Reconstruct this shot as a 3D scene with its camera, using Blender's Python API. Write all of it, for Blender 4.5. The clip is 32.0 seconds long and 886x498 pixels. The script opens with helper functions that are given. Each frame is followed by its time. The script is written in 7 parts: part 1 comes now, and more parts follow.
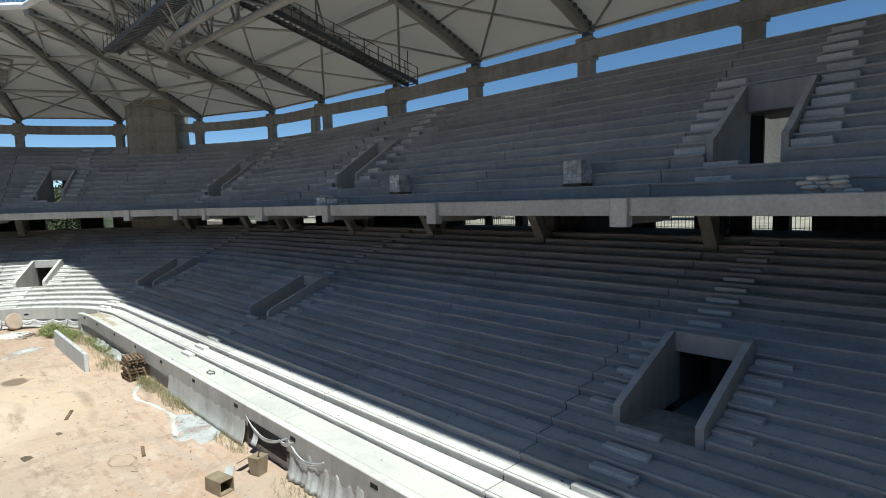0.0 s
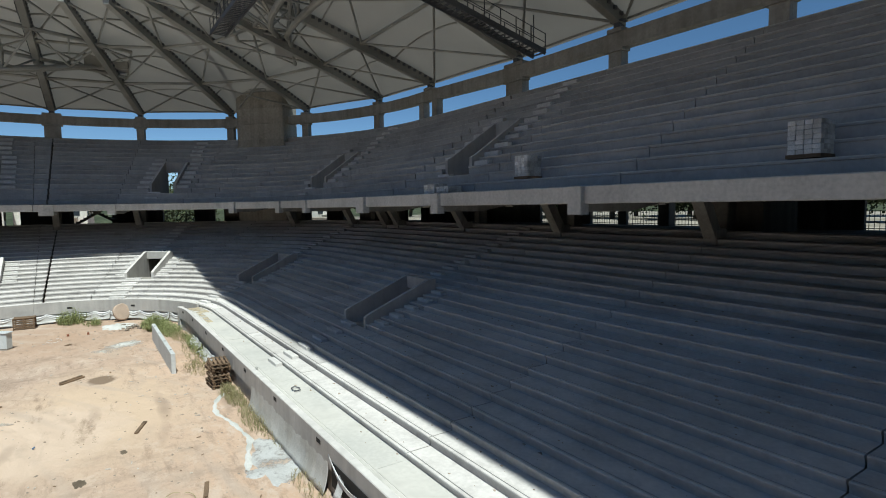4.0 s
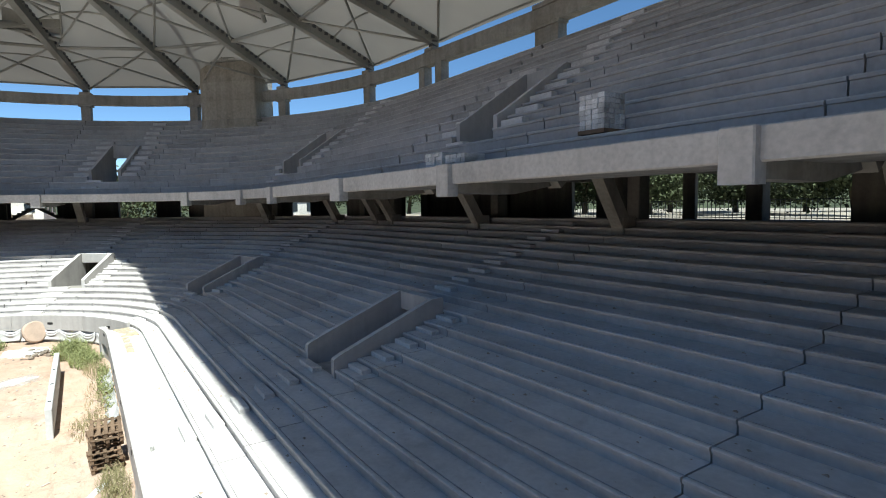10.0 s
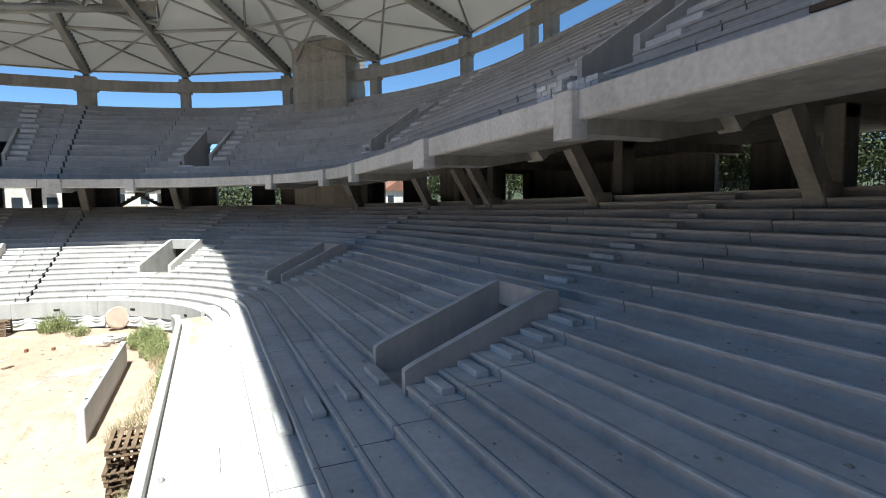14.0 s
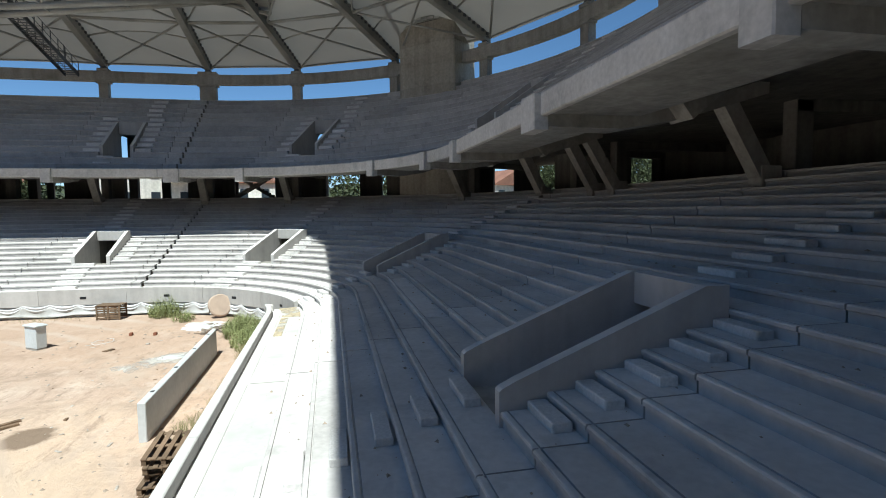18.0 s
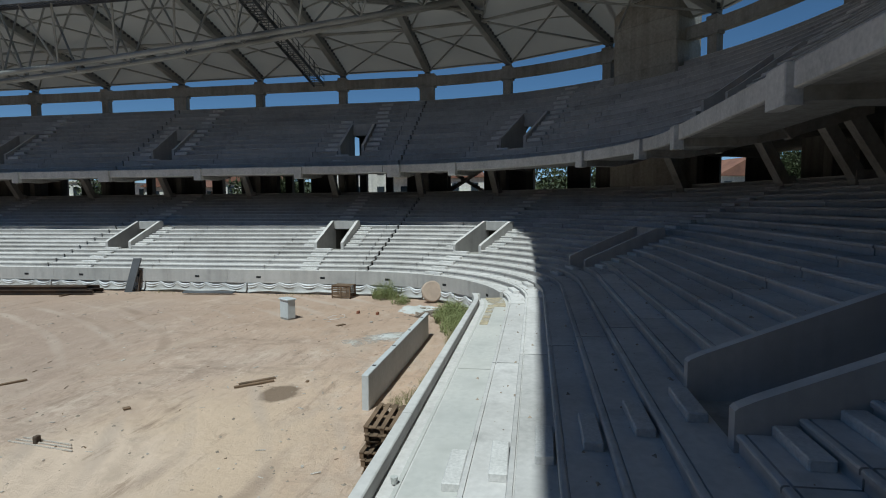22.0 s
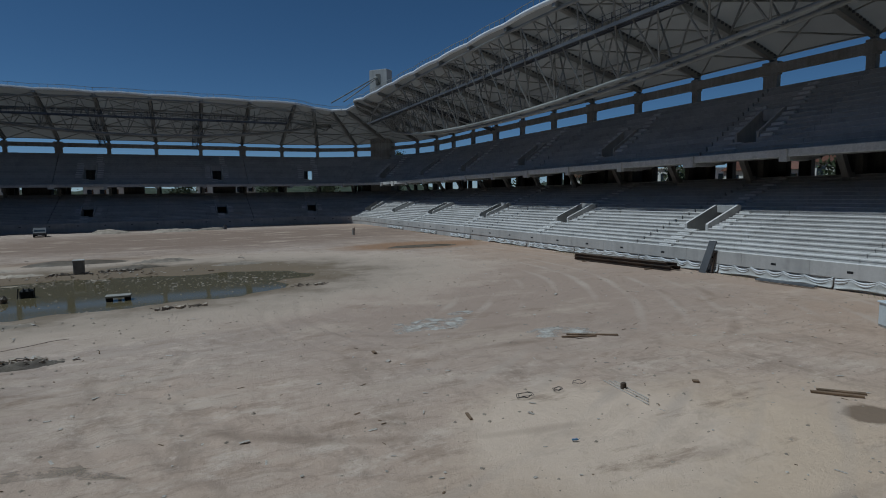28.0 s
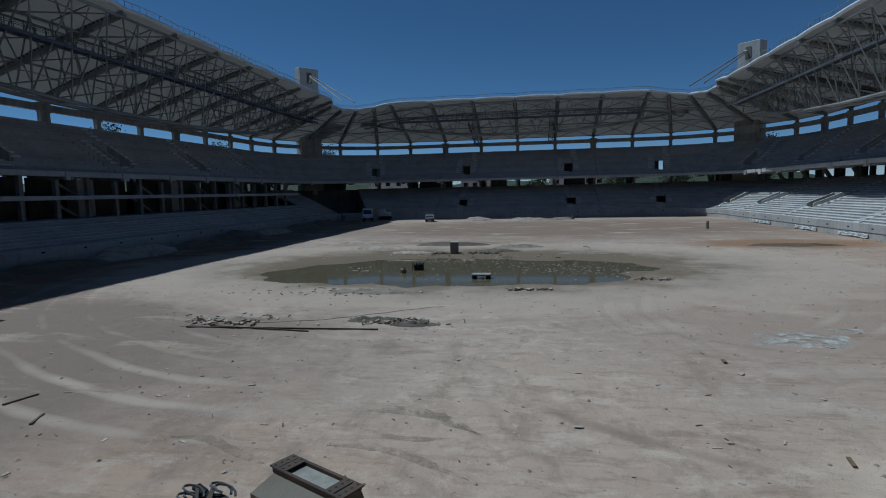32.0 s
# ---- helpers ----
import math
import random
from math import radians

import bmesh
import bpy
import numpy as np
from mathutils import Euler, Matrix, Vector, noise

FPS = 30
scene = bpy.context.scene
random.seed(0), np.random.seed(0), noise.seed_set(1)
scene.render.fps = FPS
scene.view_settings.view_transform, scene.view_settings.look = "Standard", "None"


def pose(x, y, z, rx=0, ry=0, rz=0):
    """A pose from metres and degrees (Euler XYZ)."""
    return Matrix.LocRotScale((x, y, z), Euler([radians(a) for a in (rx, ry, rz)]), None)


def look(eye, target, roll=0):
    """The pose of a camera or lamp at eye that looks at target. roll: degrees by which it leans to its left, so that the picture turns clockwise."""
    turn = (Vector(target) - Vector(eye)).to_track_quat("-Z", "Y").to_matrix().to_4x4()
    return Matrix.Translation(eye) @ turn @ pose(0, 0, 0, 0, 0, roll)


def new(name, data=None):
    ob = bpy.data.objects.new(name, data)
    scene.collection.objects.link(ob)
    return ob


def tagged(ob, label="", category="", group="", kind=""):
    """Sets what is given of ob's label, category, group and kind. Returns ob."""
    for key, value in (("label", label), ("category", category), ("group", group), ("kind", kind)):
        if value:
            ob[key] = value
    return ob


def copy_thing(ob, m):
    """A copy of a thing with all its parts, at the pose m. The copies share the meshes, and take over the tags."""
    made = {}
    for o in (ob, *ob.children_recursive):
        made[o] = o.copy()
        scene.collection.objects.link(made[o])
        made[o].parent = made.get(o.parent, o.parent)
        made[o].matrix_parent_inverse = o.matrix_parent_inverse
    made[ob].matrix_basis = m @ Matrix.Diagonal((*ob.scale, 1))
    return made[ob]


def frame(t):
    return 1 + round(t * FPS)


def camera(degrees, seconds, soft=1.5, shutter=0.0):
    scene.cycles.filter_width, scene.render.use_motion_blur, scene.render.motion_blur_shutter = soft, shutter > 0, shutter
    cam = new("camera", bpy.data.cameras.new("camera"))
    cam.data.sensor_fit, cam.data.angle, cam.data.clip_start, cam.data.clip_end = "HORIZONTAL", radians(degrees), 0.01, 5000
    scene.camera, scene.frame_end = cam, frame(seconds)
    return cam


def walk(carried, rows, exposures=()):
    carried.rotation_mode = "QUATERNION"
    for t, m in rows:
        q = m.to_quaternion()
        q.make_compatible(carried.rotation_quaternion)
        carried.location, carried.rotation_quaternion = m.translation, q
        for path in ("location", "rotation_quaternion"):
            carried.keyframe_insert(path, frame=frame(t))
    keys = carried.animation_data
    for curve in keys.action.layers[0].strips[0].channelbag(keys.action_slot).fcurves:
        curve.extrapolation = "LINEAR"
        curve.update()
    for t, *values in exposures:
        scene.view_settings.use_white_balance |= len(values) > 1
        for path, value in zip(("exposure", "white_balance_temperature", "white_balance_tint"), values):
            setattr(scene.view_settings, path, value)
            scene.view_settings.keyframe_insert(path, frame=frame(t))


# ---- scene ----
cam = camera(77.78, 32.0, soft=1.0)
PATH = [
    (0.0, (-31.152, 13.882, 9.160), (-23.979, 6.970, 8.283), -1.58),
    (0.5, (-30.629, 13.432, 9.037), (-22.702, 7.395, 8.185), -1.37),
    (1.0, (-30.325, 13.163, 8.971), (-22.117, 7.512, 8.130), -1.31),
    (1.5, (-29.902, 12.941, 8.881), (-21.603, 7.423, 8.057), -1.27),
    (2.0, (-29.243, 12.649, 8.825), (-20.895, 7.205, 8.012), -1.19),
    (2.5, (-28.454, 12.257, 8.767), (-20.081, 6.847, 7.968), -1.14),
    (3.0, (-27.646, 11.826, 8.624), (-19.256, 6.440, 7.845), -1.02),
    (3.5, (-26.864, 11.458, 8.547), (-18.509, 6.019, 7.774), -0.90),
    (4.0, (-26.081, 11.042, 8.486), (-17.759, 5.554, 7.705), -0.83),
    (4.5, (-25.459, 10.617, 8.540), (-17.132, 5.137, 7.748), -0.84),
    (6.5, (-23.751, 9.463, 8.559), (-15.426, 3.976, 7.785), -0.81),
    (7.0, (-23.198, 9.222, 8.446), (-14.878, 3.728, 7.675), -0.78),
    (7.5, (-22.434, 8.767, 8.347), (-14.109, 3.281, 7.580), -0.80),
    (8.0, (-21.467, 8.179, 8.235), (-13.141, 2.692, 7.479), -0.82),
    (8.5, (-20.544, 7.584, 8.166), (-12.217, 2.099, 7.406), -0.81),
    (9.0, (-19.620, 7.044, 8.077), (-11.296, 1.555, 7.315), -0.81),
    (9.5, (-18.770, 6.550, 7.973), (-10.446, 1.062, 7.204), -0.82),
    (10.0, (-17.949, 6.157, 7.835), (-9.629, 0.662, 7.065), -0.79),
    (10.5, (-17.156, 5.674, 7.655), (-8.833, 0.186, 6.878), -0.86),
    (11.0, (-16.351, 5.137, 7.454), (-8.025, -0.346, 6.675), -0.90),
    (11.5, (-15.458, 4.605, 7.228), (-7.136, -0.887, 6.466), -0.87),
    (12.0, (-14.624, 4.097, 7.120), (-6.137, -1.136, 6.347), -0.94),
    (12.5, (-14.006, 3.851, 7.045), (-5.182, -0.792, 6.282), -0.83),
    (13.0, (-13.971, 3.864, 6.997), (-4.925, -0.329, 6.234), -0.76),
    (13.5, (-13.996, 3.917, 6.893), (-4.859, -0.077, 6.136), -0.75),
    (15.5, (-10.669, 2.656, 6.461), (-1.413, -1.058, 5.738), -0.62),
    (16.0, (-10.325, 2.453, 6.320), (-0.924, -0.878, 5.600), -0.59),
    (16.5, (-10.403, 2.435, 6.197), (-0.945, -0.732, 5.483), -0.59),
    (17.0, (-10.440, 2.412, 6.061), (-0.874, -0.418, 5.366), -0.58),
    (17.5, (-10.444, 2.417, 6.056), (-0.776, -0.033, 5.337), -0.62),
    (18.0, (-10.408, 2.432, 6.052), (-0.635, 0.442, 5.326), -0.59),
    (18.5, (-10.357, 2.461, 6.047), (-0.502, 0.936, 5.315), -0.57),
    (19.0, (-10.299, 2.497, 6.039), (-0.378, 1.481, 5.301), -0.51),
    (19.5, (-10.231, 2.517, 6.029), (-0.276, 1.922, 5.284), -0.44),
    (20.0, (-10.184, 2.530, 6.018), (-0.221, 2.113, 5.266), -0.45),
    (20.5, (-10.144, 2.539, 6.007), (-0.177, 2.282, 5.244), -0.49),
    (21.0, (-10.108, 2.552, 5.997), (-0.142, 2.828, 5.220), -0.53),
    (21.5, (-10.075, 2.568, 5.987), (-0.152, 3.533, 5.199), -0.48),
    (22.0, (-10.053, 2.573, 5.976), (-0.223, 4.221, 5.169), -0.44),
    (22.5, (-10.053, 2.574, 5.965), (-0.351, 4.855, 5.146), -0.48),
    (23.0, (-10.058, 2.560, 5.955), (-0.525, 5.467, 5.128), -0.46),
    (23.5, (-10.025, 2.578, 5.948), (-0.695, 6.077, 5.107), -0.39),
    (24.0, (-10.004, 2.576, 5.942), (-0.912, 6.649, 5.084), -0.43),
    (24.5, (-9.971, 2.599, 5.939), (-1.215, 7.348, 5.060), -0.36),
    (25.0, (-9.957, 2.623, 5.937), (-1.638, 8.101, 5.044), -0.37),
    (25.5, (-9.953, 2.638, 5.936), (-2.145, 8.818, 5.025), -0.42),
    (27.5, (-10.194, 2.723, 5.928), (-5.148, 11.302, 4.962), -0.78),
    (28.0, (-10.212, 2.727, 5.927), (-5.963, 11.727, 4.953), -0.81),
    (28.5, (-10.227, 2.749, 5.926), (-6.776, 12.083, 4.942), -0.85),
    (29.0, (-10.224, 2.783, 5.925), (-7.525, 12.360, 4.929), -0.89),
    (29.5, (-10.218, 2.809, 5.924), (-8.262, 12.564, 4.919), -0.93),
    (30.0, (-10.201, 2.824, 5.923), (-9.025, 12.703, 4.907), -1.01),
    (30.5, (-10.190, 2.839, 5.923), (-9.773, 12.778, 4.901), -1.03),
    (31.0, (-10.182, 2.850, 5.923), (-10.491, 12.792, 4.892), -1.02),
    (31.5, (-10.171, 2.861, 5.923), (-11.202, 12.754, 4.891), -1.09),
    (32.0, (-10.166, 2.869, 5.923), (-11.850, 12.673, 4.896), -1.20),
]
EXPOSURES = [(0.0, 0.6, 7650, 13), (2.0, 0.42, 7650, 13), (4.0, 0.36, 7620, 13), (9.0, 0.92, 7600, 15), (12.0, 1.41, 7760, 15), (13.0, 1.39, 7700, 15), (16.0, 1.23, 7590, 15), (17.5, 0.95, 7490, 14), (19.0, 0.47, 7350, 13), (22.0, -0.18, 7100, 12), (25.4, -0.82, 6800, 12), (28.0, -0.92, 6500, 13), (30.0, -0.88, 6350, 13), (32.0, -0.74, 6150, 11)]
walk(cam, [(t, look(eye, target, roll)) for t, eye, target, roll in PATH], EXPOSURES)

# ---- world and sun ----
SUN_TO = Vector((-13.2, 3.65, 26.0)).normalized()
world = bpy.data.worlds.new("sky")
scene.world = world
world.use_nodes = True
wn = world.node_tree
sky = wn.nodes.new("ShaderNodeTexSky")
sky.sky_type, sky.sun_disc = "NISHITA", False
sky.sun_elevation = math.asin(SUN_TO.z)
sky.sun_rotation = math.atan2(SUN_TO.x, SUN_TO.y)
sky.air_density, sky.dust_density, sky.ozone_density = 0.85, 0.0, 5.0
sky.altitude = 3500
deep = wn.nodes.new("ShaderNodeHueSaturation")
deep.inputs["Saturation"].default_value, deep.inputs["Hue"].default_value = 1.14, 0.492
wn.links.new(sky.outputs[0], deep.inputs["Color"])
wn.links.new(deep.outputs[0], wn.nodes["Background"].inputs[0])
wn.nodes["Background"].inputs[1].default_value = 0.092
sun_data = bpy.data.lights.new("sun", "SUN")
sun_data.energy, sun_data.angle, sun_data.color = 4.6, radians(0.6), (0.81, 0.977, 1.04)
sun = new("sun", sun_data)
sun.matrix_world = look(SUN_TO * 300, (0, 0, 0))


# ---- materials ----
def material(name, base, rough=0.8, metal=0.0, spots=None, scale=1.0, bump=0.0, vary=0.12, per_object=0.0, fine=9.0, streak=0.0, spec=0.3, blots=0.0, face_shade=0.0):
    """Base colour with stains at two scales, optional second colour, streaks and relief, in world metres."""
    m = bpy.data.materials.new(name)
    m.use_nodes = True
    nt = m.node_tree
    b = nt.nodes["Principled BSDF"]
    b.inputs["Roughness"].default_value, b.inputs["Metallic"].default_value = rough, metal
    b.inputs["Specular IOR Level"].default_value = spec
    geo = nt.nodes.new("ShaderNodeNewGeometry")
    big = nt.nodes.new("ShaderNodeTexNoise")
    big.inputs["Scale"].default_value, big.inputs["Detail"].default_value = 0.35 * scale, 5
    small = nt.nodes.new("ShaderNodeTexNoise")
    small.inputs["Scale"].default_value, small.inputs["Detail"].default_value = fine * scale, 6
    for n in (big, small):
        nt.links.new(geo.outputs["Position"], n.inputs["Vector"])
    mix = nt.nodes.new("ShaderNodeMix")
    mix.data_type = "RGBA"
    mix.inputs["A"].default_value = (*base, 1)
    mix.inputs["B"].default_value = (*(spots or [c * 0.62 for c in base]), 1)
    ramp = nt.nodes.new("ShaderNodeMapRange")
    ramp.inputs["From Min"].default_value, ramp.inputs["From Max"].default_value = 0.42, 0.68
    nt.links.new(big.outputs["Fac"], ramp.inputs["Value"])
    nt.links.new(ramp.outputs["Result"], mix.inputs["Factor"])
    value = nt.nodes.new("ShaderNodeMapRange")
    value.inputs["From Min"].default_value, value.inputs["From Max"].default_value = 0.3, 0.7
    value.inputs["To Min"].default_value, value.inputs["To Max"].default_value = 1 - vary, 1 + vary
    nt.links.new(small.outputs["Fac"], value.inputs["Value"])
    last = value.outputs["Result"]
    if per_object:
        info = nt.nodes.new("ShaderNodeObjectInfo")
        r = nt.nodes.new("ShaderNodeMapRange")
        r.inputs["To Min"].default_value, r.inputs["To Max"].default_value = 1 - per_object, 1 + per_object
        nt.links.new(info.outputs["Random"], r.inputs["Value"])
        mul = nt.nodes.new("ShaderNodeMath")
        mul.operation = "MULTIPLY"
        nt.links.new(last, mul.inputs[0])
        nt.links.new(r.outputs["Result"], mul.inputs[1])
        last = mul.outputs[0]
    if streak:
        mp = nt.nodes.new("ShaderNodeMapping")
        mp.inputs["Scale"].default_value = (2.2, 2.2, 0.12)
        st_n = nt.nodes.new("ShaderNodeTexNoise")
        st_n.inputs["Scale"].default_value, st_n.inputs["Detail"].default_value = 1.0, 4
        nt.links.new(geo.outputs["Position"], mp.inputs["Vector"])
        nt.links.new(mp.outputs["Vector"], st_n.inputs["Vector"])
        r = nt.nodes.new("ShaderNodeMapRange")
        r.inputs["From Min"].default_value, r.inputs["From Max"].default_value = 0.38, 0.7
        r.inputs["To Min"].default_value, r.inputs["To Max"].default_value = 1.0 + 0.25 * streak, 1.0 - streak
        nt.links.new(st_n.outputs["Fac"], r.inputs["Value"])
        mul = nt.nodes.new("ShaderNodeMath")
        mul.operation = "MULTIPLY"
        nt.links.new(last, mul.inputs[0])
        nt.links.new(r.outputs["Result"], mul.inputs[1])
        last = mul.outputs[0]
    if blots:
        bn = nt.nodes.new("ShaderNodeTexNoise")
        bn.inputs["Scale"].default_value, bn.inputs["Detail"].default_value, bn.inputs["Roughness"].default_value = 0.9, 8, 0.72
        nt.links.new(geo.outputs["Position"], bn.inputs["Vector"])
        r = nt.nodes.new("ShaderNodeMapRange")
        r.inputs["From Min"].default_value, r.inputs["From Max"].default_value = 0.53, 0.7
        r.inputs["To Min"].default_value, r.inputs["To Max"].default_value = 1.0, 1.0 - blots
        nt.links.new(bn.outputs["Fac"], r.inputs["Value"])
        mul = nt.nodes.new("ShaderNodeMath")
        mul.operation = "MULTIPLY"
        nt.links.new(last, mul.inputs[0])
        nt.links.new(r.outputs["Result"], mul.inputs[1])
        last = mul.outputs[0]
    if face_shade:
        # fall of light put into the colour: tops lightened, other faces darkened
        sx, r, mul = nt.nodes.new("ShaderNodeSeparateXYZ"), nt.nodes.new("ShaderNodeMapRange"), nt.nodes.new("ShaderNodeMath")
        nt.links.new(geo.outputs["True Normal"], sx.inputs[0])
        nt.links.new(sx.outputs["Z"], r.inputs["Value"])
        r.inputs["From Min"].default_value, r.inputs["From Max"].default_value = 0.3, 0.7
        r.inputs["To Min"].default_value, r.inputs["To Max"].default_value = 1.0 - face_shade, 1.0 + face_shade * 0.4
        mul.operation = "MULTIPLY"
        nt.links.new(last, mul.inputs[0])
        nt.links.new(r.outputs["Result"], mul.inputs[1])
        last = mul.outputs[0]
    tint = nt.nodes.new("ShaderNodeVectorMath")
    tint.operation = "SCALE"
    nt.links.new(mix.outputs["Result"], tint.inputs[0])
    nt.links.new(last, tint.inputs["Scale"])
    nt.links.new(tint.outputs["Vector"], b.inputs["Base Color"])
    if bump:
        bp = nt.nodes.new("ShaderNodeBump")
        bp.inputs["Strength"].default_value, bp.inputs["Distance"].default_value = bump, 0.03
        nt.links.new(small.outputs["Fac"], bp.inputs["Height"])
        nt.links.new(bp.outputs["Normal"], b.inputs["Normal"])
    return m


TERRACE = material("precast concrete", (0.538, 0.517, 0.504), 0.85, spots=(0.455, 0.435, 0.42), scale=0.9, bump=0.12, vary=0.07, per_object=0.1, streak=0.08, blots=0.2, face_shade=0.22)
GANGWAY = material("worn gangway screed", (0.535, 0.52, 0.49), 0.85, spots=(0.46, 0.455, 0.435), scale=0.8, bump=0.08, vary=0.06, blots=0.16)
STEP = material("step concrete", (0.62, 0.6, 0.585), 0.85, spots=(0.5, 0.485, 0.47), scale=2.0, bump=0.15, per_object=0.12, blots=0.28)
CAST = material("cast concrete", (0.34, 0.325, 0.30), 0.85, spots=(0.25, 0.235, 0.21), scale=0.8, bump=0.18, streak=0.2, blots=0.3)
FASCIA = material("pale precast fascia", (0.52, 0.5, 0.475), 0.8, spots=(0.45, 0.43, 0.405), scale=0.9, bump=0.08, per_object=0.06, streak=0.1, blots=0.22)
WALLC = material("parapet concrete", (0.54, 0.52, 0.505), 0.85, spots=(0.47, 0.455, 0.44), scale=0.8, bump=0.06, vary=0.05, per_object=0.06, streak=0.12, blots=0.18, face_shade=0.2)
PRECAST = material("smooth grey precast panel", (0.5, 0.515, 0.52), 0.8, spots=(0.45, 0.46, 0.465), scale=0.7, bump=0.08, vary=0.06, streak=0.04, blots=0.1)
TOWERC = material("board-marked concrete", (0.36, 0.335, 0.295), 0.85, spots=(0.27, 0.245, 0.21), scale=0.6, bump=0.2, per_object=0.14, streak=0.2, blots=0.3)
# concrete of covered interiors: their deep shade is put into this dark colour
SHADEC = material("raw concrete darkened for shade", (0.17, 0.16, 0.145), 0.9, spots=(0.105, 0.098, 0.087), scale=0.7, bump=0.2, streak=0.3)
STEEL = material("grey painted steel", (0.31, 0.31, 0.29), 0.5, 0.15, vary=0.06, scale=0.8)
STEELD = material("dark galvanised steel", (0.13, 0.135, 0.145), 0.55, 0.3, vary=0.08)
RUST = material("rusty steel", (0.11, 0.075, 0.055), 0.8, 0.2, spots=(0.06, 0.05, 0.045), scale=4, bump=0.3)
WOOD = material("weathered pallet wood", (0.2, 0.13, 0.085), 0.9, spots=(0.11, 0.075, 0.05), scale=6, bump=0.4, vary=0.25, per_object=0.2)
PLY = material("plywood", (0.27, 0.21, 0.145), 0.8, spots=(0.19, 0.145, 0.1), scale=5, bump=0.2)
STONE = material("pinkish stone", (0.46, 0.35, 0.28), 0.85, spots=(0.36, 0.28, 0.23), scale=4, bump=0.3)
METALBOX = material("pale grey enamel", (0.52, 0.56, 0.58), 0.45, vary=0.05, spots=(0.44, 0.47, 0.48))
TARP = material("white plastic sheet", (0.68, 0.69, 0.7), 0.4, spots=(0.52, 0.52, 0.52), scale=3, vary=0.15, spec=0.5, blots=0.2)
SKIRT = material("thin dusty plastic sheet", (0.46, 0.46, 0.45), 0.5, spots=(0.36, 0.35, 0.33), scale=2.5, vary=0.15, blots=0.25)
FOIL = material("silver-grey insulation sheet", (0.5, 0.5, 0.5), 0.4, spots=(0.3, 0.3, 0.29), scale=3, vary=0.2)
BLACK = material("black rubber", (0.02, 0.02, 0.022), 0.8, vary=0.1)
GLASS = material("dark glazing", (0.03, 0.04, 0.05), 0.08, vary=0.02, spec=0.6)
WHITE = material("white vehicle paint", (0.72, 0.73, 0.74), 0.3, vary=0.03, spots=(0.66, 0.66, 0.66))
SILVER = material("silver vehicle paint", (0.42, 0.43, 0.45), 0.3, 0.4, vary=0.03)
HOUSEW = material("pale rendered wall", (0.68, 0.66, 0.61), 0.85, spots=(0.55, 0.53, 0.48), scale=0.5, streak=0.15)
HOUSEY = material("yellow rendered wall", (0.62, 0.47, 0.16), 0.85, spots=(0.5, 0.38, 0.13), scale=0.5)
BLOCKC = material("pale concrete block", (0.6, 0.61, 0.61), 0.9, spots=(0.36, 0.36, 0.35), scale=4, bump=0.4, per_object=0.2, vary=0.2)
ASPHALT = material("dark gravel and ash", (0.09, 0.073, 0.06), 0.95, spots=(0.17, 0.14, 0.115), scale=6, vary=0.4, bump=0.6)
ROOFT = material("red clay tiles", (0.24, 0.115, 0.08), 0.85, spots=(0.17, 0.08, 0.06), scale=2)
SHUTTER = material("brown shutters", (0.13, 0.075, 0.045), 0.7)
LEAF = material("green leaves", (0.052, 0.07, 0.03), 0.7, spots=(0.026, 0.036, 0.016), scale=1.5, vary=0.4, fine=2.5)
WOODED = material("wooded slope", (0.05, 0.062, 0.034), 0.9, spots=(0.022, 0.03, 0.016), scale=0.6, vary=0.45, fine=1.2, bump=0.6)
LITTER = material("grey litter", (0.47, 0.42, 0.375), 0.9, spots=(0.32, 0.28, 0.245), scale=3, vary=0.3)
BANK = material("dry rubbly earth", (0.31, 0.28, 0.235), 0.95, spots=(0.19, 0.17, 0.14), scale=1.4, vary=0.3, bump=0.5, blots=0.4)
WEED = material("fresh green weeds", (0.25, 0.275, 0.12), 0.7, spots=(0.17, 0.195, 0.08), scale=3, vary=0.35)
STRAW = material("dry grass", (0.33, 0.285, 0.165), 0.85, spots=(0.2, 0.19, 0.09), scale=3, vary=0.3)
BARK = material("bark", (0.13, 0.1, 0.07), 0.9, spots=(0.08, 0.06, 0.045), scale=4, bump=0.5)
PALE = material("pale spilt lime", (0.56, 0.555, 0.54), 0.9, spots=(0.42, 0.43, 0.41), scale=3, bump=0.3)
def dusting_material(name, base, spots, lo, hi):
    """A thin layer that lets the soil show through in places."""
    m = material(name, base, 0.95, spots=spots, scale=3, spec=0.1)
    nt = m.node_tree
    geo, n = nt.nodes.new("ShaderNodeNewGeometry"), nt.nodes.new("ShaderNodeTexNoise")
    n.inputs["Scale"].default_value, n.inputs["Detail"].default_value, n.inputs["Roughness"].default_value = 1.3, 8, 0.7
    nt.links.new(geo.outputs["Position"], n.inputs["Vector"])
    r, tr, mx = nt.nodes.new("ShaderNodeMapRange"), nt.nodes.new("ShaderNodeBsdfTransparent"), nt.nodes.new("ShaderNodeMixShader")
    r.inputs["From Min"].default_value, r.inputs["From Max"].default_value = lo, hi
    nt.links.new(n.outputs["Fac"], r.inputs["Value"])
    nt.links.new(r.outputs["Result"], mx.inputs["Fac"])
    nt.links.new(tr.outputs[0], mx.inputs[1])
    nt.links.new(nt.nodes["Principled BSDF"].outputs[0], mx.inputs[2])
    nt.links.new(mx.outputs[0], nt.nodes["Material Output"].inputs["Surface"])
    return m


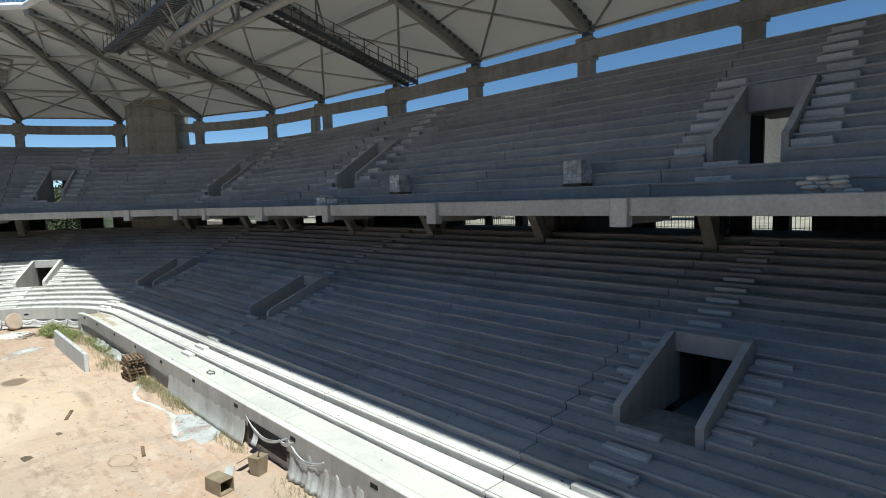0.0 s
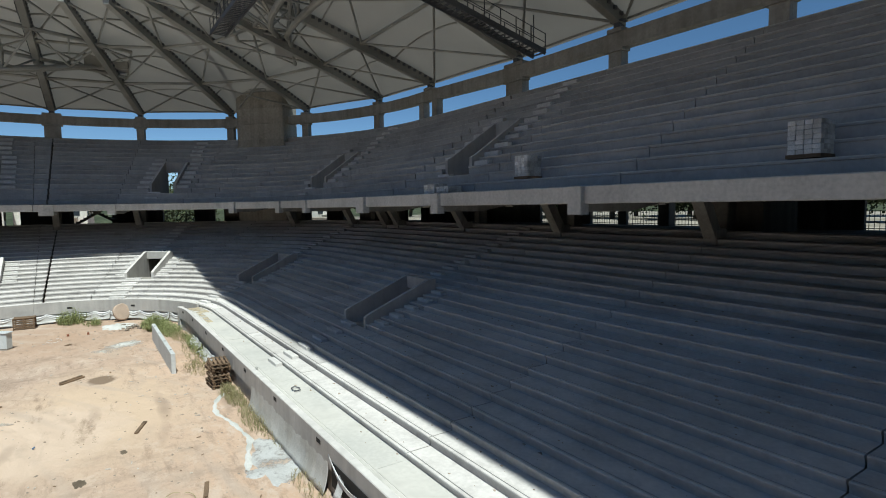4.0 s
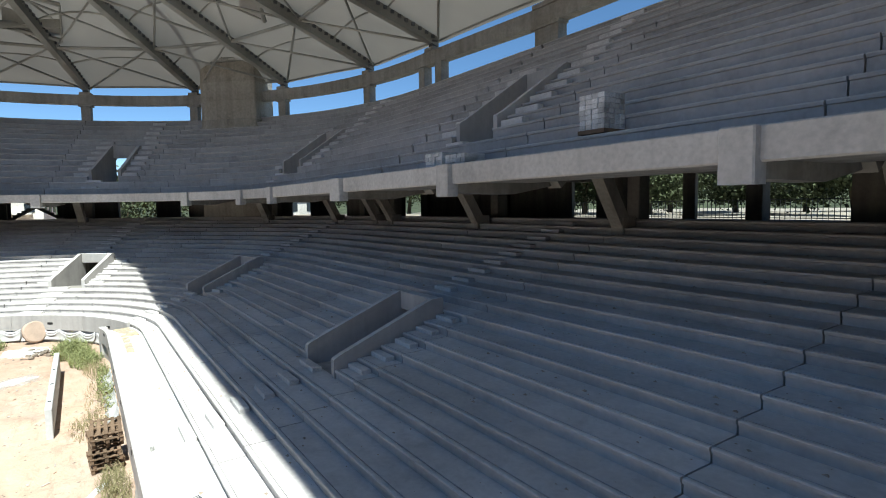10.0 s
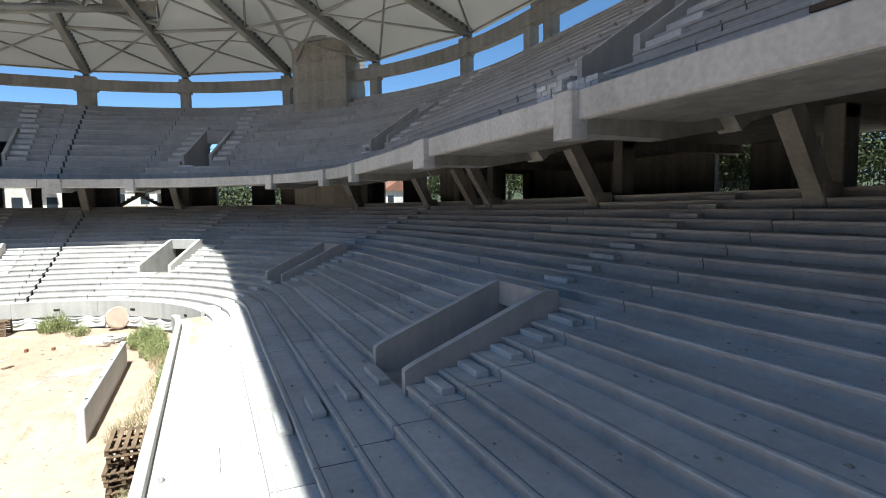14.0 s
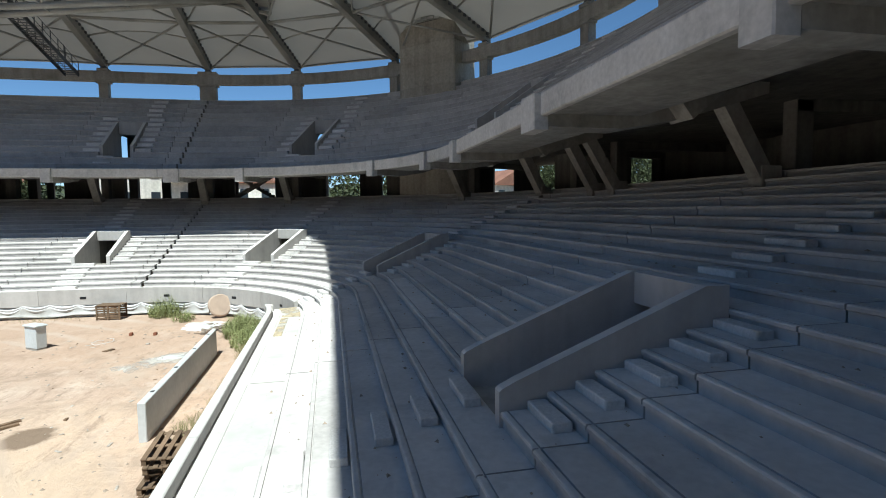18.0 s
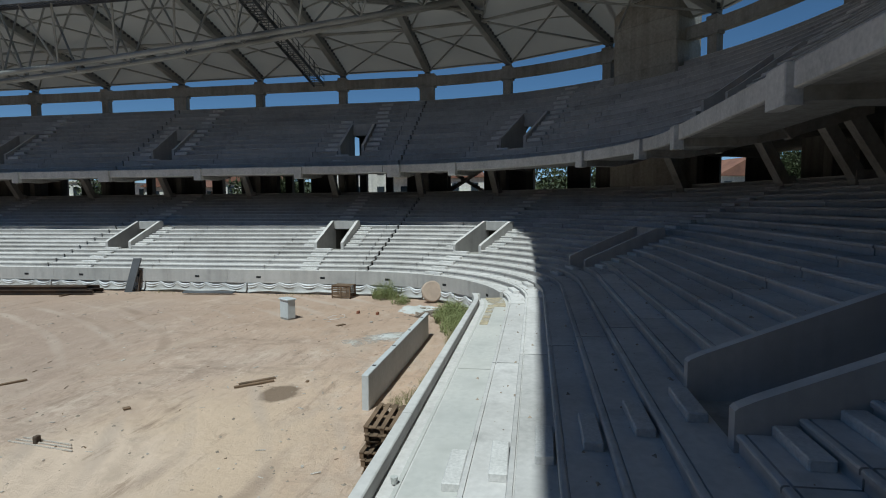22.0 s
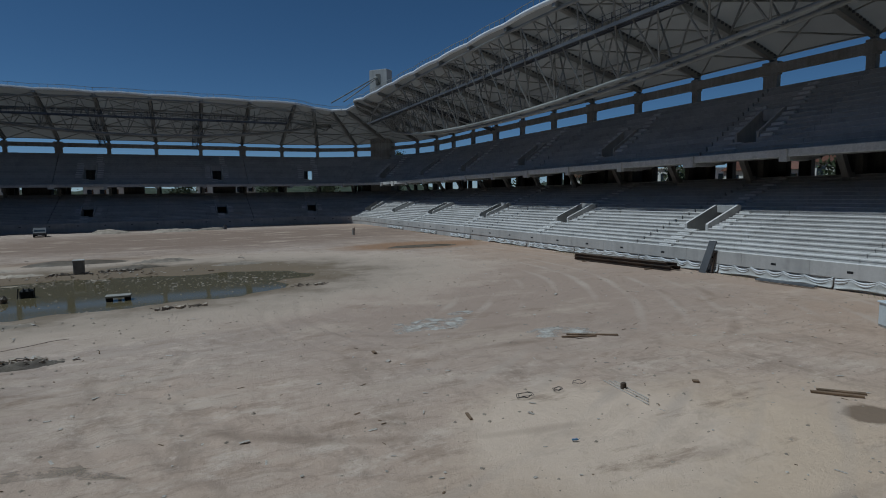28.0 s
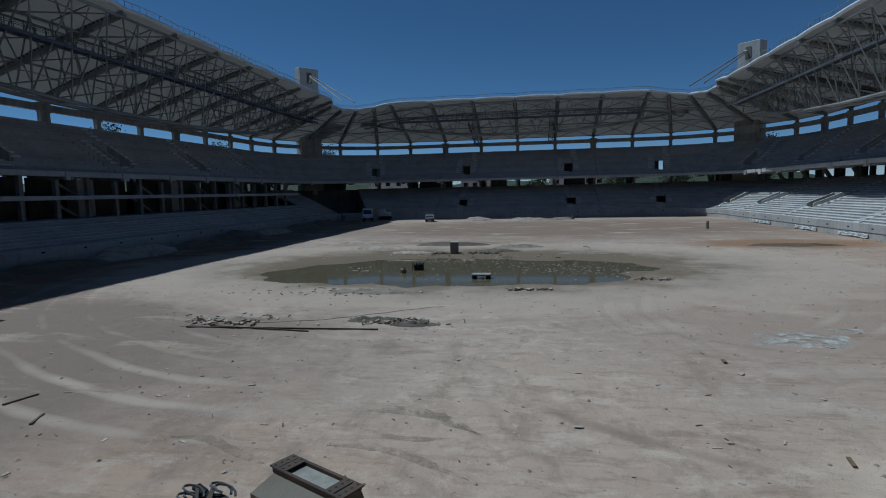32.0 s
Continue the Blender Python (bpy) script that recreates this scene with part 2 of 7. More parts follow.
LIME = dusting_material("damp spilt lime", (0.44, 0.445, 0.445), (0.37, 0.37, 0.365), 0.34, 0.52)
SANDFILM = dusting_material("washed-in sand", (0.5, 0.41, 0.28), (0.45, 0.375, 0.27), 0.36, 0.6)
DUST = dusting_material("pale powder", (0.5, 0.465, 0.425), (0.43, 0.39, 0.35), 0.4, 0.62)
TRACK = dusting_material("damp track soil", (0.35, 0.275, 0.22), (0.3, 0.235, 0.185), 0.42, 0.7)
RUBBLE = material("rubble", (0.375, 0.305, 0.245), 0.9, spots=(0.235, 0.19, 0.155), scale=4, bump=0.4, per_object=0.3)
MUD = material("wet mud", (0.15, 0.115, 0.085), 0.55, spots=(0.1, 0.075, 0.055), scale=3, bump=0.4)
OLIVE = material("dull olive-brown painted steel", (0.15, 0.13, 0.105), 0.6, 0.2, spots=(0.11, 0.09, 0.07), scale=2, vary=0.08)
BRICKRED = material("broken red brick", (0.3, 0.12, 0.075), 0.9, scale=6, bump=0.3)
BLUE = material("blue plastic", (0.06, 0.17, 0.32), 0.5)


def membrane_material():
    m = bpy.data.materials.new("white roof membrane")
    m.use_nodes = True
    nt = m.node_tree
    nt.nodes.remove(nt.nodes["Principled BSDF"])
    d, tr, mx = nt.nodes.new("ShaderNodeBsdfDiffuse"), nt.nodes.new("ShaderNodeBsdfTranslucent"), nt.nodes.new("ShaderNodeMixShader")
    geo, n = nt.nodes.new("ShaderNodeNewGeometry"), nt.nodes.new("ShaderNodeTexNoise")
    n.inputs["Scale"].default_value, n.inputs["Detail"].default_value = 0.4, 4
    nt.links.new(geo.outputs["Position"], n.inputs["Vector"])
    mix = nt.nodes.new("ShaderNodeMix")
    mix.data_type = "RGBA"
    mix.inputs["A"].default_value, mix.inputs["B"].default_value = (0.4, 0.385, 0.36, 1), (0.335, 0.322, 0.302, 1)
    nt.links.new(n.outputs["Fac"], mix.inputs["Factor"])
    for s in (d, tr):
        nt.links.new(mix.outputs["Result"], s.inputs["Color"])
    mx.inputs["Fac"].default_value = 0.12
    nt.links.new(d.outputs[0], mx.inputs[1])
    nt.links.new(tr.outputs[0], mx.inputs[2])
    nt.links.new(mx.outputs[0], nt.nodes["Material Output"].inputs["Surface"])
    return m


MEMBRANE = membrane_material()


def ground_material():
    """Sandy pitch soil: pale dust, grey compacted tracks, reddish and dark damp patches, pebbles."""
    m = bpy.data.materials.new("bare pitch soil")
    m.use_nodes = True
    nt = m.node_tree
    b = nt.nodes["Principled BSDF"]
    b.inputs["Roughness"].default_value, b.inputs["Specular IOR Level"].default_value = 0.95, 0.1
    geo = nt.nodes.new("ShaderNodeNewGeometry")

    def noise_at(scale, detail, stretch=(1, 1, 1), rough=0.55, turn=0.0):
        mp, n = nt.nodes.new("ShaderNodeMapping"), nt.nodes.new("ShaderNodeTexNoise")
        mp.inputs["Scale"].default_value, mp.inputs["Rotation"].default_value = stretch, (0, 0, turn)
        n.inputs["Scale"].default_value, n.inputs["Detail"].default_value, n.inputs["Roughness"].default_value = scale, detail, rough
        nt.links.new(geo.outputs["Position"], mp.inputs["Vector"])
        nt.links.new(mp.outputs["Vector"], n.inputs["Vector"])
        return n.outputs["Fac"]

    def over(below, colour, fac, lo, hi):
        mix, r = nt.nodes.new("ShaderNodeMix"), nt.nodes.new("ShaderNodeMapRange")
        mix.data_type = "RGBA"
        r.inputs["From Min"].default_value, r.inputs["From Max"].default_value = lo, hi
        nt.links.new(fac, r.inputs["Value"])
        nt.links.new(r.outputs["Result"], mix.inputs["Factor"])
        if isinstance(below, tuple):
            mix.inputs["A"].default_value = (*below, 1)
        else:
            nt.links.new(below, mix.inputs["A"])
        mix.inputs["B"].default_value = (*colour, 1)
        return mix.outputs["Result"]

    # redder soil towards the south-east corner of the pitch, greyer dust towards the middle
    sep = nt.nodes.new("ShaderNodeSeparateXYZ")
    nt.links.new(geo.outputs["Position"], sep.inputs[0])
    mul = nt.nodes.new("ShaderNodeMath")
    mul.operation = "MULTIPLY_ADD"
    nt.links.new(sep.outputs["Y"], mul.inputs[0])
    mul.inputs[1].default_value, mul.inputs[2].default_value = -0.035, 0.75
    wob = nt.nodes.new("ShaderNodeMath")
    nt.links.new(mul.outputs[0], wob.inputs[0])
    nt.links.new(noise_at(0.12, 3), wob.inputs[1])
    c = over((0.36, 0.335, 0.305), (0.47, 0.395, 0.32), wob.outputs[0], 0.3, 1.1)
    c = over(c, (0.37, 0.285, 0.215), noise_at(0.06, 4), 0.55, 0.75)
    c = over(c, (0.45, 0.42, 0.37), noise_at(0.16, 6, (1, 2.6, 1), 0.68, 0.5), 0.52, 0.66)
    c = over(c, (0.275, 0.245, 0.21), noise_at(0.22, 8, (2.6, 1, 1), 0.72, 0.35), 0.51, 0.66)
    c = over(c, (0.27, 0.235, 0.2), noise_at(0.5, 9, (1, 5.0, 1), 0.75, 0.25), 0.52, 0.68)
    c = over(c, (0.48, 0.45, 0.4), noise_at(0.55, 8, (1, 1.6, 1), 0.75, 1.1), 0.52, 0.64)
    c = over(c, (0.27, 0.23, 0.19), noise_at(1.3, 8, (1, 1.4, 1), 0.74), 0.54, 0.72)
    c = over(c, (0.5, 0.46, 0.41), noise_at(2.2, 6, (1, 1, 1), 0.75), 0.58, 0.74)
    c = over(c, (0.22, 0.19, 0.16), noise_at(7.0, 6, (1, 1, 1), 0.75), 0.6, 0.74)
    east, sum_e = nt.nodes.new("ShaderNodeMath"), nt.nodes.new("ShaderNodeMath")
    east.operation = "MULTIPLY_ADD"
    nt.links.new(sep.outputs["X"], east.inputs[0])
    east.inputs[1].default_value, east.inputs[2].default_value = 0.016, 0.1
    nt.links.new(east.outputs[0], sum_e.inputs[0])
    nt.links.new(noise_at(0.07, 6, (1, 1, 1), 0.65, 0.8), sum_e.inputs[1])
    c = over(c, (0.355, 0.295, 0.24), sum_e.outputs[0], 0.7, 1.05)
    def zone(below, cx, cy, rx, ry, colour, lo, hi, grain):
        v, l, s = nt.nodes.new("ShaderNodeVectorMath"), nt.nodes.new("ShaderNodeVectorMath"), nt.nodes.new("ShaderNodeMath")
        v.operation, l.operation, s.operation = "MULTIPLY_ADD", "LENGTH", "SUBTRACT"
        v.inputs[1].default_value, v.inputs[2].default_value = (1 / rx, 1 / ry, 0), (-cx / rx, -cy / ry, 0)
        nt.links.new(geo.outputs["Position"], v.inputs[0])
        nt.links.new(v.outputs["Vector"], l.inputs[0])
        nt.links.new(grain, s.inputs[0])
        nt.links.new(l.outputs["Value"], s.inputs[1])
        return over(below, colour, s.outputs[0], lo, hi)

    # pale dust spread near the south side
    vd, ld, sd = nt.nodes.new("ShaderNodeVectorMath"), nt.nodes.new("ShaderNodeVectorMath"), nt.nodes.new("ShaderNodeMath")
    vd.operation, ld.operation, sd.operation = "MULTIPLY_ADD", "LENGTH", "SUBTRACT"
    vd.inputs[1].default_value, vd.inputs[2].default_value = (1 / 7.5, 1 / 4.5, 0), (-1.0 / 7.5, -11.0 / 4.5, 0)
    nt.links.new(geo.outputs["Position"], vd.inputs[0])
    nt.links.new(vd.outputs["Vector"], ld.inputs[0])
    nt.links.new(noise_at(0.3, 8, (1, 1, 1), 0.7, 0.3), sd.inputs[0])
    nt.links.new(ld.outputs["Value"], sd.inputs[1])
    c = over(c, (0.5, 0.445, 0.36), sd.outputs[0], -0.6, 0.1)
    # duller compacted soil in the middle and towards the south-west
    dull = noise_at(0.2, 8, (1, 1.6, 1), 0.7, 0.6)
    c = zone(c, -36, 20, 18, 15, (0.225, 0.2, 0.178), -0.75, -0.15, dull)
    c = zone(c, 6, 32, 15, 13, (0.325, 0.285, 0.248), -0.75, -0.1, dull)
    # loose sand, grey silt behind the pool and a damp spot
    c = zone(c, -1.0, 13.2, 3.4, 3.0, (0.52, 0.475, 0.405), -0.75, -0.35, noise_at(0.8, 8, (1, 1, 1), 0.7, 0.3))
    c = zone(c, -7.5, 54.5, 9.0, 4.2, (0.3, 0.29, 0.265), -0.75, -0.3, noise_at(0.5, 8, (1, 2.0, 1), 0.75, 0.2))
    c = zone(c, 5.95, 10.6, 0.75, 0.62, (0.2, 0.17, 0.135), -0.65, -0.35, noise_at(2.0, 5, (1, 1, 1), 0.6, 0.2))
    # wheel tracks that swing round, and damp ground round the flooded hollow
    def rings(cx, cy, scale, lo, hi, colour, below, mask):
        mp, wv = nt.nodes.new("ShaderNodeMapping"), nt.nodes.new("ShaderNodeTexWave")
        mp.inputs["Location"].default_value = (-cx, -cy, 0)
        wv.wave_type, wv.rings_direction = "RINGS", "Z"
        wv.inputs["Scale"].default_value, wv.inputs["Distortion"].default_value = scale, 3.0
        wv.inputs["Detail"].default_value, wv.inputs["Detail Scale"].default_value = 3.0, 0.35
        nt.links.new(geo.outputs["Position"], mp.inputs["Vector"])
        nt.links.new(mp.outputs["Vector"], wv.inputs["Vector"])
        mm = nt.nodes.new("ShaderNodeMath")
        mm.operation = "MULTIPLY"
        nt.links.new(wv.outputs["Fac"], mm.inputs[0])
        nt.links.new(mask, mm.inputs[1])
        return over(below, colour, mm.outputs[0], lo, hi)

    c = rings(-16, 45, 0.16, 0.46, 0.66, (0.4, 0.375, 0.335), c, noise_at(0.1, 3))
    c = rings(2, 34, 0.13, 0.54, 0.72, (0.25, 0.215, 0.18), c, noise_at(0.13, 3, (1, 1, 1), 0.5, 1.0))
    # browner soil along the west side and at the far end, churned earth to the east
    rough_edge = noise_at(0.16, 8, (1, 1.8, 1), 0.7, 0.4)
    c = zone(c, -60, 62, 20, 90, (0.2, 0.15, 0.11), -0.62, -0.3, rough_edge)
    c = zone(c, -6, 92, 46, 26, (0.225, 0.19, 0.16), -0.6, -0.05, rough_edge)
    c = over(c, (0.4, 0.365, 0.315), noise_at(0.14, 7, (1, 2.2, 1), 0.7, 0.1), 0.54, 0.66)
    c = over(c, (0.24, 0.2, 0.16), noise_at(0.2, 8, (1, 3.0, 1), 0.74, 0.05), 0.57, 0.7)
    c = zone(c, -20, 62, 16, 7, (0.24, 0.2, 0.16), -0.55, -0.15, noise_at(0.3, 8, (1, 1.5, 1), 0.75, 0.9))
    c = zone(c, 15, 64, 11, 6, (0.27, 0.19, 0.13), -0.55, -0.1, noise_at(0.35, 8, (1, 1.5, 1), 0.75, 0.2))
    vm, ln = nt.nodes.new("ShaderNodeVectorMath"), nt.nodes.new("ShaderNodeVectorMath")
    vm.operation, ln.operation = "MULTIPLY_ADD", "LENGTH"
    vm.inputs[1].default_value, vm.inputs[2].default_value = (1 / 16.5, 1 / 10.3, 0), (16 / 16.5, -47.3 / 10.3, 0)
    nt.links.new(geo.outputs["Position"], vm.inputs[0])
    nt.links.new(vm.outputs["Vector"], ln.inputs[0])
    wet = nt.nodes.new("ShaderNodeMath")
    wet.operation = "SUBTRACT"
    nt.links.new(noise_at(0.25, 5, (1, 1, 1), 0.65), wet.inputs[0])
    nt.links.new(ln.outputs["Value"], wet.inputs[1])
    c = over(c, (0.45, 0.415, 0.36), wet.outputs[0], -1.45, -1.0)
    c = over(c, (0.27, 0.255, 0.22), wet.outputs[0], -1.25, -0.55)
    c = over(c, (0.17, 0.15, 0.115), wet.outputs[0], -0.75, -0.45)
    warm = nt.nodes.new("ShaderNodeVectorMath")
    warm.operation = "MULTIPLY"
    warm.inputs[1].default_value = (1.155, 0.965, 0.895)
    nt.links.new(c, warm.inputs[0])
    nt.links.new(warm.outputs["Vector"], b.inputs["Base Color"])
    bp = nt.nodes.new("ShaderNodeBump")
    bp.inputs["Strength"].default_value, bp.inputs["Distance"].default_value = 0.65, 0.16
    nt.links.new(noise_at(1.6, 10, (1, 1, 1), 0.75), bp.inputs["Height"])
    nt.links.new(bp.outputs["Normal"], b.inputs["Normal"])
    return m


SOIL = ground_material()
WATER = bpy.data.materials.new("muddy water")
WATER.use_nodes = True
wb = WATER.node_tree.nodes["Principled BSDF"]
wb.inputs["Base Color"].default_value = (0.13, 0.105, 0.06, 1)
wb.inputs["Roughness"].default_value, wb.inputs["IOR"].default_value = 0.06, 1.33


# ---- mesh building ----
class Build:
    def __init__(self):
        self.v, self.f = [], []

    def add(self, verts, faces):
        o = len(self.v)
        self.v += [tuple(p) for p in verts]
        self.f += [tuple(i + o for i in f) for f in faces]
        return self

    def box(self, c, s, m=None, bevel=0.0):
        """A box of size s about c, with its upright and top edges cut by bevel, placed by m."""
        hx, hy, hz = s[0] / 2, s[1] / 2, s[2] / 2
        k = min(bevel, hx * 0.9, hy * 0.9)
        if k > 0:
            out = [(-hx + k, -hy), (hx - k, -hy), (hx, -hy + k), (hx, hy - k), (hx - k, hy), (-hx + k, hy), (-hx, hy - k), (-hx, -hy + k)]
            top = [(x * (hx - k) / hx, y * (hy - k) / hy) for x, y in out]
            vs = [(x, y, -hz) for x, y in out] + [(x, y, hz - k) for x, y in out] + [(x, y, hz) for x, y in top]
            fs = [tuple(range(7, -1, -1)), tuple(range(16, 24))]
            for a in range(8):
                b = (a + 1) % 8
                fs += [(a, b, b + 8, a + 8), (a + 8, b + 8, b + 16, a + 16)]
        else:
            vs = [(x, y, z) for z in (-hz, hz) for x, y in ((-hx, -hy), (hx, -hy), (hx, hy), (-hx, hy))]
            fs = [(3, 2, 1, 0), (4, 5, 6, 7), (0, 1, 5, 4), (1, 2, 6, 5), (2, 3, 7, 6), (3, 0, 4, 7)]
        vs = [Vector(p) + Vector(c) for p in vs]
        return self.add([m @ p for p in vs] if m else vs, fs)

    def loft(self, rings, caps=True, closed=True):
        """Joins rings of the same number of points; each ring is closed on itself unless closed is False."""
        n, o = len(rings[0]), 0
        vs = [p for r in rings for p in r]
        fs = []
        for i in range(len(rings) - 1):
            for j in range(n if closed else n - 1):
                a, b = i * n + j, i * n + (j + 1) % n
                fs.append((a, b, b + n, a + n))
        if caps and closed:
            fs += [tuple(range(n - 1, -1, -1)), tuple(range((len(rings) - 1) * n, len(rings) * n))]
        return self.add(vs, fs)

    def tube(self, pts, r, sides=8):
        pts = [Vector(p) for p in pts]
        rings = []
        for i, p in enumerate(pts):
            d = (pts[min(i + 1, len(pts) - 1)] - pts[max(i - 1, 0)]).normalized()
            a = d.cross(Vector((0, 0, 1)))
            a = a.normalized() if a.length > 1e-3 else Vector((1, 0, 0))
            b = a.cross(d)
            rad = r[i] if isinstance(r, (list, tuple)) else r
            rings.append([p + rad * (math.cos(2 * math.pi * k / sides) * a + math.sin(2 * math.pi * k / sides) * b) for k in range(sides)])
        return self.loft(rings)

    def beam(self, p, q, w, h):
        """A bar of width w and height h from p to q."""
        p, q = Vector(p), Vector(q)
        d = (q - p).normalized()
        a = d.cross(Vector((0, 0, 1)))
        a = a.normalized() if a.length > 1e-3 else Vector((1, 0, 0))
        b = a.cross(d)
        ring = lambda c: [c + a * x * w / 2 + b * y * h / 2 for x, y in ((-1, -1), (1, -1), (1, 1), (-1, 1))]
        return self.loft([ring(p), ring(q)])


def thing(name, at, label="", category="", group="", kind=""):
    ob = new(name)
    ob.location = at
    ob.empty_display_size = 0.2
    return tagged(ob, label, category, group, kind)


def world_at(ob):
    p = Vector(ob.location)
    return p + world_at(ob.parent) if ob.parent else p


def mesh_of(name, build, mat, origin=Vector((0, 0, 0)), smooth=False):
    me = bpy.data.meshes.new(name)
    ox, oy, oz = origin
    me.from_pydata([(x - ox, y - oy, z - oz) for x, y, z in build.v], [], build.f)
    me.materials.append(mat)
    if smooth:
        me.shade_smooth()
    return me


def part(name, build, mat, parent, label="", smooth=False, kind=""):
    """Links a build, given in world metres, as one mesh under a thing or part."""
    o = world_at(parent)
    ob = new(name, mesh_of(name, build, mat, o, smooth))
    ob.parent = parent
    return tagged(ob, label, kind=kind)


def solid(name, build, mat, label="", category="", group="", kind="", smooth=False, at=None):
    """A thing of one mesh."""
    o = Vector(at) if at else Vector((0, 0, 0))
    ob = new(name, mesh_of(name, build, mat, o, smooth))
    ob.location = o
    return tagged(ob, label, category, group, kind)


# ---- the bowl's plan: straight sides joined by round corners ----
CX, CY, AX, AY = -14.8, 65.0, 29.1, 50.7
HALF = {"a": AX, "b": AY, "c": AX, "d": AY}


def station(sec, u):
    """Base point and outward direction: u is metres from a side's middle, or degrees round a corner."""
    if sec == "a":
        return CX + u, CY - AY, 0.0, -1.0
    if sec == "b":
        return CX + AX, CY + u, 1.0, 0.0
    if sec == "c":
        return CX - u, CY + AY, 0.0, 1.0
    if sec == "d":
        return CX - AX, CY - u, -1.0, 0.0
    s, c = math.sin(radians(u)), math.cos(radians(u))
    return {"ab": (CX + AX, CY - AY, s, -c), "bc": (CX + AX, CY + AY, c, s), "cd": (CX - AX, CY + AY, -s, c), "da": (CX - AX, CY - AY, -c, -s)}[sec]


def W(sec, u, r, z):
    x, y, nx, ny = station(sec, u)
    return Vector((x + r * nx, y + r * ny, z))


def local(sec, u, r, z=0.0):
    """A frame with x along the ring, y outwards, z up."""
    x, y, nx, ny = station(sec, u)
    return Matrix(((-ny, nx, 0, x + r * nx), (nx, ny, 0, y + r * ny), (0, 0, 1, z), (0, 0, 0, 1)))


def along(sec, d, r):
    """Metres along the ring at r as a step of u."""
    return d if len(sec) == 1 else math.degrees(d / r)


COLS = {
    "a": [-25.9, -16.8, -7.65, 1.55, 10.2, 18.2, 28.4],
    "b": [8.75 * k for k in range(-5, 6)],
    "c": [-27.6, -18.4, -9.2, 0.0, 9.2, 18.4, 27.6],
    "d": [8.75 * k for k in range(-5, 6)],
    "ab": [14.5, 34.0, 71.0, 87.0], "bc": [3.0, 19.0, 56.0, 75.5], "cd": [14.5, 34.0, 71.0, 87.0], "da": [3.0, 19.0, 56.0, 75.5],
}
# joints of the lower and of the upper terrace, and the columns of the ring beam, where they leave the column lines
LOW_JOINTS = {**COLS, "a": [-25.2, -16.2, -7.1, 1.83, 10.95, 19.8, 28.9]}
UP_JOINTS = {**COLS, "a": [-25.7, -16.7, -7.65, 1.15, 9.5, 17.5, 28.4]}
# fascia corbels, and the struts below them
CORBELS = {**COLS, "a": [-25.6, -16.5, -7.3, 1.8, 10.6, 18.85, 28.6]}
STRUTS = {**COLS, "a": [-25.2, -16.2, -7.2, 1.9, 10.9, 20.1, 29.6], "ab": [5.6, 16.8, 34.0, 71.0, 87.0]}
# the column behind each strut; the end of the straight goes without one
COLUMNS = {**COLS, "a": [-24.7, -15.7, -6.7, 2.4, 11.5, 20.6, None], "ab": [6.5, 14.3, 35.0, 71.0, 87.0]}
RING = {**COLS, "a": [-25.6, -16.6, -7.9, 0.63, 9.1, 17.45, 28.4], "ab": [14.5, 34.0, 52.0, 71.0, 87.0]}
WIDE = {("a", 19.8), ("a", 18.2), ("a", 18.85), ("a", -16.5), ("a", 17.5), ("a", 17.45), ("a", -16.7), ("a", -16.6), ("ab", 87.0), ("b", -26.25), ("b", 0.0), ("b", 26.25), ("bc", 3.0), ("a", -16.8), ("c", 18.4), ("c", -18.4), ("d", 26.25), ("d", -26.25), ("d", 0.0)}
FAR = {"c", "cd", "d", "da"}
ORDER = ["a", "ab", "b", "bc", "c", "cd", "d", "da"]
SIDE = {"a": "south", "ab": "south_east", "b": "east", "bc": "north_east", "c": "north", "cd": "north_west", "d": "west", "da": "south_west"}
LOWV = {"a": [13.56, -9.95], "ab": [15.6, 59.9], "b": [-47.35, -29.75, -11.65, 6.5, 25.0, 43.2], "bc": [24.0, 80.3],
        "c": [-12.4, 12.4], "cd": [], "d": [], "da": [30.0]}
UPV = {"a": [13.3, -10.1], "ab": [11.5, 60.9], "b": [-47.1, -29.5, -12.0, 5.9, 24.2, 42.5], "bc": [28.0, 81.2],
       "c": [-12.1, 12.3], "cd": [15.7], "d": [-39.0, -21.5, -4.0, 13.5, 31.0], "da": [30.0]}
# beyond the south side the front wall stands further back, without a parapet
OPEN_FRONT, KINK, FRONT_R = ("ab", "b", "bc", "c", "cd"), 14.6, 10.42
# lower terrace: front edge and top of each row
LR0, LT, LZ0, LH = 9.46, 0.807, 1.18, 0.287
# the first rows are narrower behind a wide gangway
LOW = [(9.46, 1.36), (10.57, 1.57)] + [(11.33 + 0.757 * j, 1.84 + 0.273 * j) for j in range(5)] + [(LR0 + LT * k, LZ0 + LH * k) for k in range(7, 22)]
UP = [(17.55, 8.92), (18.75, 9.55), (19.6, 10.05)] + [(20.28 + 0.69 * j, 10.53 + 0.484 * j) for j in range(12)]


def half_width(sec, u):
    """Half the width of a vomitory, walls included."""
    return 1.14 if sec == "b" else 1.25 if len(sec) == 1 else 1.2


def sweep(build, sec, u0, u1, section, step=5.0):
    """A closed section of (r, z) swept along the ring."""
    n = 1 if len(sec) == 1 else max(1, math.ceil((u1 - u0) / step))
    rings = [[W(sec, u0 + (u1 - u0) * i / n, r, z) for r, z in section] for i in range(n + 1)]
    return build.loft(rings)


def ends(sec):
    return (-HALF[sec], HALF[sec]) if len(sec) == 1 else (0.0, 90.0)


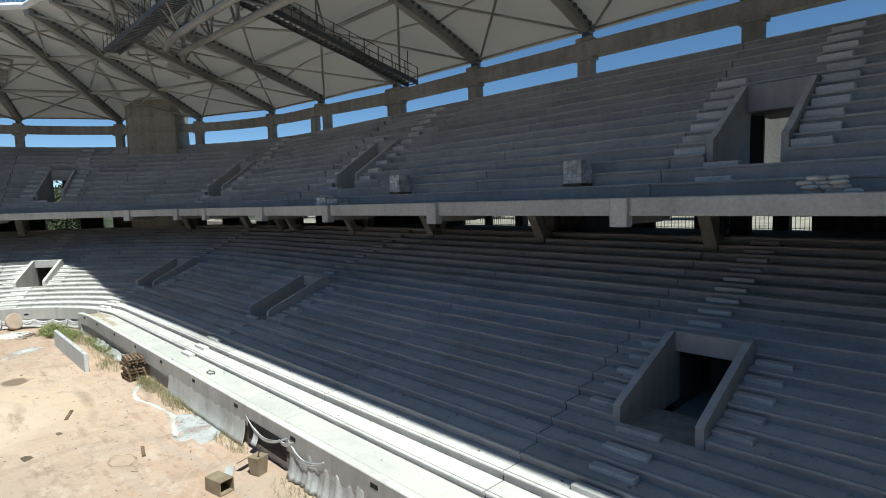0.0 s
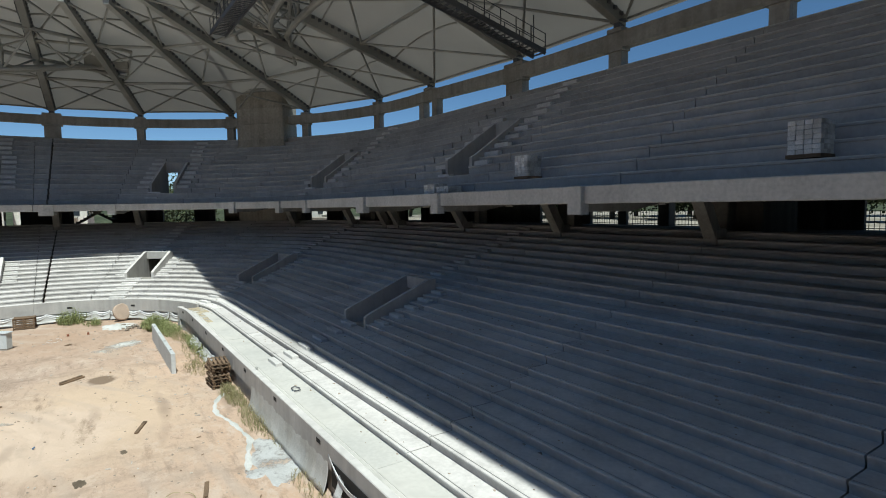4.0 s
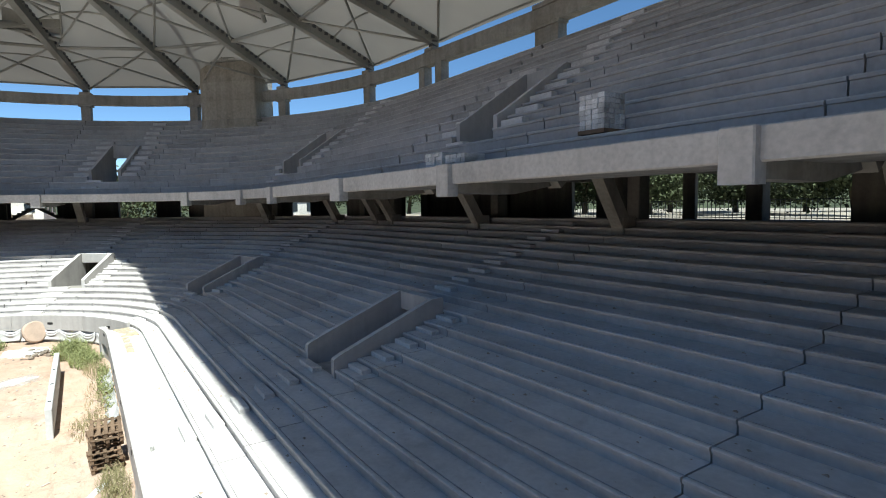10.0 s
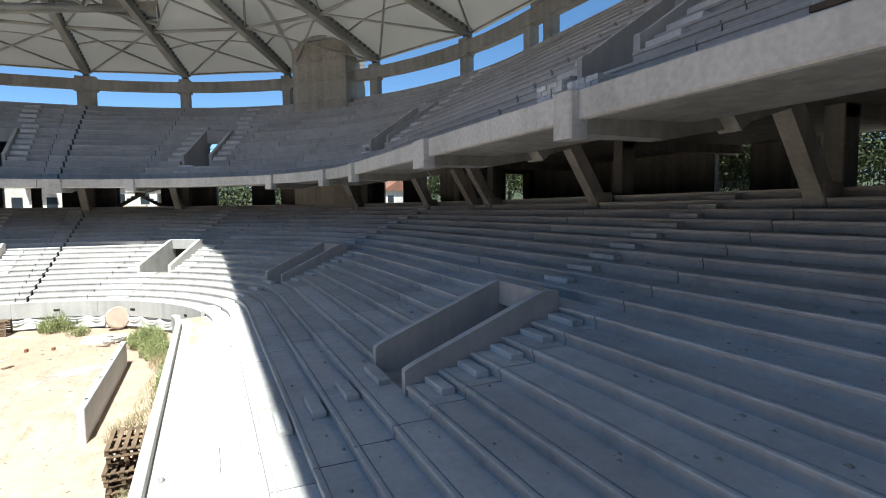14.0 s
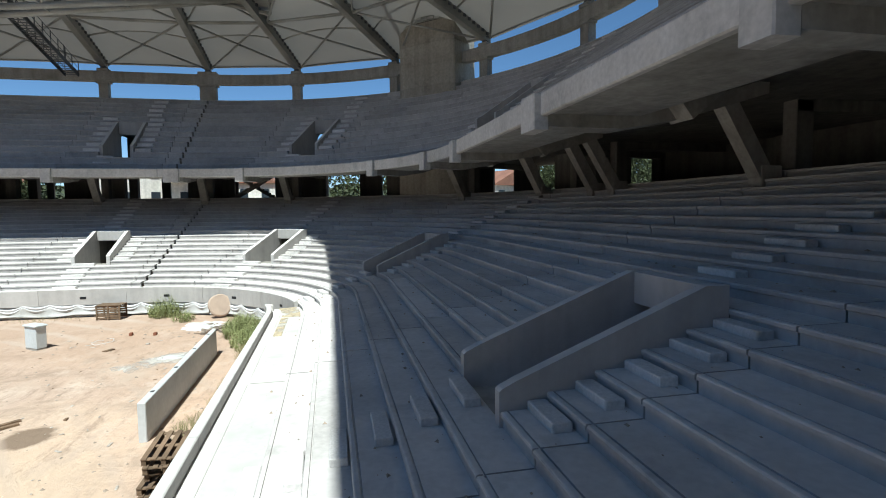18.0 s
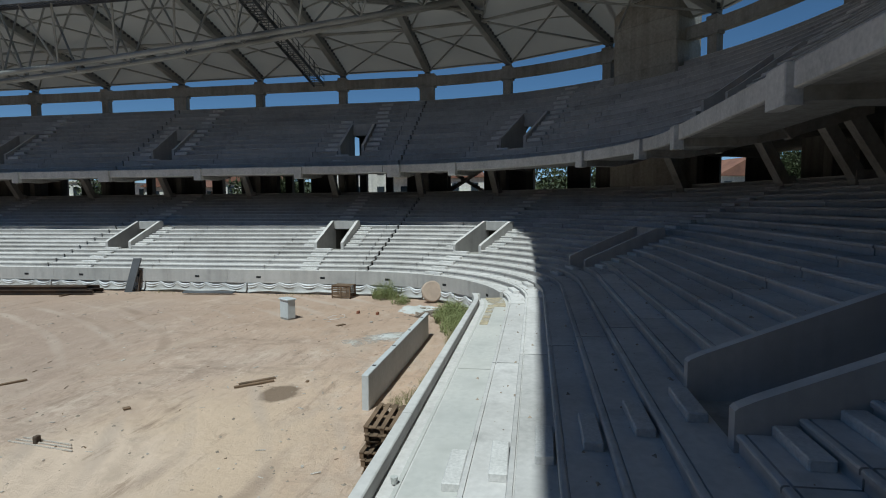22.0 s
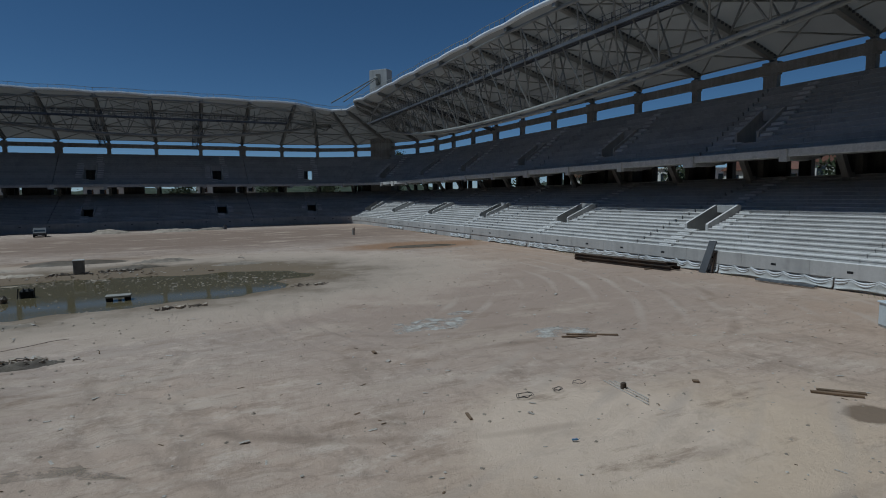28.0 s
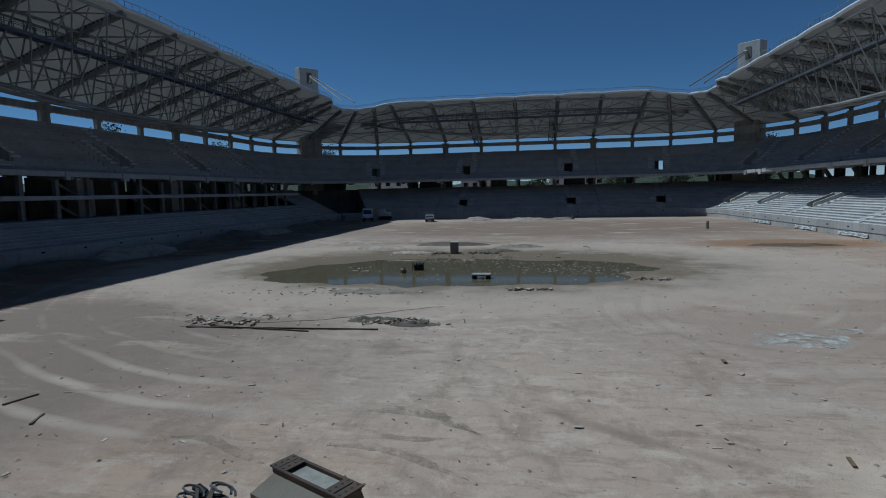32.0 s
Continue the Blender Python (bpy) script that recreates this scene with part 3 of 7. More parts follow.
def spans(sec, joints, cuts):
    """Unit lengths on a row: between the joints on the column lines, leaving out the cuts."""
    lo, hi = ends(sec)
    marks = [lo] + [c for c in joints if lo + 0.5 < c < hi - 0.5] + [hi]
    if len(sec) == 2:
        marks = sorted(marks + [45.0, 53.0])
    out = []
    for a, b in zip(marks, marks[1:]):
        pieces = [(a, b)]
        for c0, c1 in cuts:
            pieces = [q for p0, p1 in pieces for q in ((p0, min(p1, c0)), (max(p0, c1), p1)) if q[1] - q[0] > (0.15 if len(sec) == 1 else 0.6)]
        out += pieces
    return out


def unit_section(r0, z0, r1, drop):
    """A precast terrace unit: riser with a rounded nose, and a tread."""
    return [(r0 + 0.04, z0 - drop), (r0 + 0.04, z0 - 0.1), (r0, z0 - 0.085), (r0, z0 - 0.03), (r0 + 0.012, z0 - 0.008), (r0 + 0.035, z0),
            (r0 + 0.095, z0), (r0 + 0.1, z0 - 0.03), (r0 + 0.125, z0 - 0.03), (r0 + 0.13, z0), (r1 + 0.075, z0 + 0.008), (r1 + 0.075, z0 - 0.13), (r0 + 0.18, z0 - 0.15), (r0 + 0.18, z0 - drop)]


def terrace(name, sec, rows, voms, cut_rows, last_r, label):
    stand = thing(name, (0, 0, 0), label, "stand", kind="structure")
    for k, (r0, z0) in enumerate(rows):
        if k == 0 and name.startswith("lower") and sec in OPEN_FRONT and sec != "ab":
            continue
        r1 = rows[k + 1][0] if k + 1 < len(rows) else last_r
        drop = (z0 - rows[k - 1][1]) + 0.02 if k else 0.3
        cuts = []
        if k in cut_rows:
            cuts = [(v - along(sec, half_width(sec, v) - 0.01, r0 + 0.4), v + along(sec, half_width(sec, v) - 0.01, r0 + 0.4)) for v in voms]
        if k == 0 and sec == "ab" and name.startswith("lower"):
            cuts = cuts + [(KINK, 91.0)]
        if sec == "cd" and name.startswith("lower"):
            cuts = cuts + [(26.0, 64.0)]
        gap = along(sec, 0.02 if k else 0.008, r0)
        joined = Build() if sec in FAR else None
        for a, b in spans(sec, (LOW_JOINTS if name.startswith("lower") else UP_JOINTS)[sec], cuts):
            g0 = g1 = gap
            if (sec, a) in WIDE:
                g0 = along(sec, 0.03 if a == 19.8 else 0.07, r0)
            if (sec, b) in WIDE:
                g1 = along(sec, 0.03 if b == 19.8 else 0.07, r0)
            if joined is not None:
                sweep(joined, sec, a + g0, b - g1, unit_section(r0, z0, r1, drop))
            else:
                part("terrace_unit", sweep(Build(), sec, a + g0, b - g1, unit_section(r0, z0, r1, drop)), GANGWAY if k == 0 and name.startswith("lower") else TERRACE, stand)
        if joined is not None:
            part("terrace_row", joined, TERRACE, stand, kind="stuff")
    return stand


STEP_MESH = {}


def step_block(stand, sec, u, off, r, z, w, d, h):
    """A loose precast half-step on a tread, standing against the riser behind it."""
    key = (round(w, 2), round(d, 2), round(h, 3))
    if key not in STEP_MESH:
        STEP_MESH[key] = mesh_of("step_block", Build().box((0, 0, h / 2), (w, d, h), None, 0.018), STEP)
    ob = new("step_block", STEP_MESH[key])
    ob.parent = stand
    jig = random.uniform
    ob.matrix_basis = local(sec, u, r, z + 0.009) @ pose(off + jig(-0.03, 0.03), jig(-0.02, 0.01), 0, 0, 0, jig(-1.2, 1.2))


def vomitory(stand, sec, u, r0, r1, zf, zs, zfront, zback, ztop_lintel, deep, lower=True):
    """Two sloped side walls, a portal wall with a lintel, a floor and a passage behind."""
    m = local(sec, u, r0)
    L = r1 - r0
    VH = half_width(sec, u)
    for side, name in ((1, "side_wall"), (-1, "side_wall")):
        x0, x1 = side * VH, side * (VH - 0.22)
        a, b = min(x0, x1), max(x0, x1)
        prof = [(0.0, zs - 0.25), (L + 0.385, zs - 0.25), (L + 0.385, zback), (L - 0.05, zback), (0.3, zfront + 0.12), (0.05, zfront), (0.0, zfront - 0.05)]
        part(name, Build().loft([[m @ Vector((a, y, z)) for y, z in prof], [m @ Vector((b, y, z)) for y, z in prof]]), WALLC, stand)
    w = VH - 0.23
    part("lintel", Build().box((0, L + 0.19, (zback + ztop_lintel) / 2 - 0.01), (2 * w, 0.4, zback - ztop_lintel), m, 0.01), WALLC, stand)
    if lower:
        part("landing", Build().box((0, 1.1, zs - 0.42), (2 * w, 2.2, 0.76), m), CAST, stand)
        part("passage_step", Build().box((0, 2.35, (zs - 0.04 + zf) / 2 - 0.3), (2 * w, 0.3, 0.6), m), CAST, stand)
        part("passage_floor", Build().box((0, 2.2 + (L + deep - 2.2) / 2, zf - 0.1), (2 * w, L + deep - 2.2, 0.2), m), CAST, stand)
    else:
        part("landing", Build().box((0, L / 2 + deep / 2, zf - 0.1), (2 * w, L + deep, 0.2), m), CAST, stand)
    if lower:
        b = Build()
        for s in (-1, 1):
            b.box((s * (VH - 0.12), L + 0.2 + deep / 2, (zf + ztop_lintel) / 2 - 0.1), (0.18, deep, ztop_lintel - zf + 0.2), m)
        b.box((0, L + 0.2 + deep / 2, ztop_lintel + 0.06), (2 * VH - 0.06, deep, 0.16), m)
        b.box((0, L + 0.2 + deep, (zf + ztop_lintel) / 2 - 0.1), (2 * VH - 0.06, 0.2, ztop_lintel - zf + 0.2), m)
        part("passage", b, SHADEC, stand)


# ---- ground: one sheet to the horizon, with the flooded hollow ----
def pond_depth(x, y):
    d = ((x + 16.0) / 15.0) ** 2 + ((y - 45.0) / 8.3) ** 2
    d += 0.5 * noise.noise((x * 0.12, y * 0.12, 3.0)) + 0.25 * noise.noise((x * 0.4, y * 0.4, 8.0))
    return max(0.0, 1.0 - d)


# wheel ruts: centre, radius and bearing range of each pair of tracks
RUTS = ((-3.0, 21.0, 8.2, 150, 300), (-3.0, 21.0, 10.0, 165, 320), (-20.0, 14.0, 9.5, 10, 75), (-20.0, 14.0, 11.2, 5, 70), (8.0, 30.0, 13.0, 160, 260), (8.0, 30.0, 14.8, 165, 265), (-32.0, 24.0, 9.0, 20, 110), (-32.0, 24.0, 10.8, 15, 105), (10.0, 8.0, 12.0, 30, 120), (10.0, 8.0, 13.7, 28, 115))


def rut_z(x, y):
    z = 0.0
    for cx, cy, R, a0, a1 in RUTS:
        d = math.hypot(x - cx, y - cy) - R
        if abs(d) < 0.9 and a0 < math.degrees(math.atan2(y - cy, x - cx)) % 360 < a1:
            wob = 0.5 + 0.8 * abs(noise.noise((x * 0.3, y * 0.3, R)))
            z += wob * (-0.06 * math.exp(-(d / 0.2) ** 2) + 0.035 * math.exp(-((abs(d) - 0.42) / 0.14) ** 2))
    return z


def ground_z(x, y):
    z = (rut_z(x, y) + 0.03 * noise.noise((x * 1.1, y * 2.4, 6.5))) if -36 < x < 22 and 7 < y < 46 else 0.0
    z += 0.05 * noise.noise((x * 0.1, y * 0.1, 0.5)) + 0.025 * noise.noise((x * 0.5, y * 0.5, 1.5)) + 0.012 * noise.noise((x * 1.7, y * 1.7, 2.5))
    inside = -50 < x < 21 and 7 < y < 122
    return (z if inside else 0.0) - 0.35 * min(1.0, 1.6 * pond_depth(x, y)) ** 0.8


def axis(lo, hi, fine, far, n0, n1):
    """Grid lines, closer together between n0 and n1."""
    pts = [lo - far, lo - far * 0.3, lo - far * 0.08, lo - far * 0.02]
    x = lo
    while x < hi:
        pts.append(x)
        x += 0.2 if n0 < x < n1 else fine
    return pts + [hi] + [hi + far * 0.02, hi + far * 0.08, hi + far * 0.3, hi + far]


gx, gy = axis(-56.0, 27.0, 0.5, 3000.0, -30.0, 14.0), axis(3.0, 128.0, 0.55, 3000.0, 7.0, 30.0)
g = Build()
nx_ = len(gx)
g.v = [(x, y, ground_z(x, y)) for y in gy for x in gx]
g.f = [(j * nx_ + i, j * nx_ + i + 1, (j + 1) * nx_ + i + 1, (j + 1) * nx_ + i) for j in range(len(gy) - 1) for i in range(nx_ - 1)]
solid("ground", g, SOIL, "bare sandy pitch soil with wheel tracks and damp patches", "ground", kind="structure", smooth=True)
b = Build()
ring_pts = [(-16 + 19 * math.cos(a * math.pi / 24), 45 + 11.5 * math.sin(a * math.pi / 24), -0.14) for a in range(48)]
b.v, b.f = ring_pts, [tuple(range(48))]
solid("water", b, WATER, "shallow muddy rainwater pool on the pitch", "puddle", kind="structure")

# ---- lower and upper stands ----
SHUT = {("c", -12.1), ("cd", 15.7), ("b", 5.9), ("b", 42.5), ("d", -39.0), ("d", -4.0), ("d", 13.5)}
for sec in ORDER:
    rows = LOW if sec != "d" else LOW[:10]
    name = "lower_stand_" + SIDE[sec]
    voms = LOWV[sec]
    st = terrace(name, sec, rows, voms, range(6, 11) if sec != "d" else range(4, 10), rows[-1][0] + LT, "raw precast concrete lower terrace, unfinished, without seats")
    for v in voms:
        if sec == "d":
            vomitory(st, sec, v, LOW[4][0] - 0.1, LOW[9][0], 1.6, 2.0, 2.75, 3.75, 3.3, 1.0)
            r_lo, r_hi = 4, 10
        else:
            vomitory(st, sec, v, LOW[6][0] - 0.02, LOW[10][0] + 0.42, 2.1, 2.62, 3.28, 4.74, 4.1, 3.0)
            r_lo, r_hi = 6, 11
        for k in range(r_lo, r_hi):
            for off in (-half_width(sec, v) - 0.52, half_width(sec, v) + 0.52):
                step_block(st, sec, v, off, LOW[k + 1][0] - 0.17, LOW[k][1], 0.98, 0.31, 0.145)
        for k in range(1 if sec in OPEN_FRONT else 0, r_lo):
            step_block(st, sec, v, 0.2 if k < 2 else 0.35, LOW[k + 1][0] - 0.17, LOW[k][1], 1.25, 0.31, 0.145)
        for k in range(r_hi, len(rows) - 1):
            step_block(st, sec, v, 0.75, LOW[k + 1][0] - 0.17, LOW[k][1], 1.12, 0.31, 0.145)
    # front wall: a proud parapet beam on a recessed plinth, in lengths
    wl = thing("front_wall_" + SIDE[sec], (0, 0, 0), "grey concrete front wall of the terrace with drain holes", "wall", kind="structure")
    lo, hi = ends(sec)
    stretches = [(lo, hi, False)] if sec not in OPEN_FRONT else [(lo, hi, True)] if sec != "ab" else [(lo, KINK, False), (KINK, hi, True)]
    for s0, s1, set_back in stretches:
        n = max(1, round((s1 - s0) / (4.6 if len(sec) == 1 else 22.5)))
        for i in range(n):
            u0, u1 = s0 + (s1 - s0) * i / n, s0 + (s1 - s0) * (i + 1) / n
            e = along(sec, 0.006, 9)
            if set_back:
                panel = [(FRONT_R - 0.05, 0.72), (FRONT_R - 0.05, 1.62), (FRONT_R - 0.02, 1.645), (FRONT_R + 0.13, 1.645), (FRONT_R + 0.13, 0.72)]
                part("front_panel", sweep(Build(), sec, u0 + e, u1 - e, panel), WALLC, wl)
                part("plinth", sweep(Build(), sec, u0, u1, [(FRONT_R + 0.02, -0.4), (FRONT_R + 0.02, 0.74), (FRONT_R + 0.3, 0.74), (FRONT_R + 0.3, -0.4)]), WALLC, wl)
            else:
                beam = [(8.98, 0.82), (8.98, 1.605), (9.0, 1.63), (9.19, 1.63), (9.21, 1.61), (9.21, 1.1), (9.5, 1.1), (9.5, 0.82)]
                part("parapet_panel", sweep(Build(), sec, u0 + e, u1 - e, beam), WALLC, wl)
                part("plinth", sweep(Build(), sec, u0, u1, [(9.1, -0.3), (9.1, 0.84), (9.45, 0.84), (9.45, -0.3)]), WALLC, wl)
            hm = local(sec, (u0 + u1) / 2, (FRONT_R - 0.055) if set_back else 8.975)
            part("drain_hole", Build().box((0, 0.02, 1.12 if set_back else 1.38), (0.34, 0.05, 0.14), hm), BLACK, wl)
        if not set_back:
            part("gangway", sweep(Build(), sec, s0, s1, [(9.19, 0.6), (9.19, 1.345), (9.6, 1.345), (9.6, 0.6)]), TERRACE, wl)
    if sec == "ab":
        km = local("ab", KINK, 0)
        part("return_wall", Build().box((-0.16, 9.66, 0.45), (0.3, 1.38, 1.6), km, 0.01), WALLC, wl)
        part("corner_post", Build().box((-0.2, 9.15, 0.9), (0.34, 0.36, 1.44), km, 0.02), FASCIA, wl)

    us = terrace("upper_stand_" + SIDE[sec], sec, UP, UPV[sec], range(3, 9), 28.55, "raw precast concrete upper terrace, unfinished, without seats")
    for v in UPV[sec]:
        vomitory(us, sec, v, UP[3][0] + 0.25, UP[8][0] + 0.24, 10.06, 9.9, 11.05, 13.25, 12.25, 2.6, lower=False)
        lm = local(sec, v, 29.4)
        if (sec, v) in SHUT:
            part("lobby_wall", Build().box((0, 0, 11.9), (3.4, 0.2, 4.4), lm), SHADEC, us)
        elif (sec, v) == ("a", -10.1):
            part("lobby_wall", Build().box((2.8, -0.4, 11.9), (1.9, 0.2, 4.4), lm), SHADEC, us)
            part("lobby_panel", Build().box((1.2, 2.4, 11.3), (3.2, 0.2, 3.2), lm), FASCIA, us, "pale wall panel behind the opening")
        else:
            part("lobby_wall", Build().box((0.75 if sec in ("a", "ab") else 0.9, 0, 11.9), (2.4, 0.2, 4.4), lm), SHADEC, us)
        part("lobby_ceiling", Build().box((0, -0.9, 12.75), (4.2, 4.6, 0.2), lm), SHADEC, us)
        for k in range(3, 10):
            for off in (-half_width(sec, v) - 0.62, half_width(sec, v) + 0.62):
                step_block(us, sec, v, off, UP[k][0] + 0.5, UP[k][1], 1.12, 0.31, 0.26)
        for k in (0, 1, 2):
            step_block(us, sec, v, 0.6, UP[k + 1][0] - 0.17, UP[k][1], 1.12, 0.31, 0.15)
        for k in range(10, 14):
            step_block(us, sec, v, -half_width(sec, v) - 0.2, UP[k][0] + 0.5, UP[k][1], 1.12, 0.31, 0.26)
    # fascia panels between the corbel blocks, and the back wall
    fa = thing("fascia_" + SIDE[sec], (0, 0, 0), "pale concrete fascia along the front of the upper tier", "fascia", kind="structure")
    marks = [lo] + [c for c in CORBELS[sec] if lo + 0.5 < c < hi - 0.5] + [hi]
    for u0, u1 in zip(marks, marks[1:]):
        e = along(sec, 0.02, 17.4)
        part("fascia_panel", sweep(Build(), sec, u0 + e, u1 - e, [(17.42, 8.49), (17.38, 8.52), (17.38, 9.06), (17.41, 9.09), (17.56, 9.09), (17.56, 8.49)]), FASCIA, fa)
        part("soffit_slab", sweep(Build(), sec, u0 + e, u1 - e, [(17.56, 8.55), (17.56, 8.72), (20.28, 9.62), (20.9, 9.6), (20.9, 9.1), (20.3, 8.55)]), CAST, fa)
        holes = [(v - along(sec, half_width(sec, v), 24), v + along(sec, half_width(sec, v), 24)) for v in UPV[sec]]
        pieces = [(u0, u1)]
        for h0, h1 in holes:
            pieces = [q for p0, p1 in pieces for q in ((p0, min(p1, h0)), (max(p0, h1), p1)) if q[1] - q[0] > 0.1]
        for p0, p1 in pieces:
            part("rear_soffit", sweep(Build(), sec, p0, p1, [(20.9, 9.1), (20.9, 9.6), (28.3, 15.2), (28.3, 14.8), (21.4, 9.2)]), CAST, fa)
        part("back_wall", sweep(Build(), sec, u0, u1, [(28.35, 14.6), (28.35, 15.95), (28.65, 15.95), (28.65, 14.6)]), CAST, fa)
    for c in CORBELS[sec]:
        m = local(sec, c, 17.2)
        w = 0.62 if (sec, c) not in WIDE else 1.05
        part("corbel_block", Build().box((0, 0.2, 8.61), (w, 0.42, 0.96), m, 0.03), FASCIA, fa)

# ---- frame below and behind the upper tier ----
# closed lengths of the concourse's outer wall
INFILL = {"a": ((-24.0, -20.0), (-13.0, -9.0), (-4.9, -2.9), (-0.4, 2.95), (3.9, 5.4), (13.4, 14.1), (16.6, 19.9), (21.9, 29.1)),
          "ab": ((0.0, 14.4), (19.2, 28.2), (34.2, 37.5), (41.0, 59.0), (60.8, 64.7), (70.5, 79.4), (85.5, 90.0)),
          "b": ((-50.7, -48.6), (-47.0, -46.2), (-42.5, -41.3), (-40.5, -37.5), (-36.6, -36.0), (-33.0, -29.0), (-24.0, -19.0), (-14.0, -11.5), (-6.0, -1.0), (3.0, 8.0), (15.0, 19.0), (22.0, 27.0), (35.0, 42.0))}
for sec in ORDER:
    for c in COLS[sec]:
        m = local(sec, c, 0)
        wide = (sec, c) in WIDE
        fr = thing("frame_" + SIDE[sec], W(sec, c, 27.0, 0), "raw concrete raking beam on an outer column carrying the upper tier", "frame", "frames of the upper tier", kind="structure")
        w = 0.6 if not wide else 1.0
        part("raker", Build().beam(m @ Vector((0, 21.2, 8.75)), m @ Vector((0, 28.3, 14.4)), w, 0.9), CAST, fr)
        part("outer_column", Build().box((0, 34.6, 4.8), (w * 1.3, 0.7, 9.6), m, 0.03), SHADEC, fr)
    for c in CORBELS[sec]:
        m = local(sec, c, 0)
        w = 0.6 if (sec, c) not in WIDE else 1.0
        fr = thing("cantilever_" + SIDE[sec], W(sec, c, 20.0, 8.2), "short concrete cantilever beam under the front of the upper tier", "beam", "cantilevers of the upper tier", kind="structure")
        part("cantilever_beam", Build().loft([[m @ Vector((x, r, z)) for x, z in ((-w / 2, z0), (w / 2, z0), (w / 2, z0 + 0.42), (-w / 2, z0 + 0.42))] for r, z0 in ((17.6, 8.22), (19.8, 8.2), (21.6, 8.5), (24.4, 9.3))]), CAST, fr)
    for c, cc in zip(STRUTS[sec], COLUMNS[sec]):
        m = local(sec, c, 0)
        w = 0.6
        fr = thing("strut_frame_" + SIDE[sec], W(sec, c, 27.0, 0), "raw concrete column with raking strut below the upper tier", "column", "struts of the upper tier", kind="structure")
        if sec != "d":
            part("strut", Build().beam(m @ Vector((0, 25.75, 7.05)), m @ Vector((0, 24.05, 9.8)), w * 0.9, 0.52), CAST, fr)
            if sec in ("a", "ab"):
                part("drain_pipe", Build().tube([m @ Vector((w * 0.3, 25.42, 7.2)), m @ Vector((w * 0.3, 23.75, 9.85))], 0.03, 6), TARP, fr, "thin white pipe along the strut")
            part("strut_foot", Build().box((0, 25.9, 7.0), (w, 0.8, 0.7), m, 0.03), CAST, fr)
        if cc is not None:
            cm = local(sec, cc, 0)
            part("column", Build().box((0, 27.6, 4.8), (w, 0.7, 9.6), cm, 0.03), SHADEC, fr)
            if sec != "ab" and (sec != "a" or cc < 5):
                part("inner_column", Build().box((0, 31.0, 4.8), (w * 1.4, 0.8, 9.6), cm, 0.03), SHADEC, fr)
            part("cross_beam", Build().box((0, 31.0, 9.42), (w, 7.4, 0.4), cm), SHADEC, fr)
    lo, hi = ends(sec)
    part_of = thing("concourse_" + SIDE[sec], (0, 0, 0), "raw concrete concourse behind the lower terrace, coloured dark for its shade", "concourse", kind="structure")
    part("floor_slab", sweep(Build(), sec, lo, hi, [(26.95, 6.75), (26.95, 7.02), (35.2, 7.02), (35.2, 6.75)]), SHADEC, part_of)
    part("ceiling_slab", sweep(Build(), sec, lo, hi, [(20.6, 9.13), (20.6, 9.3), (22.1, 9.84), (25.4, 9.9), (35.4, 9.9), (35.4, 9.62), (22.1, 9.62)]), SHADEC, part_of)
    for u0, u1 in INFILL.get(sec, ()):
        part("infill_wall", sweep(Build(), sec, u0, u1, [(34.7, 7.02), (34.7, 9.62), (34.95, 9.62), (34.95, 7.02)]), SHADEC, part_of)
    part("retaining_wall", sweep(Build(), sec, lo, hi, [(35.0, -0.3), (35.0, 6.75), (35.3, 6.75), (35.3, -0.3)]), SHADEC, part_of)

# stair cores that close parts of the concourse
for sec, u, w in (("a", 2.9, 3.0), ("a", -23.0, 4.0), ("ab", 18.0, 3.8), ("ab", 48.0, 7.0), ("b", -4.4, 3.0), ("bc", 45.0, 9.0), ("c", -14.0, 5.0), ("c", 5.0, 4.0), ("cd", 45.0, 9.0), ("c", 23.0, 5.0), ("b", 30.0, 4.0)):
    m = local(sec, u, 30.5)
    solid("stair_core", Build().box((0, 0, 8.75), (w, 3.2, 3.45), m, 0.02), SHADEC, "raw concrete stair core on the concourse, coloured dark for its shade", "wall", kind="structure")

# open stair with two crossing flights on the south-east concourse
stair = thing("concourse_stair", (44.3, 9.4, 7.0), "dark concrete stair with crossing flights on the concourse", "stair")
for y0, y1, dx in ((11.4, 7.4, 0.0), (7.4, 11.4, 1.5)):
    part("flight", Build().beam((44.0 + dx, y0, 7.05), (44.0 + dx, y1, 9.5), 1.2, 0.22), CAST, stair)
    for k in range(12):
        part("step", Build().box((44.0 + dx, y0 + (y1 - y0) * (k + 0.5) / 12, 7.2 + 2.4 * (k + 0.5) / 12), (1.2, 0.3, 0.18)), CAST, stair)

# ---- ring beam and its columns over the upper tier ----
def rdz(sec, u):
    """The ring beam and the roof's outer edge lie lower along the south side."""
    return -0.4 * min(1.0, max(0.0, (29.1 - u) / 11.0)) if sec == "a" else -0.4 * max(0.0, 1 - (90 - u) / 45.0) if sec == "da" else 0.0


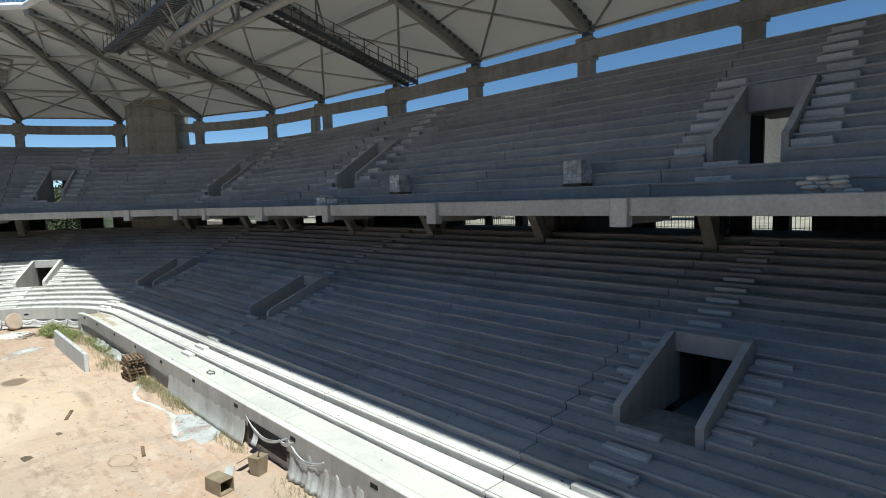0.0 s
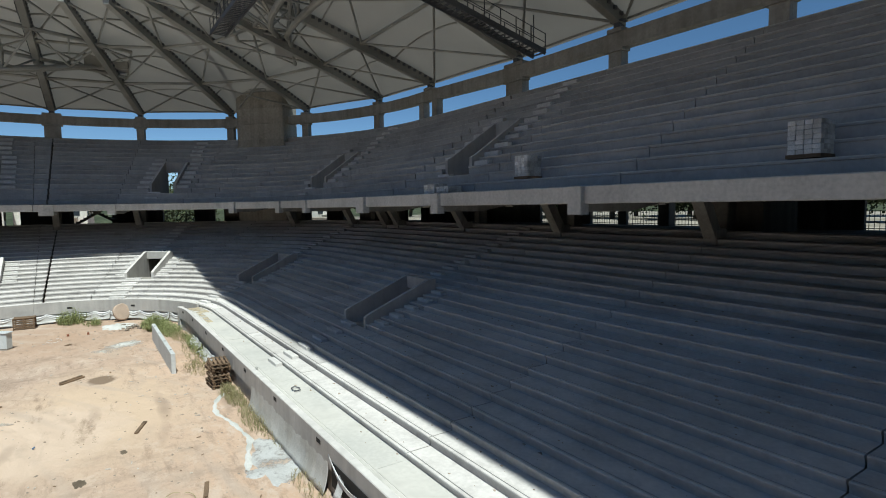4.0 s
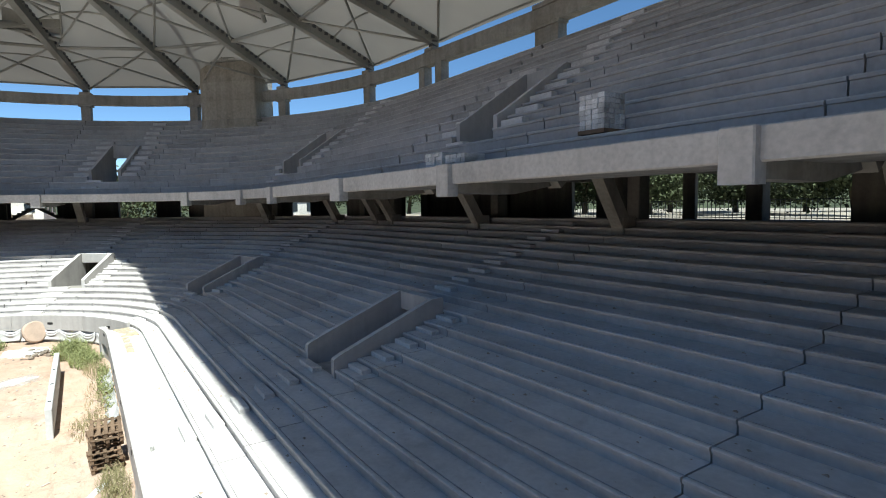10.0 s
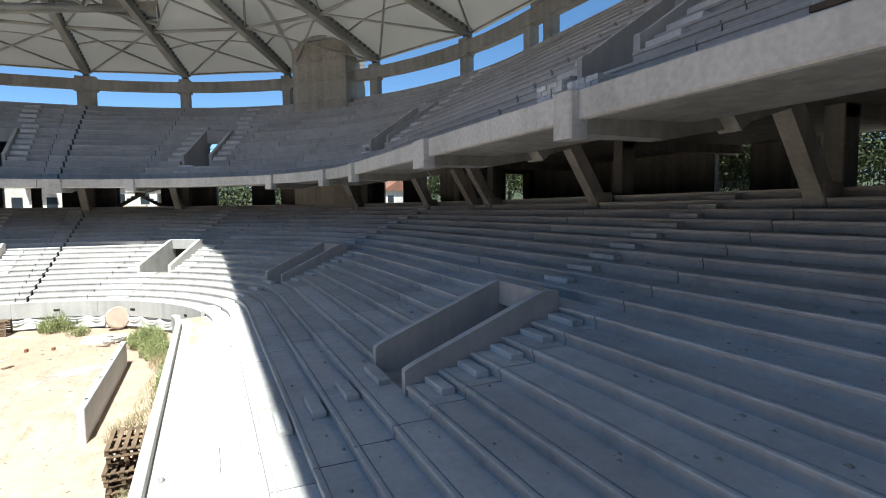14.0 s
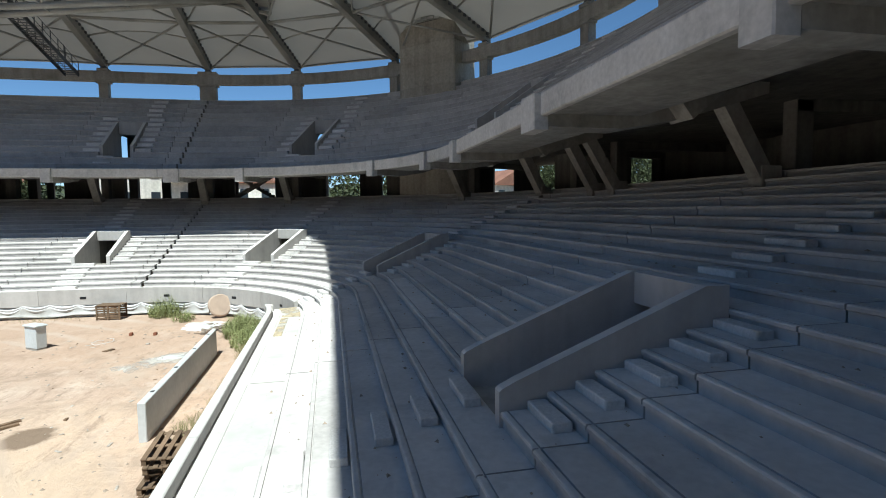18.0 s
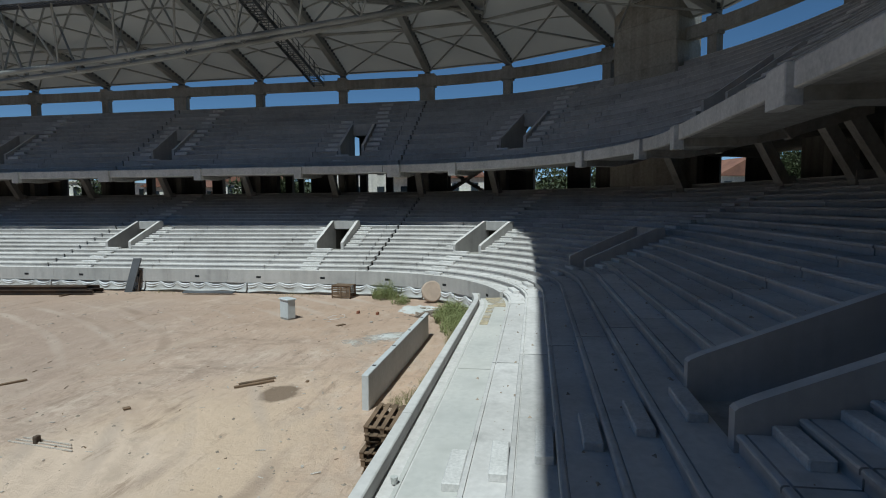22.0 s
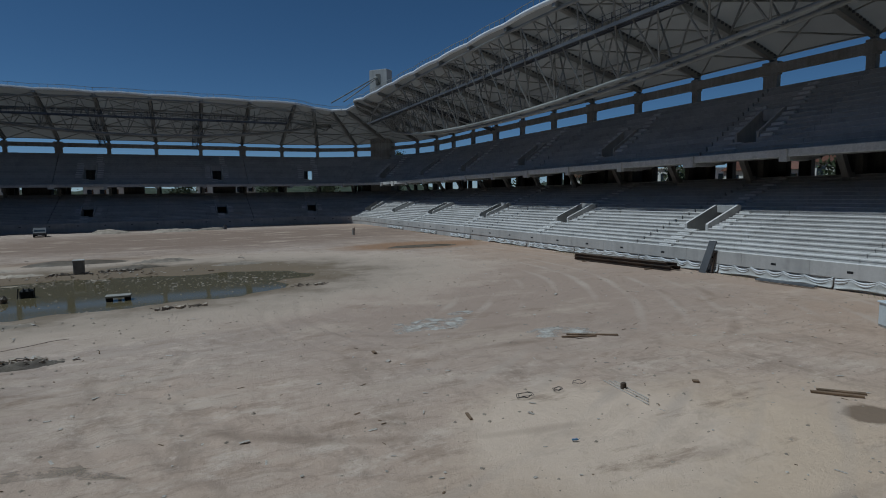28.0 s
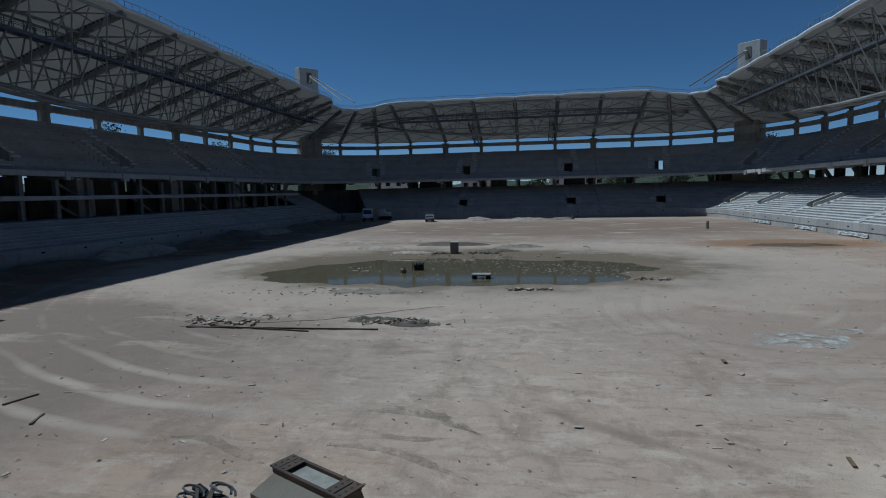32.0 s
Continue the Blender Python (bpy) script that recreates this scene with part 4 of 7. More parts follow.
for sec in ORDER:
    rb = thing("ring_beam_" + SIDE[sec], (0, 0, 0), "raw concrete ring beam on short columns above the upper tier", "ring beam", kind="structure")
    lo, hi = ends(sec)
    marks = [lo] + [c for c in RING[sec] if lo + 0.5 < c < hi - 0.5] + [hi]
    for u0, u1 in zip(marks, marks[1:]):
        n = 1 if len(sec) == 1 else max(1, math.ceil((u1 - u0) / 5.0))
        us_b = [u0 + (u1 - u0) * i / n for i in range(n + 1)]
        part("beam", Build().loft([[W(sec, u, r, z + rdz(sec, u)) for r, z in [(28.1, 17.3), (28.1, 18.15), (28.75, 18.15), (28.75, 17.3)]] for u in us_b]), CAST, rb)
    for c in RING[sec]:
        dz = rdz(sec, c)
        m = local(sec, c, 28.4, dz)
        w = (0.85 if sec == "a" else 0.75) if (sec, c) not in WIDE else (1.65 if sec == "a" else 1.4)
        if (sec, c) == ("a", 28.4):
            for sd in (-1.03, 1.03):
                part("column", Build().box((sd, 0, 16.55), (0.74, 0.62, 1.45), m, 0.02), CAST, rb)
        else:
            part("column", Build().box((0, 0, 16.55 - dz / 2), (w, 0.62, 1.45 - dz), m, 0.02), CAST, rb)
            part("capital", Build().box((0, -0.1, 17.2), (w + 0.35, 0.7, 0.16), m, 0.02), CAST, rb)
        part("bearing_plinth", Build().box((0, 0, 18.26), (w * 1.15, 0.8, 0.22), m, 0.02), CAST, rb)

# ---- corner towers ----
for sec, u in (("ab", 43.7), ("bc", 41.0), ("cd", 50.5), ("da", 41.0)):
    m = local(sec, u, 26.6)
    tw = thing("corner_tower", W(sec, u, 28.5, 0), "tall board-marked concrete corner tower carrying the roof", "tower", "corner towers")
    front = [(-2.7, 3.2), (2.7, 3.2), (2.7, 0.42)] + [(2.7 * math.cos(a), 0.4 - 0.35 * math.sin(a)) for a in [math.pi * i / 12 for i in range(1, 12)]] + [(-2.7, 0.42)]
    shaft = lambda z0, z1, g=1.0: Build().loft([[m @ Vector((x * g, 1.8 + (y - 1.8) * g, z)) for x, y in front] for z in (z0, z1)])
    for i in range(9):
        part("shaft_lift", shaft(6.0 + 1.61 * i, 6.0 + 1.61 * (i + 1) - 0.015), TOWERC, tw)
    part("shaft_base", shaft(6.0, 15.05, 1.05), TOWERC, tw)
    part("shaft_core", shaft(20.4, 20.55, 0.98), SHADEC, tw)
    part("capital", Build().box((0, 2.7, 22.7), (5.0, 4.0, 0.9), m, 0.05), TOWERC, tw)
    rail = Build()
    arc = [m @ Vector((2.9 * math.cos(a), 1.1 - 1.35 * math.sin(a), 21.1)) for a in [math.pi * i / 16 for i in range(17)]]
    rail.tube(arc, 0.045, 6).tube([p - Vector((0, 0, 0.35)) for p in arc], 0.04, 6).tube([p - Vector((0, 0, 0.62)) for p in arc], 0.05, 6)
    for p in arc:
        rail.tube([p - Vector((0, 0, 0.65)), p], 0.03, 5)
    part("ring_rail", rail, STEEL, tw, "thin steel ring rail")
    part("pylon", Build().box((0, 1.6, 29.4), (4.9, 2.6, 14.4), m, 0.06), WALLC, tw, "pale concrete pylon rising through the roof")
    part("pylon_recess", Build().box((0, 0.27, 34.2), (1.3, 0.1, 2.6), m), SHADEC, tw)
    part("stay_bracket", Build().beam(m @ Vector((0, 0.4, 33.2)), m @ Vector((0, -0.9, 34.6)), 0.5, 0.5), STEEL, tw)
    for s in (-1, 1):
        part("stay_cable", Build().tube([m @ Vector((s * 0.4, -0.7, 34.4)), m @ Vector((s * 1.6, -17.3, 26.2))], 0.14, 8), STEEL, tw, "white roof stay")

# ---- roof ----
R_OUT, R_IN, Z_OUT, Z_IN = 29.3, 8.7, 18.95, 25.92


def edge_z(sec, u):
    """Height of the inner edge, lower along the south-east corner and the east side."""
    if sec == "ab":
        return 24.3 + 0.5 * max(0.0, 1 - u / 30.0)
    if sec == "b":
        return 24.3 + 0.8 * min(1.0, max(0.0, (u + AY) / (2 * AY))) ** 1.5
    return {"a": Z_IN - 0.8 * max(0.0, (u - 18) / 12), "d": Z_IN - 0.2}.get(sec, Z_IN)


def roof_z(r, sec="a", u=0.0):
    f = (R_OUT - r) / (R_OUT - R_IN)
    z_out = Z_OUT + rdz(sec, u)
    return z_out + (edge_z(sec, u) - z_out) * (f + 0.18 * f * (1 - f))


def inner(sec, c):
    return R_IN if len(sec) == 1 else R_IN + (0.6 if sec == "ab" else 3.4) * math.sin(2 * radians(c))


RIBS = []
for sec in ORDER:
    for c in RING[sec]:
        RIBS.append((sec, c))
    if sec == "cd":
        RIBS.append((sec, 52.0))
    if sec in ("bc", "da"):
        RIBS.append((sec, 38.0))
RIBS.sort(key=lambda s: (ORDER.index(s[0]), s[1]))


for i, (sec, c) in enumerate(RIBS):
    m = local(sec, c, 0)
    rib = thing("roof_rib", W(sec, c, 28.4, 18.6), "grey steel roof rib from the ring beam to the inner edge", "roof beam", "roof ribs")
    rs = [R_OUT - 0.6 - (R_OUT - 0.6 - inner(sec, c)) * k / 8 for k in range(9)]
    rings = []
    for r in rs:
        z, h = roof_z(r, sec, c) - 0.12, 0.55 + 0.25 * math.sin(math.pi * (R_OUT - r) / 21)
        rings.append([m @ Vector((x, r, z + dz)) for x, dz in ((-0.24, -h), (0.24, -h), (0.28, 0.0), (-0.28, 0.0))])
    part("box_girder", Build().loft(rings), STEEL, rib)
    lug = Build()
    for k in range(38):
        r = 28.2 - 0.5 * k
        if r > inner(sec, c) + 0.3:
            lug.box((0.34, r, roof_z(r, sec, c) - 0.3), (0.1, 0.22, 0.2), m).box((-0.34, r, roof_z(r, sec, c) - 0.3), (0.1, 0.22, 0.2), m)
    part("clamp_strip", lug, STEELD, rib, "row of membrane clamp plates", kind="stuff")
    dz = rdz(sec, c)
    part("bearing", Build().box((0, 28.4, 18.5 + dz), (0.4, 0.4, 0.5), m, 0.03).box((0, 28.4, 18.76 + dz), (0.8, 0.5, 0.08), m), STEELD, rib)

for i, (sa, ca) in enumerate(RIBS):
    sb, cb = RIBS[(i + 1) % len(RIBS)]
    def rr(r, q):
        """Stretches the inner part of a bay out to its own edge."""
        return R_OUT - (R_OUT - r) * (R_OUT - q) / (R_OUT - R_IN)

    qa, qb = inner(sa, ca), inner(sb, cb)
    P = lambda f, r, dz=0.0: W(sa, ca, rr(r, qa), roof_z(rr(r, qa), sa, ca) + dz).lerp(W(sb, cb, rr(r, qb), roof_z(rr(r, qb), sb, cb) + dz), f)
    width = (W(sa, ca, 28, 0) - W(sb, cb, 28, 0)).length
    if width < 2.0:
        continue
    bay = thing("roof_bay", P(0.5, 20.0), "white tensioned roof membrane with steel bracing between two ribs", "roof", "roof bays")
    over_tower = 1.5 if (sa, ca) == ("ab", 34.0) else 0.0
    rise = lambda f, r: ((0.016 + 0.095 * math.sin(math.pi * min(1.0, (R_OUT - r) / 20.7))) * (W(sa, ca, r, 0) - W(sb, cb, r, 0)).length + over_tower * min(1.0, (R_OUT - r) / 2.0) * max(0.0, (r - 14.0) / 14.0)) * 4 * f * (1 - f)
    nf, nr = 12, 16
    sheet = Build()
    for j in range(nr + 1):
        r = R_OUT - (R_OUT - R_IN + 0.1) * j / nr
        edge = 0.35 + 0.65 * min(1.0, 3 * (R_OUT - r) / (R_OUT - R_IN))
        for k in range(nf + 1):
            p = P(k / nf, r)
            sheet.v.append((p.x, p.y, p.z + rise(k / nf, r) * edge))
    sheet.f = [(j * (nf + 1) + k, j * (nf + 1) + k + 1, (j + 1) * (nf + 1) + k + 1, (j + 1) * (nf + 1) + k) for j in range(nr) for k in range(nf)]
    part("membrane", sheet, MEMBRANE, bay, "translucent white membrane sheet", smooth=True)
    for r in (15.5, 22.0):
        part("purlin", Build().tube([P(0, r, -0.45), P(1, r, -0.45)], 0.13), STEEL, bay)
    part("edge_tube", Build().tube([P(k / 8, R_IN, rise(k / 8, R_IN) - 0.05) for k in range(9)], 0.26), WHITE, bay, "white inner edge tube")
    part("eaves_tube", Build().tube([P(k / 8, R_OUT - 0.3, rise(k / 8, R_OUT) * 0.35 - 0.06) for k in range(9)], 0.07, 6), STEEL, bay)
    if sa in FAR:
        net = Build()
        for r0, r1 in ((28.6, 22.0), (22.0, 15.5), (15.5, 9.2)):
            net.tube([P(0.03, r0, -0.4), P(0.97, r1, -0.45)], 0.085, 5).tube([P(0.97, r0, -0.4), P(0.03, r1, -0.45)], 0.085, 5)
        part("bracing", net, STEEL, bay, kind="stuff")
    for r0, r1 in () if sa in FAR else ((28.6, 22.0), (22.0, 15.5), (15.5, 9.2)):
        part("brace", Build().tube([P(0.03, r0, -0.4), P(0.97, r1, -0.45)], 0.085, 6), STEEL, bay)
        part("brace", Build().tube([P(0.97, r0, -0.4), P(0.03, r1, -0.45)], 0.085, 6), STEEL, bay)
    for r in (12.5, 19.0, 25.0):
        part("arch_tube", Build().tube([P(k / 10, r, rise(k / 10, r) * 0.97 - 0.12) for k in range(11)], 0.07, 6), STEEL, bay)
    far = sa in FAR
    rail = Build()
    up = [P(k / 8, R_IN - 0.05, rise(k / 8, R_IN) + 0.75) for k in range(9)]
    rail.tube(up, 0.04, 5)
    for p in up:
        rail.tube([p - Vector((0, 0, 0.8)), p], 0.03, 5)
    part("edge_rail", rail, STEEL, bay, "thin safety rail on the roof edge")


# ---- main roof trusses between the towers ----
def main_truss(sec, half, side_r, z_mid, z_end, label):
    tr = thing("main_truss", W(sec, 0, side_r, z_mid), label, "roof truss", "main roof trusses")
    n = max(10, 2 * round(half / 4.4))
    us = [-half + 2 * half * i / n for i in range(n + 1)]

    def bottom(u, s):
        f = u / half
        z = z_mid + (z_end - z_mid) * abs(f) ** 2.2
        return W(sec, u, side_r + 1.5 + 6.5 * abs(f) ** 3 + s * (0.95 * (1 - abs(f) ** 4)), z)

    def top(u, s):
        f = u / half
        r = side_r + 6.0 * abs(f) ** 3 + s * 2.4
        return W(sec, u, r, roof_z(min(max(r, 9), 29), sec, u) - 0.75)

    for s in (-1, 1):
        part("bottom_chord", Build().tube([bottom(u, s) for u in us], 0.21, 10), STEEL, tr)
        part("top_chord", Build().tube([top(u, s) for u in us], 0.17, 8), STEEL, tr)
    if sec in FAR:
        net = Build()
        for i, u in enumerate(us):
            for s in (-1, 1):
                if i < n:
                    mid = top((u + us[i + 1]) / 2, s)
                    net.tube([bottom(u, s), mid], 0.085, 5).tube([bottom(us[i + 1], s), mid], 0.085, 5)
                if i % 2 == 0:
                    net.tube([bottom(u, s), top(u, -s)], 0.07, 5)
            net.tube([bottom(u, -1), bottom(u, 1)], 0.06, 5).tube([top(u, -1), top(u, 1)], 0.07, 5)
        part("lattice", net, STEEL, tr, "lattice of thin steel tubes", kind="stuff")
        us_near = []
    else:
        us_near = list(enumerate(us))
    for u in (-half, half):
        part("end_block", Build().box((0, 0, bottom(u, 0).z), (3.4, 1.3, 1.3), local(sec, u * 0.97, 0) @ pose(0, side_r + 7.5, 0), 0.04), STEEL, tr)
    for i, u in us_near:
        for s in (-1, 1):
            if i < n:
                part("diagonal", Build().tube([bottom(u, s), top((u + us[i + 1]) / 2, s)], 0.085, 6), STEEL, tr)
                part("diagonal", Build().tube([bottom(us[i + 1], s), top((u + us[i + 1]) / 2, s)], 0.085, 6), STEEL, tr)
            if i % 2 == 0:
                part("post", Build().tube([bottom(u, s), top(u, -s)], 0.07, 6), STEEL, tr)
        part("tie", Build().tube([bottom(u, -1), bottom(u, 1)], 0.06, 6), STEEL, tr)
        part("top_tie", Build().tube([top(u, -1), top(u, 1)], 0.07, 6), STEEL, tr)
    return tr


def catwalk(name, pts, label):
    """A narrow grating walkway with stringers, rails and posts along a line."""
    cw = thing(name, pts[0], label, "catwalk", "roof catwalks")
    pts = [Vector(p) for p in pts]
    d = (pts[-1] - pts[0]).normalized()
    a = d.cross(Vector((0, 0, 1))).normalized()
    for s in (-1, 1):
        o = a * 0.5 * s
        part("stringer", Build().beam(pts[0] + o, pts[-1] + o, 0.07, 0.32), STEELD, cw)
        for h in (0.55, 1.05):
            part("handrail", Build().tube([pts[0] + o + Vector((0, 0, h)), pts[-1] + o + Vector((0, 0, h))], 0.025, 5), STEELD, cw)
        posts = Build()
        n = int((pts[-1] - pts[0]).length / 1.1)
        for i in range(n + 1):
            p = pts[0].lerp(pts[-1], i / n) + o
            posts.beam(p, p + Vector((0, 0, 1.08)), 0.05, 0.05)
        part("baluster", posts, STEELD, cw, "row of rail posts", kind="stuff")
    grate = Build()
    n = int((pts[-1] - pts[0]).length / 0.35)
    for i in range(n + 1):
        p = pts[0].lerp(pts[-1], i / n)
        grate.beam(p - a * 0.5, p + a * 0.5, 0.16, 0.04)
    part("grating", grate, STEELD, cw, "open grating treads", kind="stuff")
    n = max(2, int((pts[-1] - pts[0]).length / 6))
    for i in range(n + 1):
        p = pts[0].lerp(pts[-1], i / n)
        part("hanger", Build().tube([p + a * 0.5, p + a * 0.5 + Vector((0, 0, 2.4))], 0.035, 5), STEELD, cw)
    return cw


main_truss("b", 58.5, 11.4, 15.4, 22.0, "long grey tubular steel truss under the roof of the east stand")
main_truss("d", 56.0, 11.4, 15.4, 22.0, "long grey tubular steel truss under the roof of the west stand")
main_truss("a", 37.0, 11.4, 18.6, 23.0, "grey tubular steel truss under the roof of the south stand")
main_truss("c", 37.0, 11.4, 18.6, 23.0, "grey tubular steel truss under the roof of the north stand")
catwalk("catwalk", [W("b", -46, 10.7, 20.5), W("b", 46, 10.7, 20.5)], "dark galvanised service catwalk hung under the roof edge")
catwalk("catwalk", [W("d", -46, 10.7, 20.5), W("d", 46, 10.7, 20.5)], "dark galvanised service catwalk hung under the roof edge")
catwalk("catwalk", [W("a", -31, 12.2, 20.9), W("a", 31, 12.2, 20.9)], "dark galvanised service catwalk hung under the roof edge")
catwalk("catwalk", [W("c", -26, 10.7, 21.8), W("c", 26, 10.7, 21.8)], "dark galvanised service catwalk hung under the roof edge")
for sec, u in (("a", 13.4), ("b", -42.0), ("b", 24.0), ("c", -8.0), ("c", 10.0), ("d", 20.0)):
    catwalk("catwalk", [W(sec, u, 26.6, 17.4), W(sec, u, 12.0, 21.0)], "dark sloping access catwalk from the ring beam to the truss")


# ---- west stand: two open floors with columns between the lower terrace and the upper tier ----
ws = thing("west_floors", (0, 0, 0), "two dark unfinished lounge floors with bare concrete columns", "floors", kind="structure")
for u0 in [-AY + 2 * AY * i / 12 for i in range(12)]:
    u1 = u0 + 2 * AY / 12
    part("floor_edge", sweep(Build(), "d", u0 + 0.02, u1 - 0.02, [(17.3, 3.5), (17.3, 3.85), (27.4, 3.85), (27.4, 3.5)]), CAST, ws)
    part("balcony_edge", sweep(Build(), "d", u0 + 0.02, u1 - 0.02, [(17.0, 5.95), (17.0, 6.4), (27.4, 6.4), (27.4, 6.1), (17.6, 5.95)]), FASCIA, ws)
    part("rear_wall", sweep(Build(), "d", u0 + 0.6, u1 - 0.9, [(24.0, 3.85), (24.0, 8.6), (24.25, 8.6), (24.25, 3.85)]), SHADEC, ws)
for k in range(-11, 12):
    u = 4.375 * k
    part("front_column", Build().box((0, 0, 4.9), (0.5, 0.5, 2.1), local("d", u, 19.0), 0.02), CAST, ws)
    part("front_column", Build().box((0, 0, 7.5), (0.5, 0.5, 2.2), local("d", u, 19.0), 0.02), CAST, ws)
    if k % 3 == 1:
        part("cross_brace", Build().beam(W("d", u, 20.5, 3.9), W("d", u + 4.0, 20.5, 6.0), 0.3, 0.3), CAST, ws)
        part("cross_brace", Build().beam(W("d", u, 20.5, 6.45), W("d", u + 4.0, 20.5, 8.5), 0.3, 0.3), CAST, ws)
    if k % 4 == 0:
        part("lift_shaft", Build().box((0, 0, 6.0), (2.6, 1.6, 4.8), local("d", u + 2.2, 22.0), 0.02), FASCIA, ws)
for k in range(8):
    u = 40.0 - 2.2 * k
    part("glazing_pane", Build().box((0, 0, 7.5), (2.05, 0.06, 1.9), local("d", u, 18.2)), GLASS, ws)

# vehicle way through the north-west corner
vw = thing("vehicle_way", (0, 0, 0), "dark concrete vehicle passage through the corner of the stands", "passage", kind="structure")
for u in (26.0, 64.0):
    prof = [(9.4, 0.0), (9.4, 1.1), (26.9, 7.1), (26.9, 0.0)]
    e = 0.8
    part("passage_wall", Build().loft([[W("cd", u - e * 0.5, r, z) for r, z in prof], [W("cd", u + e * 0.5, r, z) for r, z in prof]]), CAST, vw)
part("passage_end", sweep(Build(), "cd", 26.0, 64.0, [(26.6, 0.0), (26.6, 7.0), (26.9, 7.0), (26.9, 0.0)]), SHADEC, vw)


# ---- sheets along the foot of the front walls ----
def draped(sec, u0, u1, z_top, z_foot, mat, label, seed, sag=0.1):
    rnd = random.Random(seed)
    n = max(6, int(abs(u1 - u0) / (0.22 if len(sec) == 1 else 1.3)))
    b = Build()
    rows = 6
    for i in range(n + 1):
        u = u0 + (u1 - u0) * i / n
        swag = sag * abs(math.sin(i * 0.43 + seed)) + 0.04 * rnd.random()
        for j in range(rows):
            f = j / (rows - 1)
            out = 0.02 + 0.06 * f + 0.3 * f ** 3 + 0.05 * math.sin(i * 1.3 + j * 1.1 + seed) * (0.3 + f)
            z = z_top - swag * (1 - f) - (z_top - z_foot) * f + 0.03 * rnd.random() * f
            b.v.append(tuple(W(sec, u, (FRONT_R - 0.03 if sec in OPEN_FRONT else 9.0) - out, max(z, 0.05))))
    b.f = [(i * rows + j, (i + 1) * rows + j, (i + 1) * rows + j + 1, i * rows + j + 1) for i in range(n) for j in range(rows - 1)]
    ob = solid("plastic_sheet", b, mat, label, "sheet", "sheets along the wall foot", smooth=True)
    mod = ob.modifiers.new("thick", "SOLIDIFY")
    mod.thickness = 0.012
    return ob


def scalloped(sec, u0, u1, z_top, z_foot, seed, pitch=1.35):
    """A white sheet pegged along the wall: rolled swags between the pegs, and a thin wrinkled skirt below."""
    rnd = random.Random(seed)
    length = (u1 - u0) if len(sec) == 1 else radians(u1 - u0) * FRONT_R
    pegs = [0.0]
    while pegs[-1] < length:
        pegs.append(pegs[-1] + pitch * rnd.uniform(0.75, 1.3))
    sags = [rnd.uniform(0.08, 0.2) for _ in pegs]
    tops = [rnd.uniform(-0.04, 0.04) for _ in pegs]
    n, rows = int(length / 0.11), 13
    for mat, first, last, name in ((TARP, 0, 6, "swag"), (SKIRT, 6, 12, "skirt")):
        b = Build()
        for i in range(n + 1):
            d = length * i / n
            k = max(q for q in range(len(pegs)) if pegs[q] <= d)
            k = min(k, len(pegs) - 2)
            g = (d - pegs[k]) / (pegs[k + 1] - pegs[k])
            belly = 4 * g * (1 - g)
            top = z_top + tops[k] * (1 - g) + tops[k + 1] * g - sags[k] * belly
            roll = 0.1 + 0.16 * belly
            for j in range(first, last + 1):
                if j <= 6:
                    f = j / 6
                    z = top - roll * f
                    out = 0.03 + (0.025 + 0.05 * belly) * abs(math.sin(f * 5.2 + 0.4 * math.sin(k * 2.1))) + 0.01 * rnd.random()
                else:
                    f = (j - 6) / 6
                    z = top - roll + (z_foot + 0.05 * math.sin(d * 1.7 + seed) - top + roll) * f
                    out = 0.045 + 0.035 * f + 0.03 * math.sin(d * 5.1 + 2.0 * math.sin(d * 0.8) + f) * (0.3 + 0.7 * f) + 0.1 * f ** 4
                b.v.append(tuple(W(sec, u0 + (u1 - u0) * i / n, FRONT_R - 0.02 - out, max(z, 0.04))))
        m_ = last - first + 1
        b.f = [(i * m_ + j, (i + 1) * m_ + j, (i + 1) * m_ + j + 1, i * m_ + j + 1) for i in range(n) for j in range(m_ - 1)]
        if name == "swag":
            sheet = solid("plastic_sheet", b, mat, "white plastic sheet hung in scallops along the wall foot", "sheet", "sheets along the wall foot", smooth=True)
            sheet.modifiers.new("thick", "SOLIDIFY").thickness = 0.01
        else:
            ob = part("skirt", b, mat, sheet, "thin dusty lower part of the sheet", smooth=True)
            ob.modifiers.new("thick", "SOLIDIFY").thickness = 0.006


for k, (s_, a0, a1, zt) in enumerate((("ab", 17.0, 34.0, 0.72), ("ab", 34.2, 62.0, 0.76), ("ab", 62.2, 90.0, 0.76), ("b", -50.7, -43.0, 0.76), ("b", -42.9, -35.2, 0.74), ("b", -35.1, -27.5, 0.72), ("b", -27.4, -19.0, 0.7), ("b", -18.9, -11.0, 0.66), ("b", -10.5, -2.0, 0.62), ("b", 3.0, 9.0, 0.6), ("b", 14.0, 20.0, 0.6), ("b", 28.0, 36.0, 0.58))):
    scalloped(s_, a0, a1, zt, 0.14, 70 + k)
for i, (a0, a1, zt, mat) in enumerate(((20.0, 23.5, 0.5, FOIL), (24.0, 27.0, 0.5, FOIL))):
    draped("a", a0, a1, zt, 0.06, mat, "torn silver-grey sheet hanging on the wall foot", 40 + i, 0.22 if mat is TARP else 0.1)


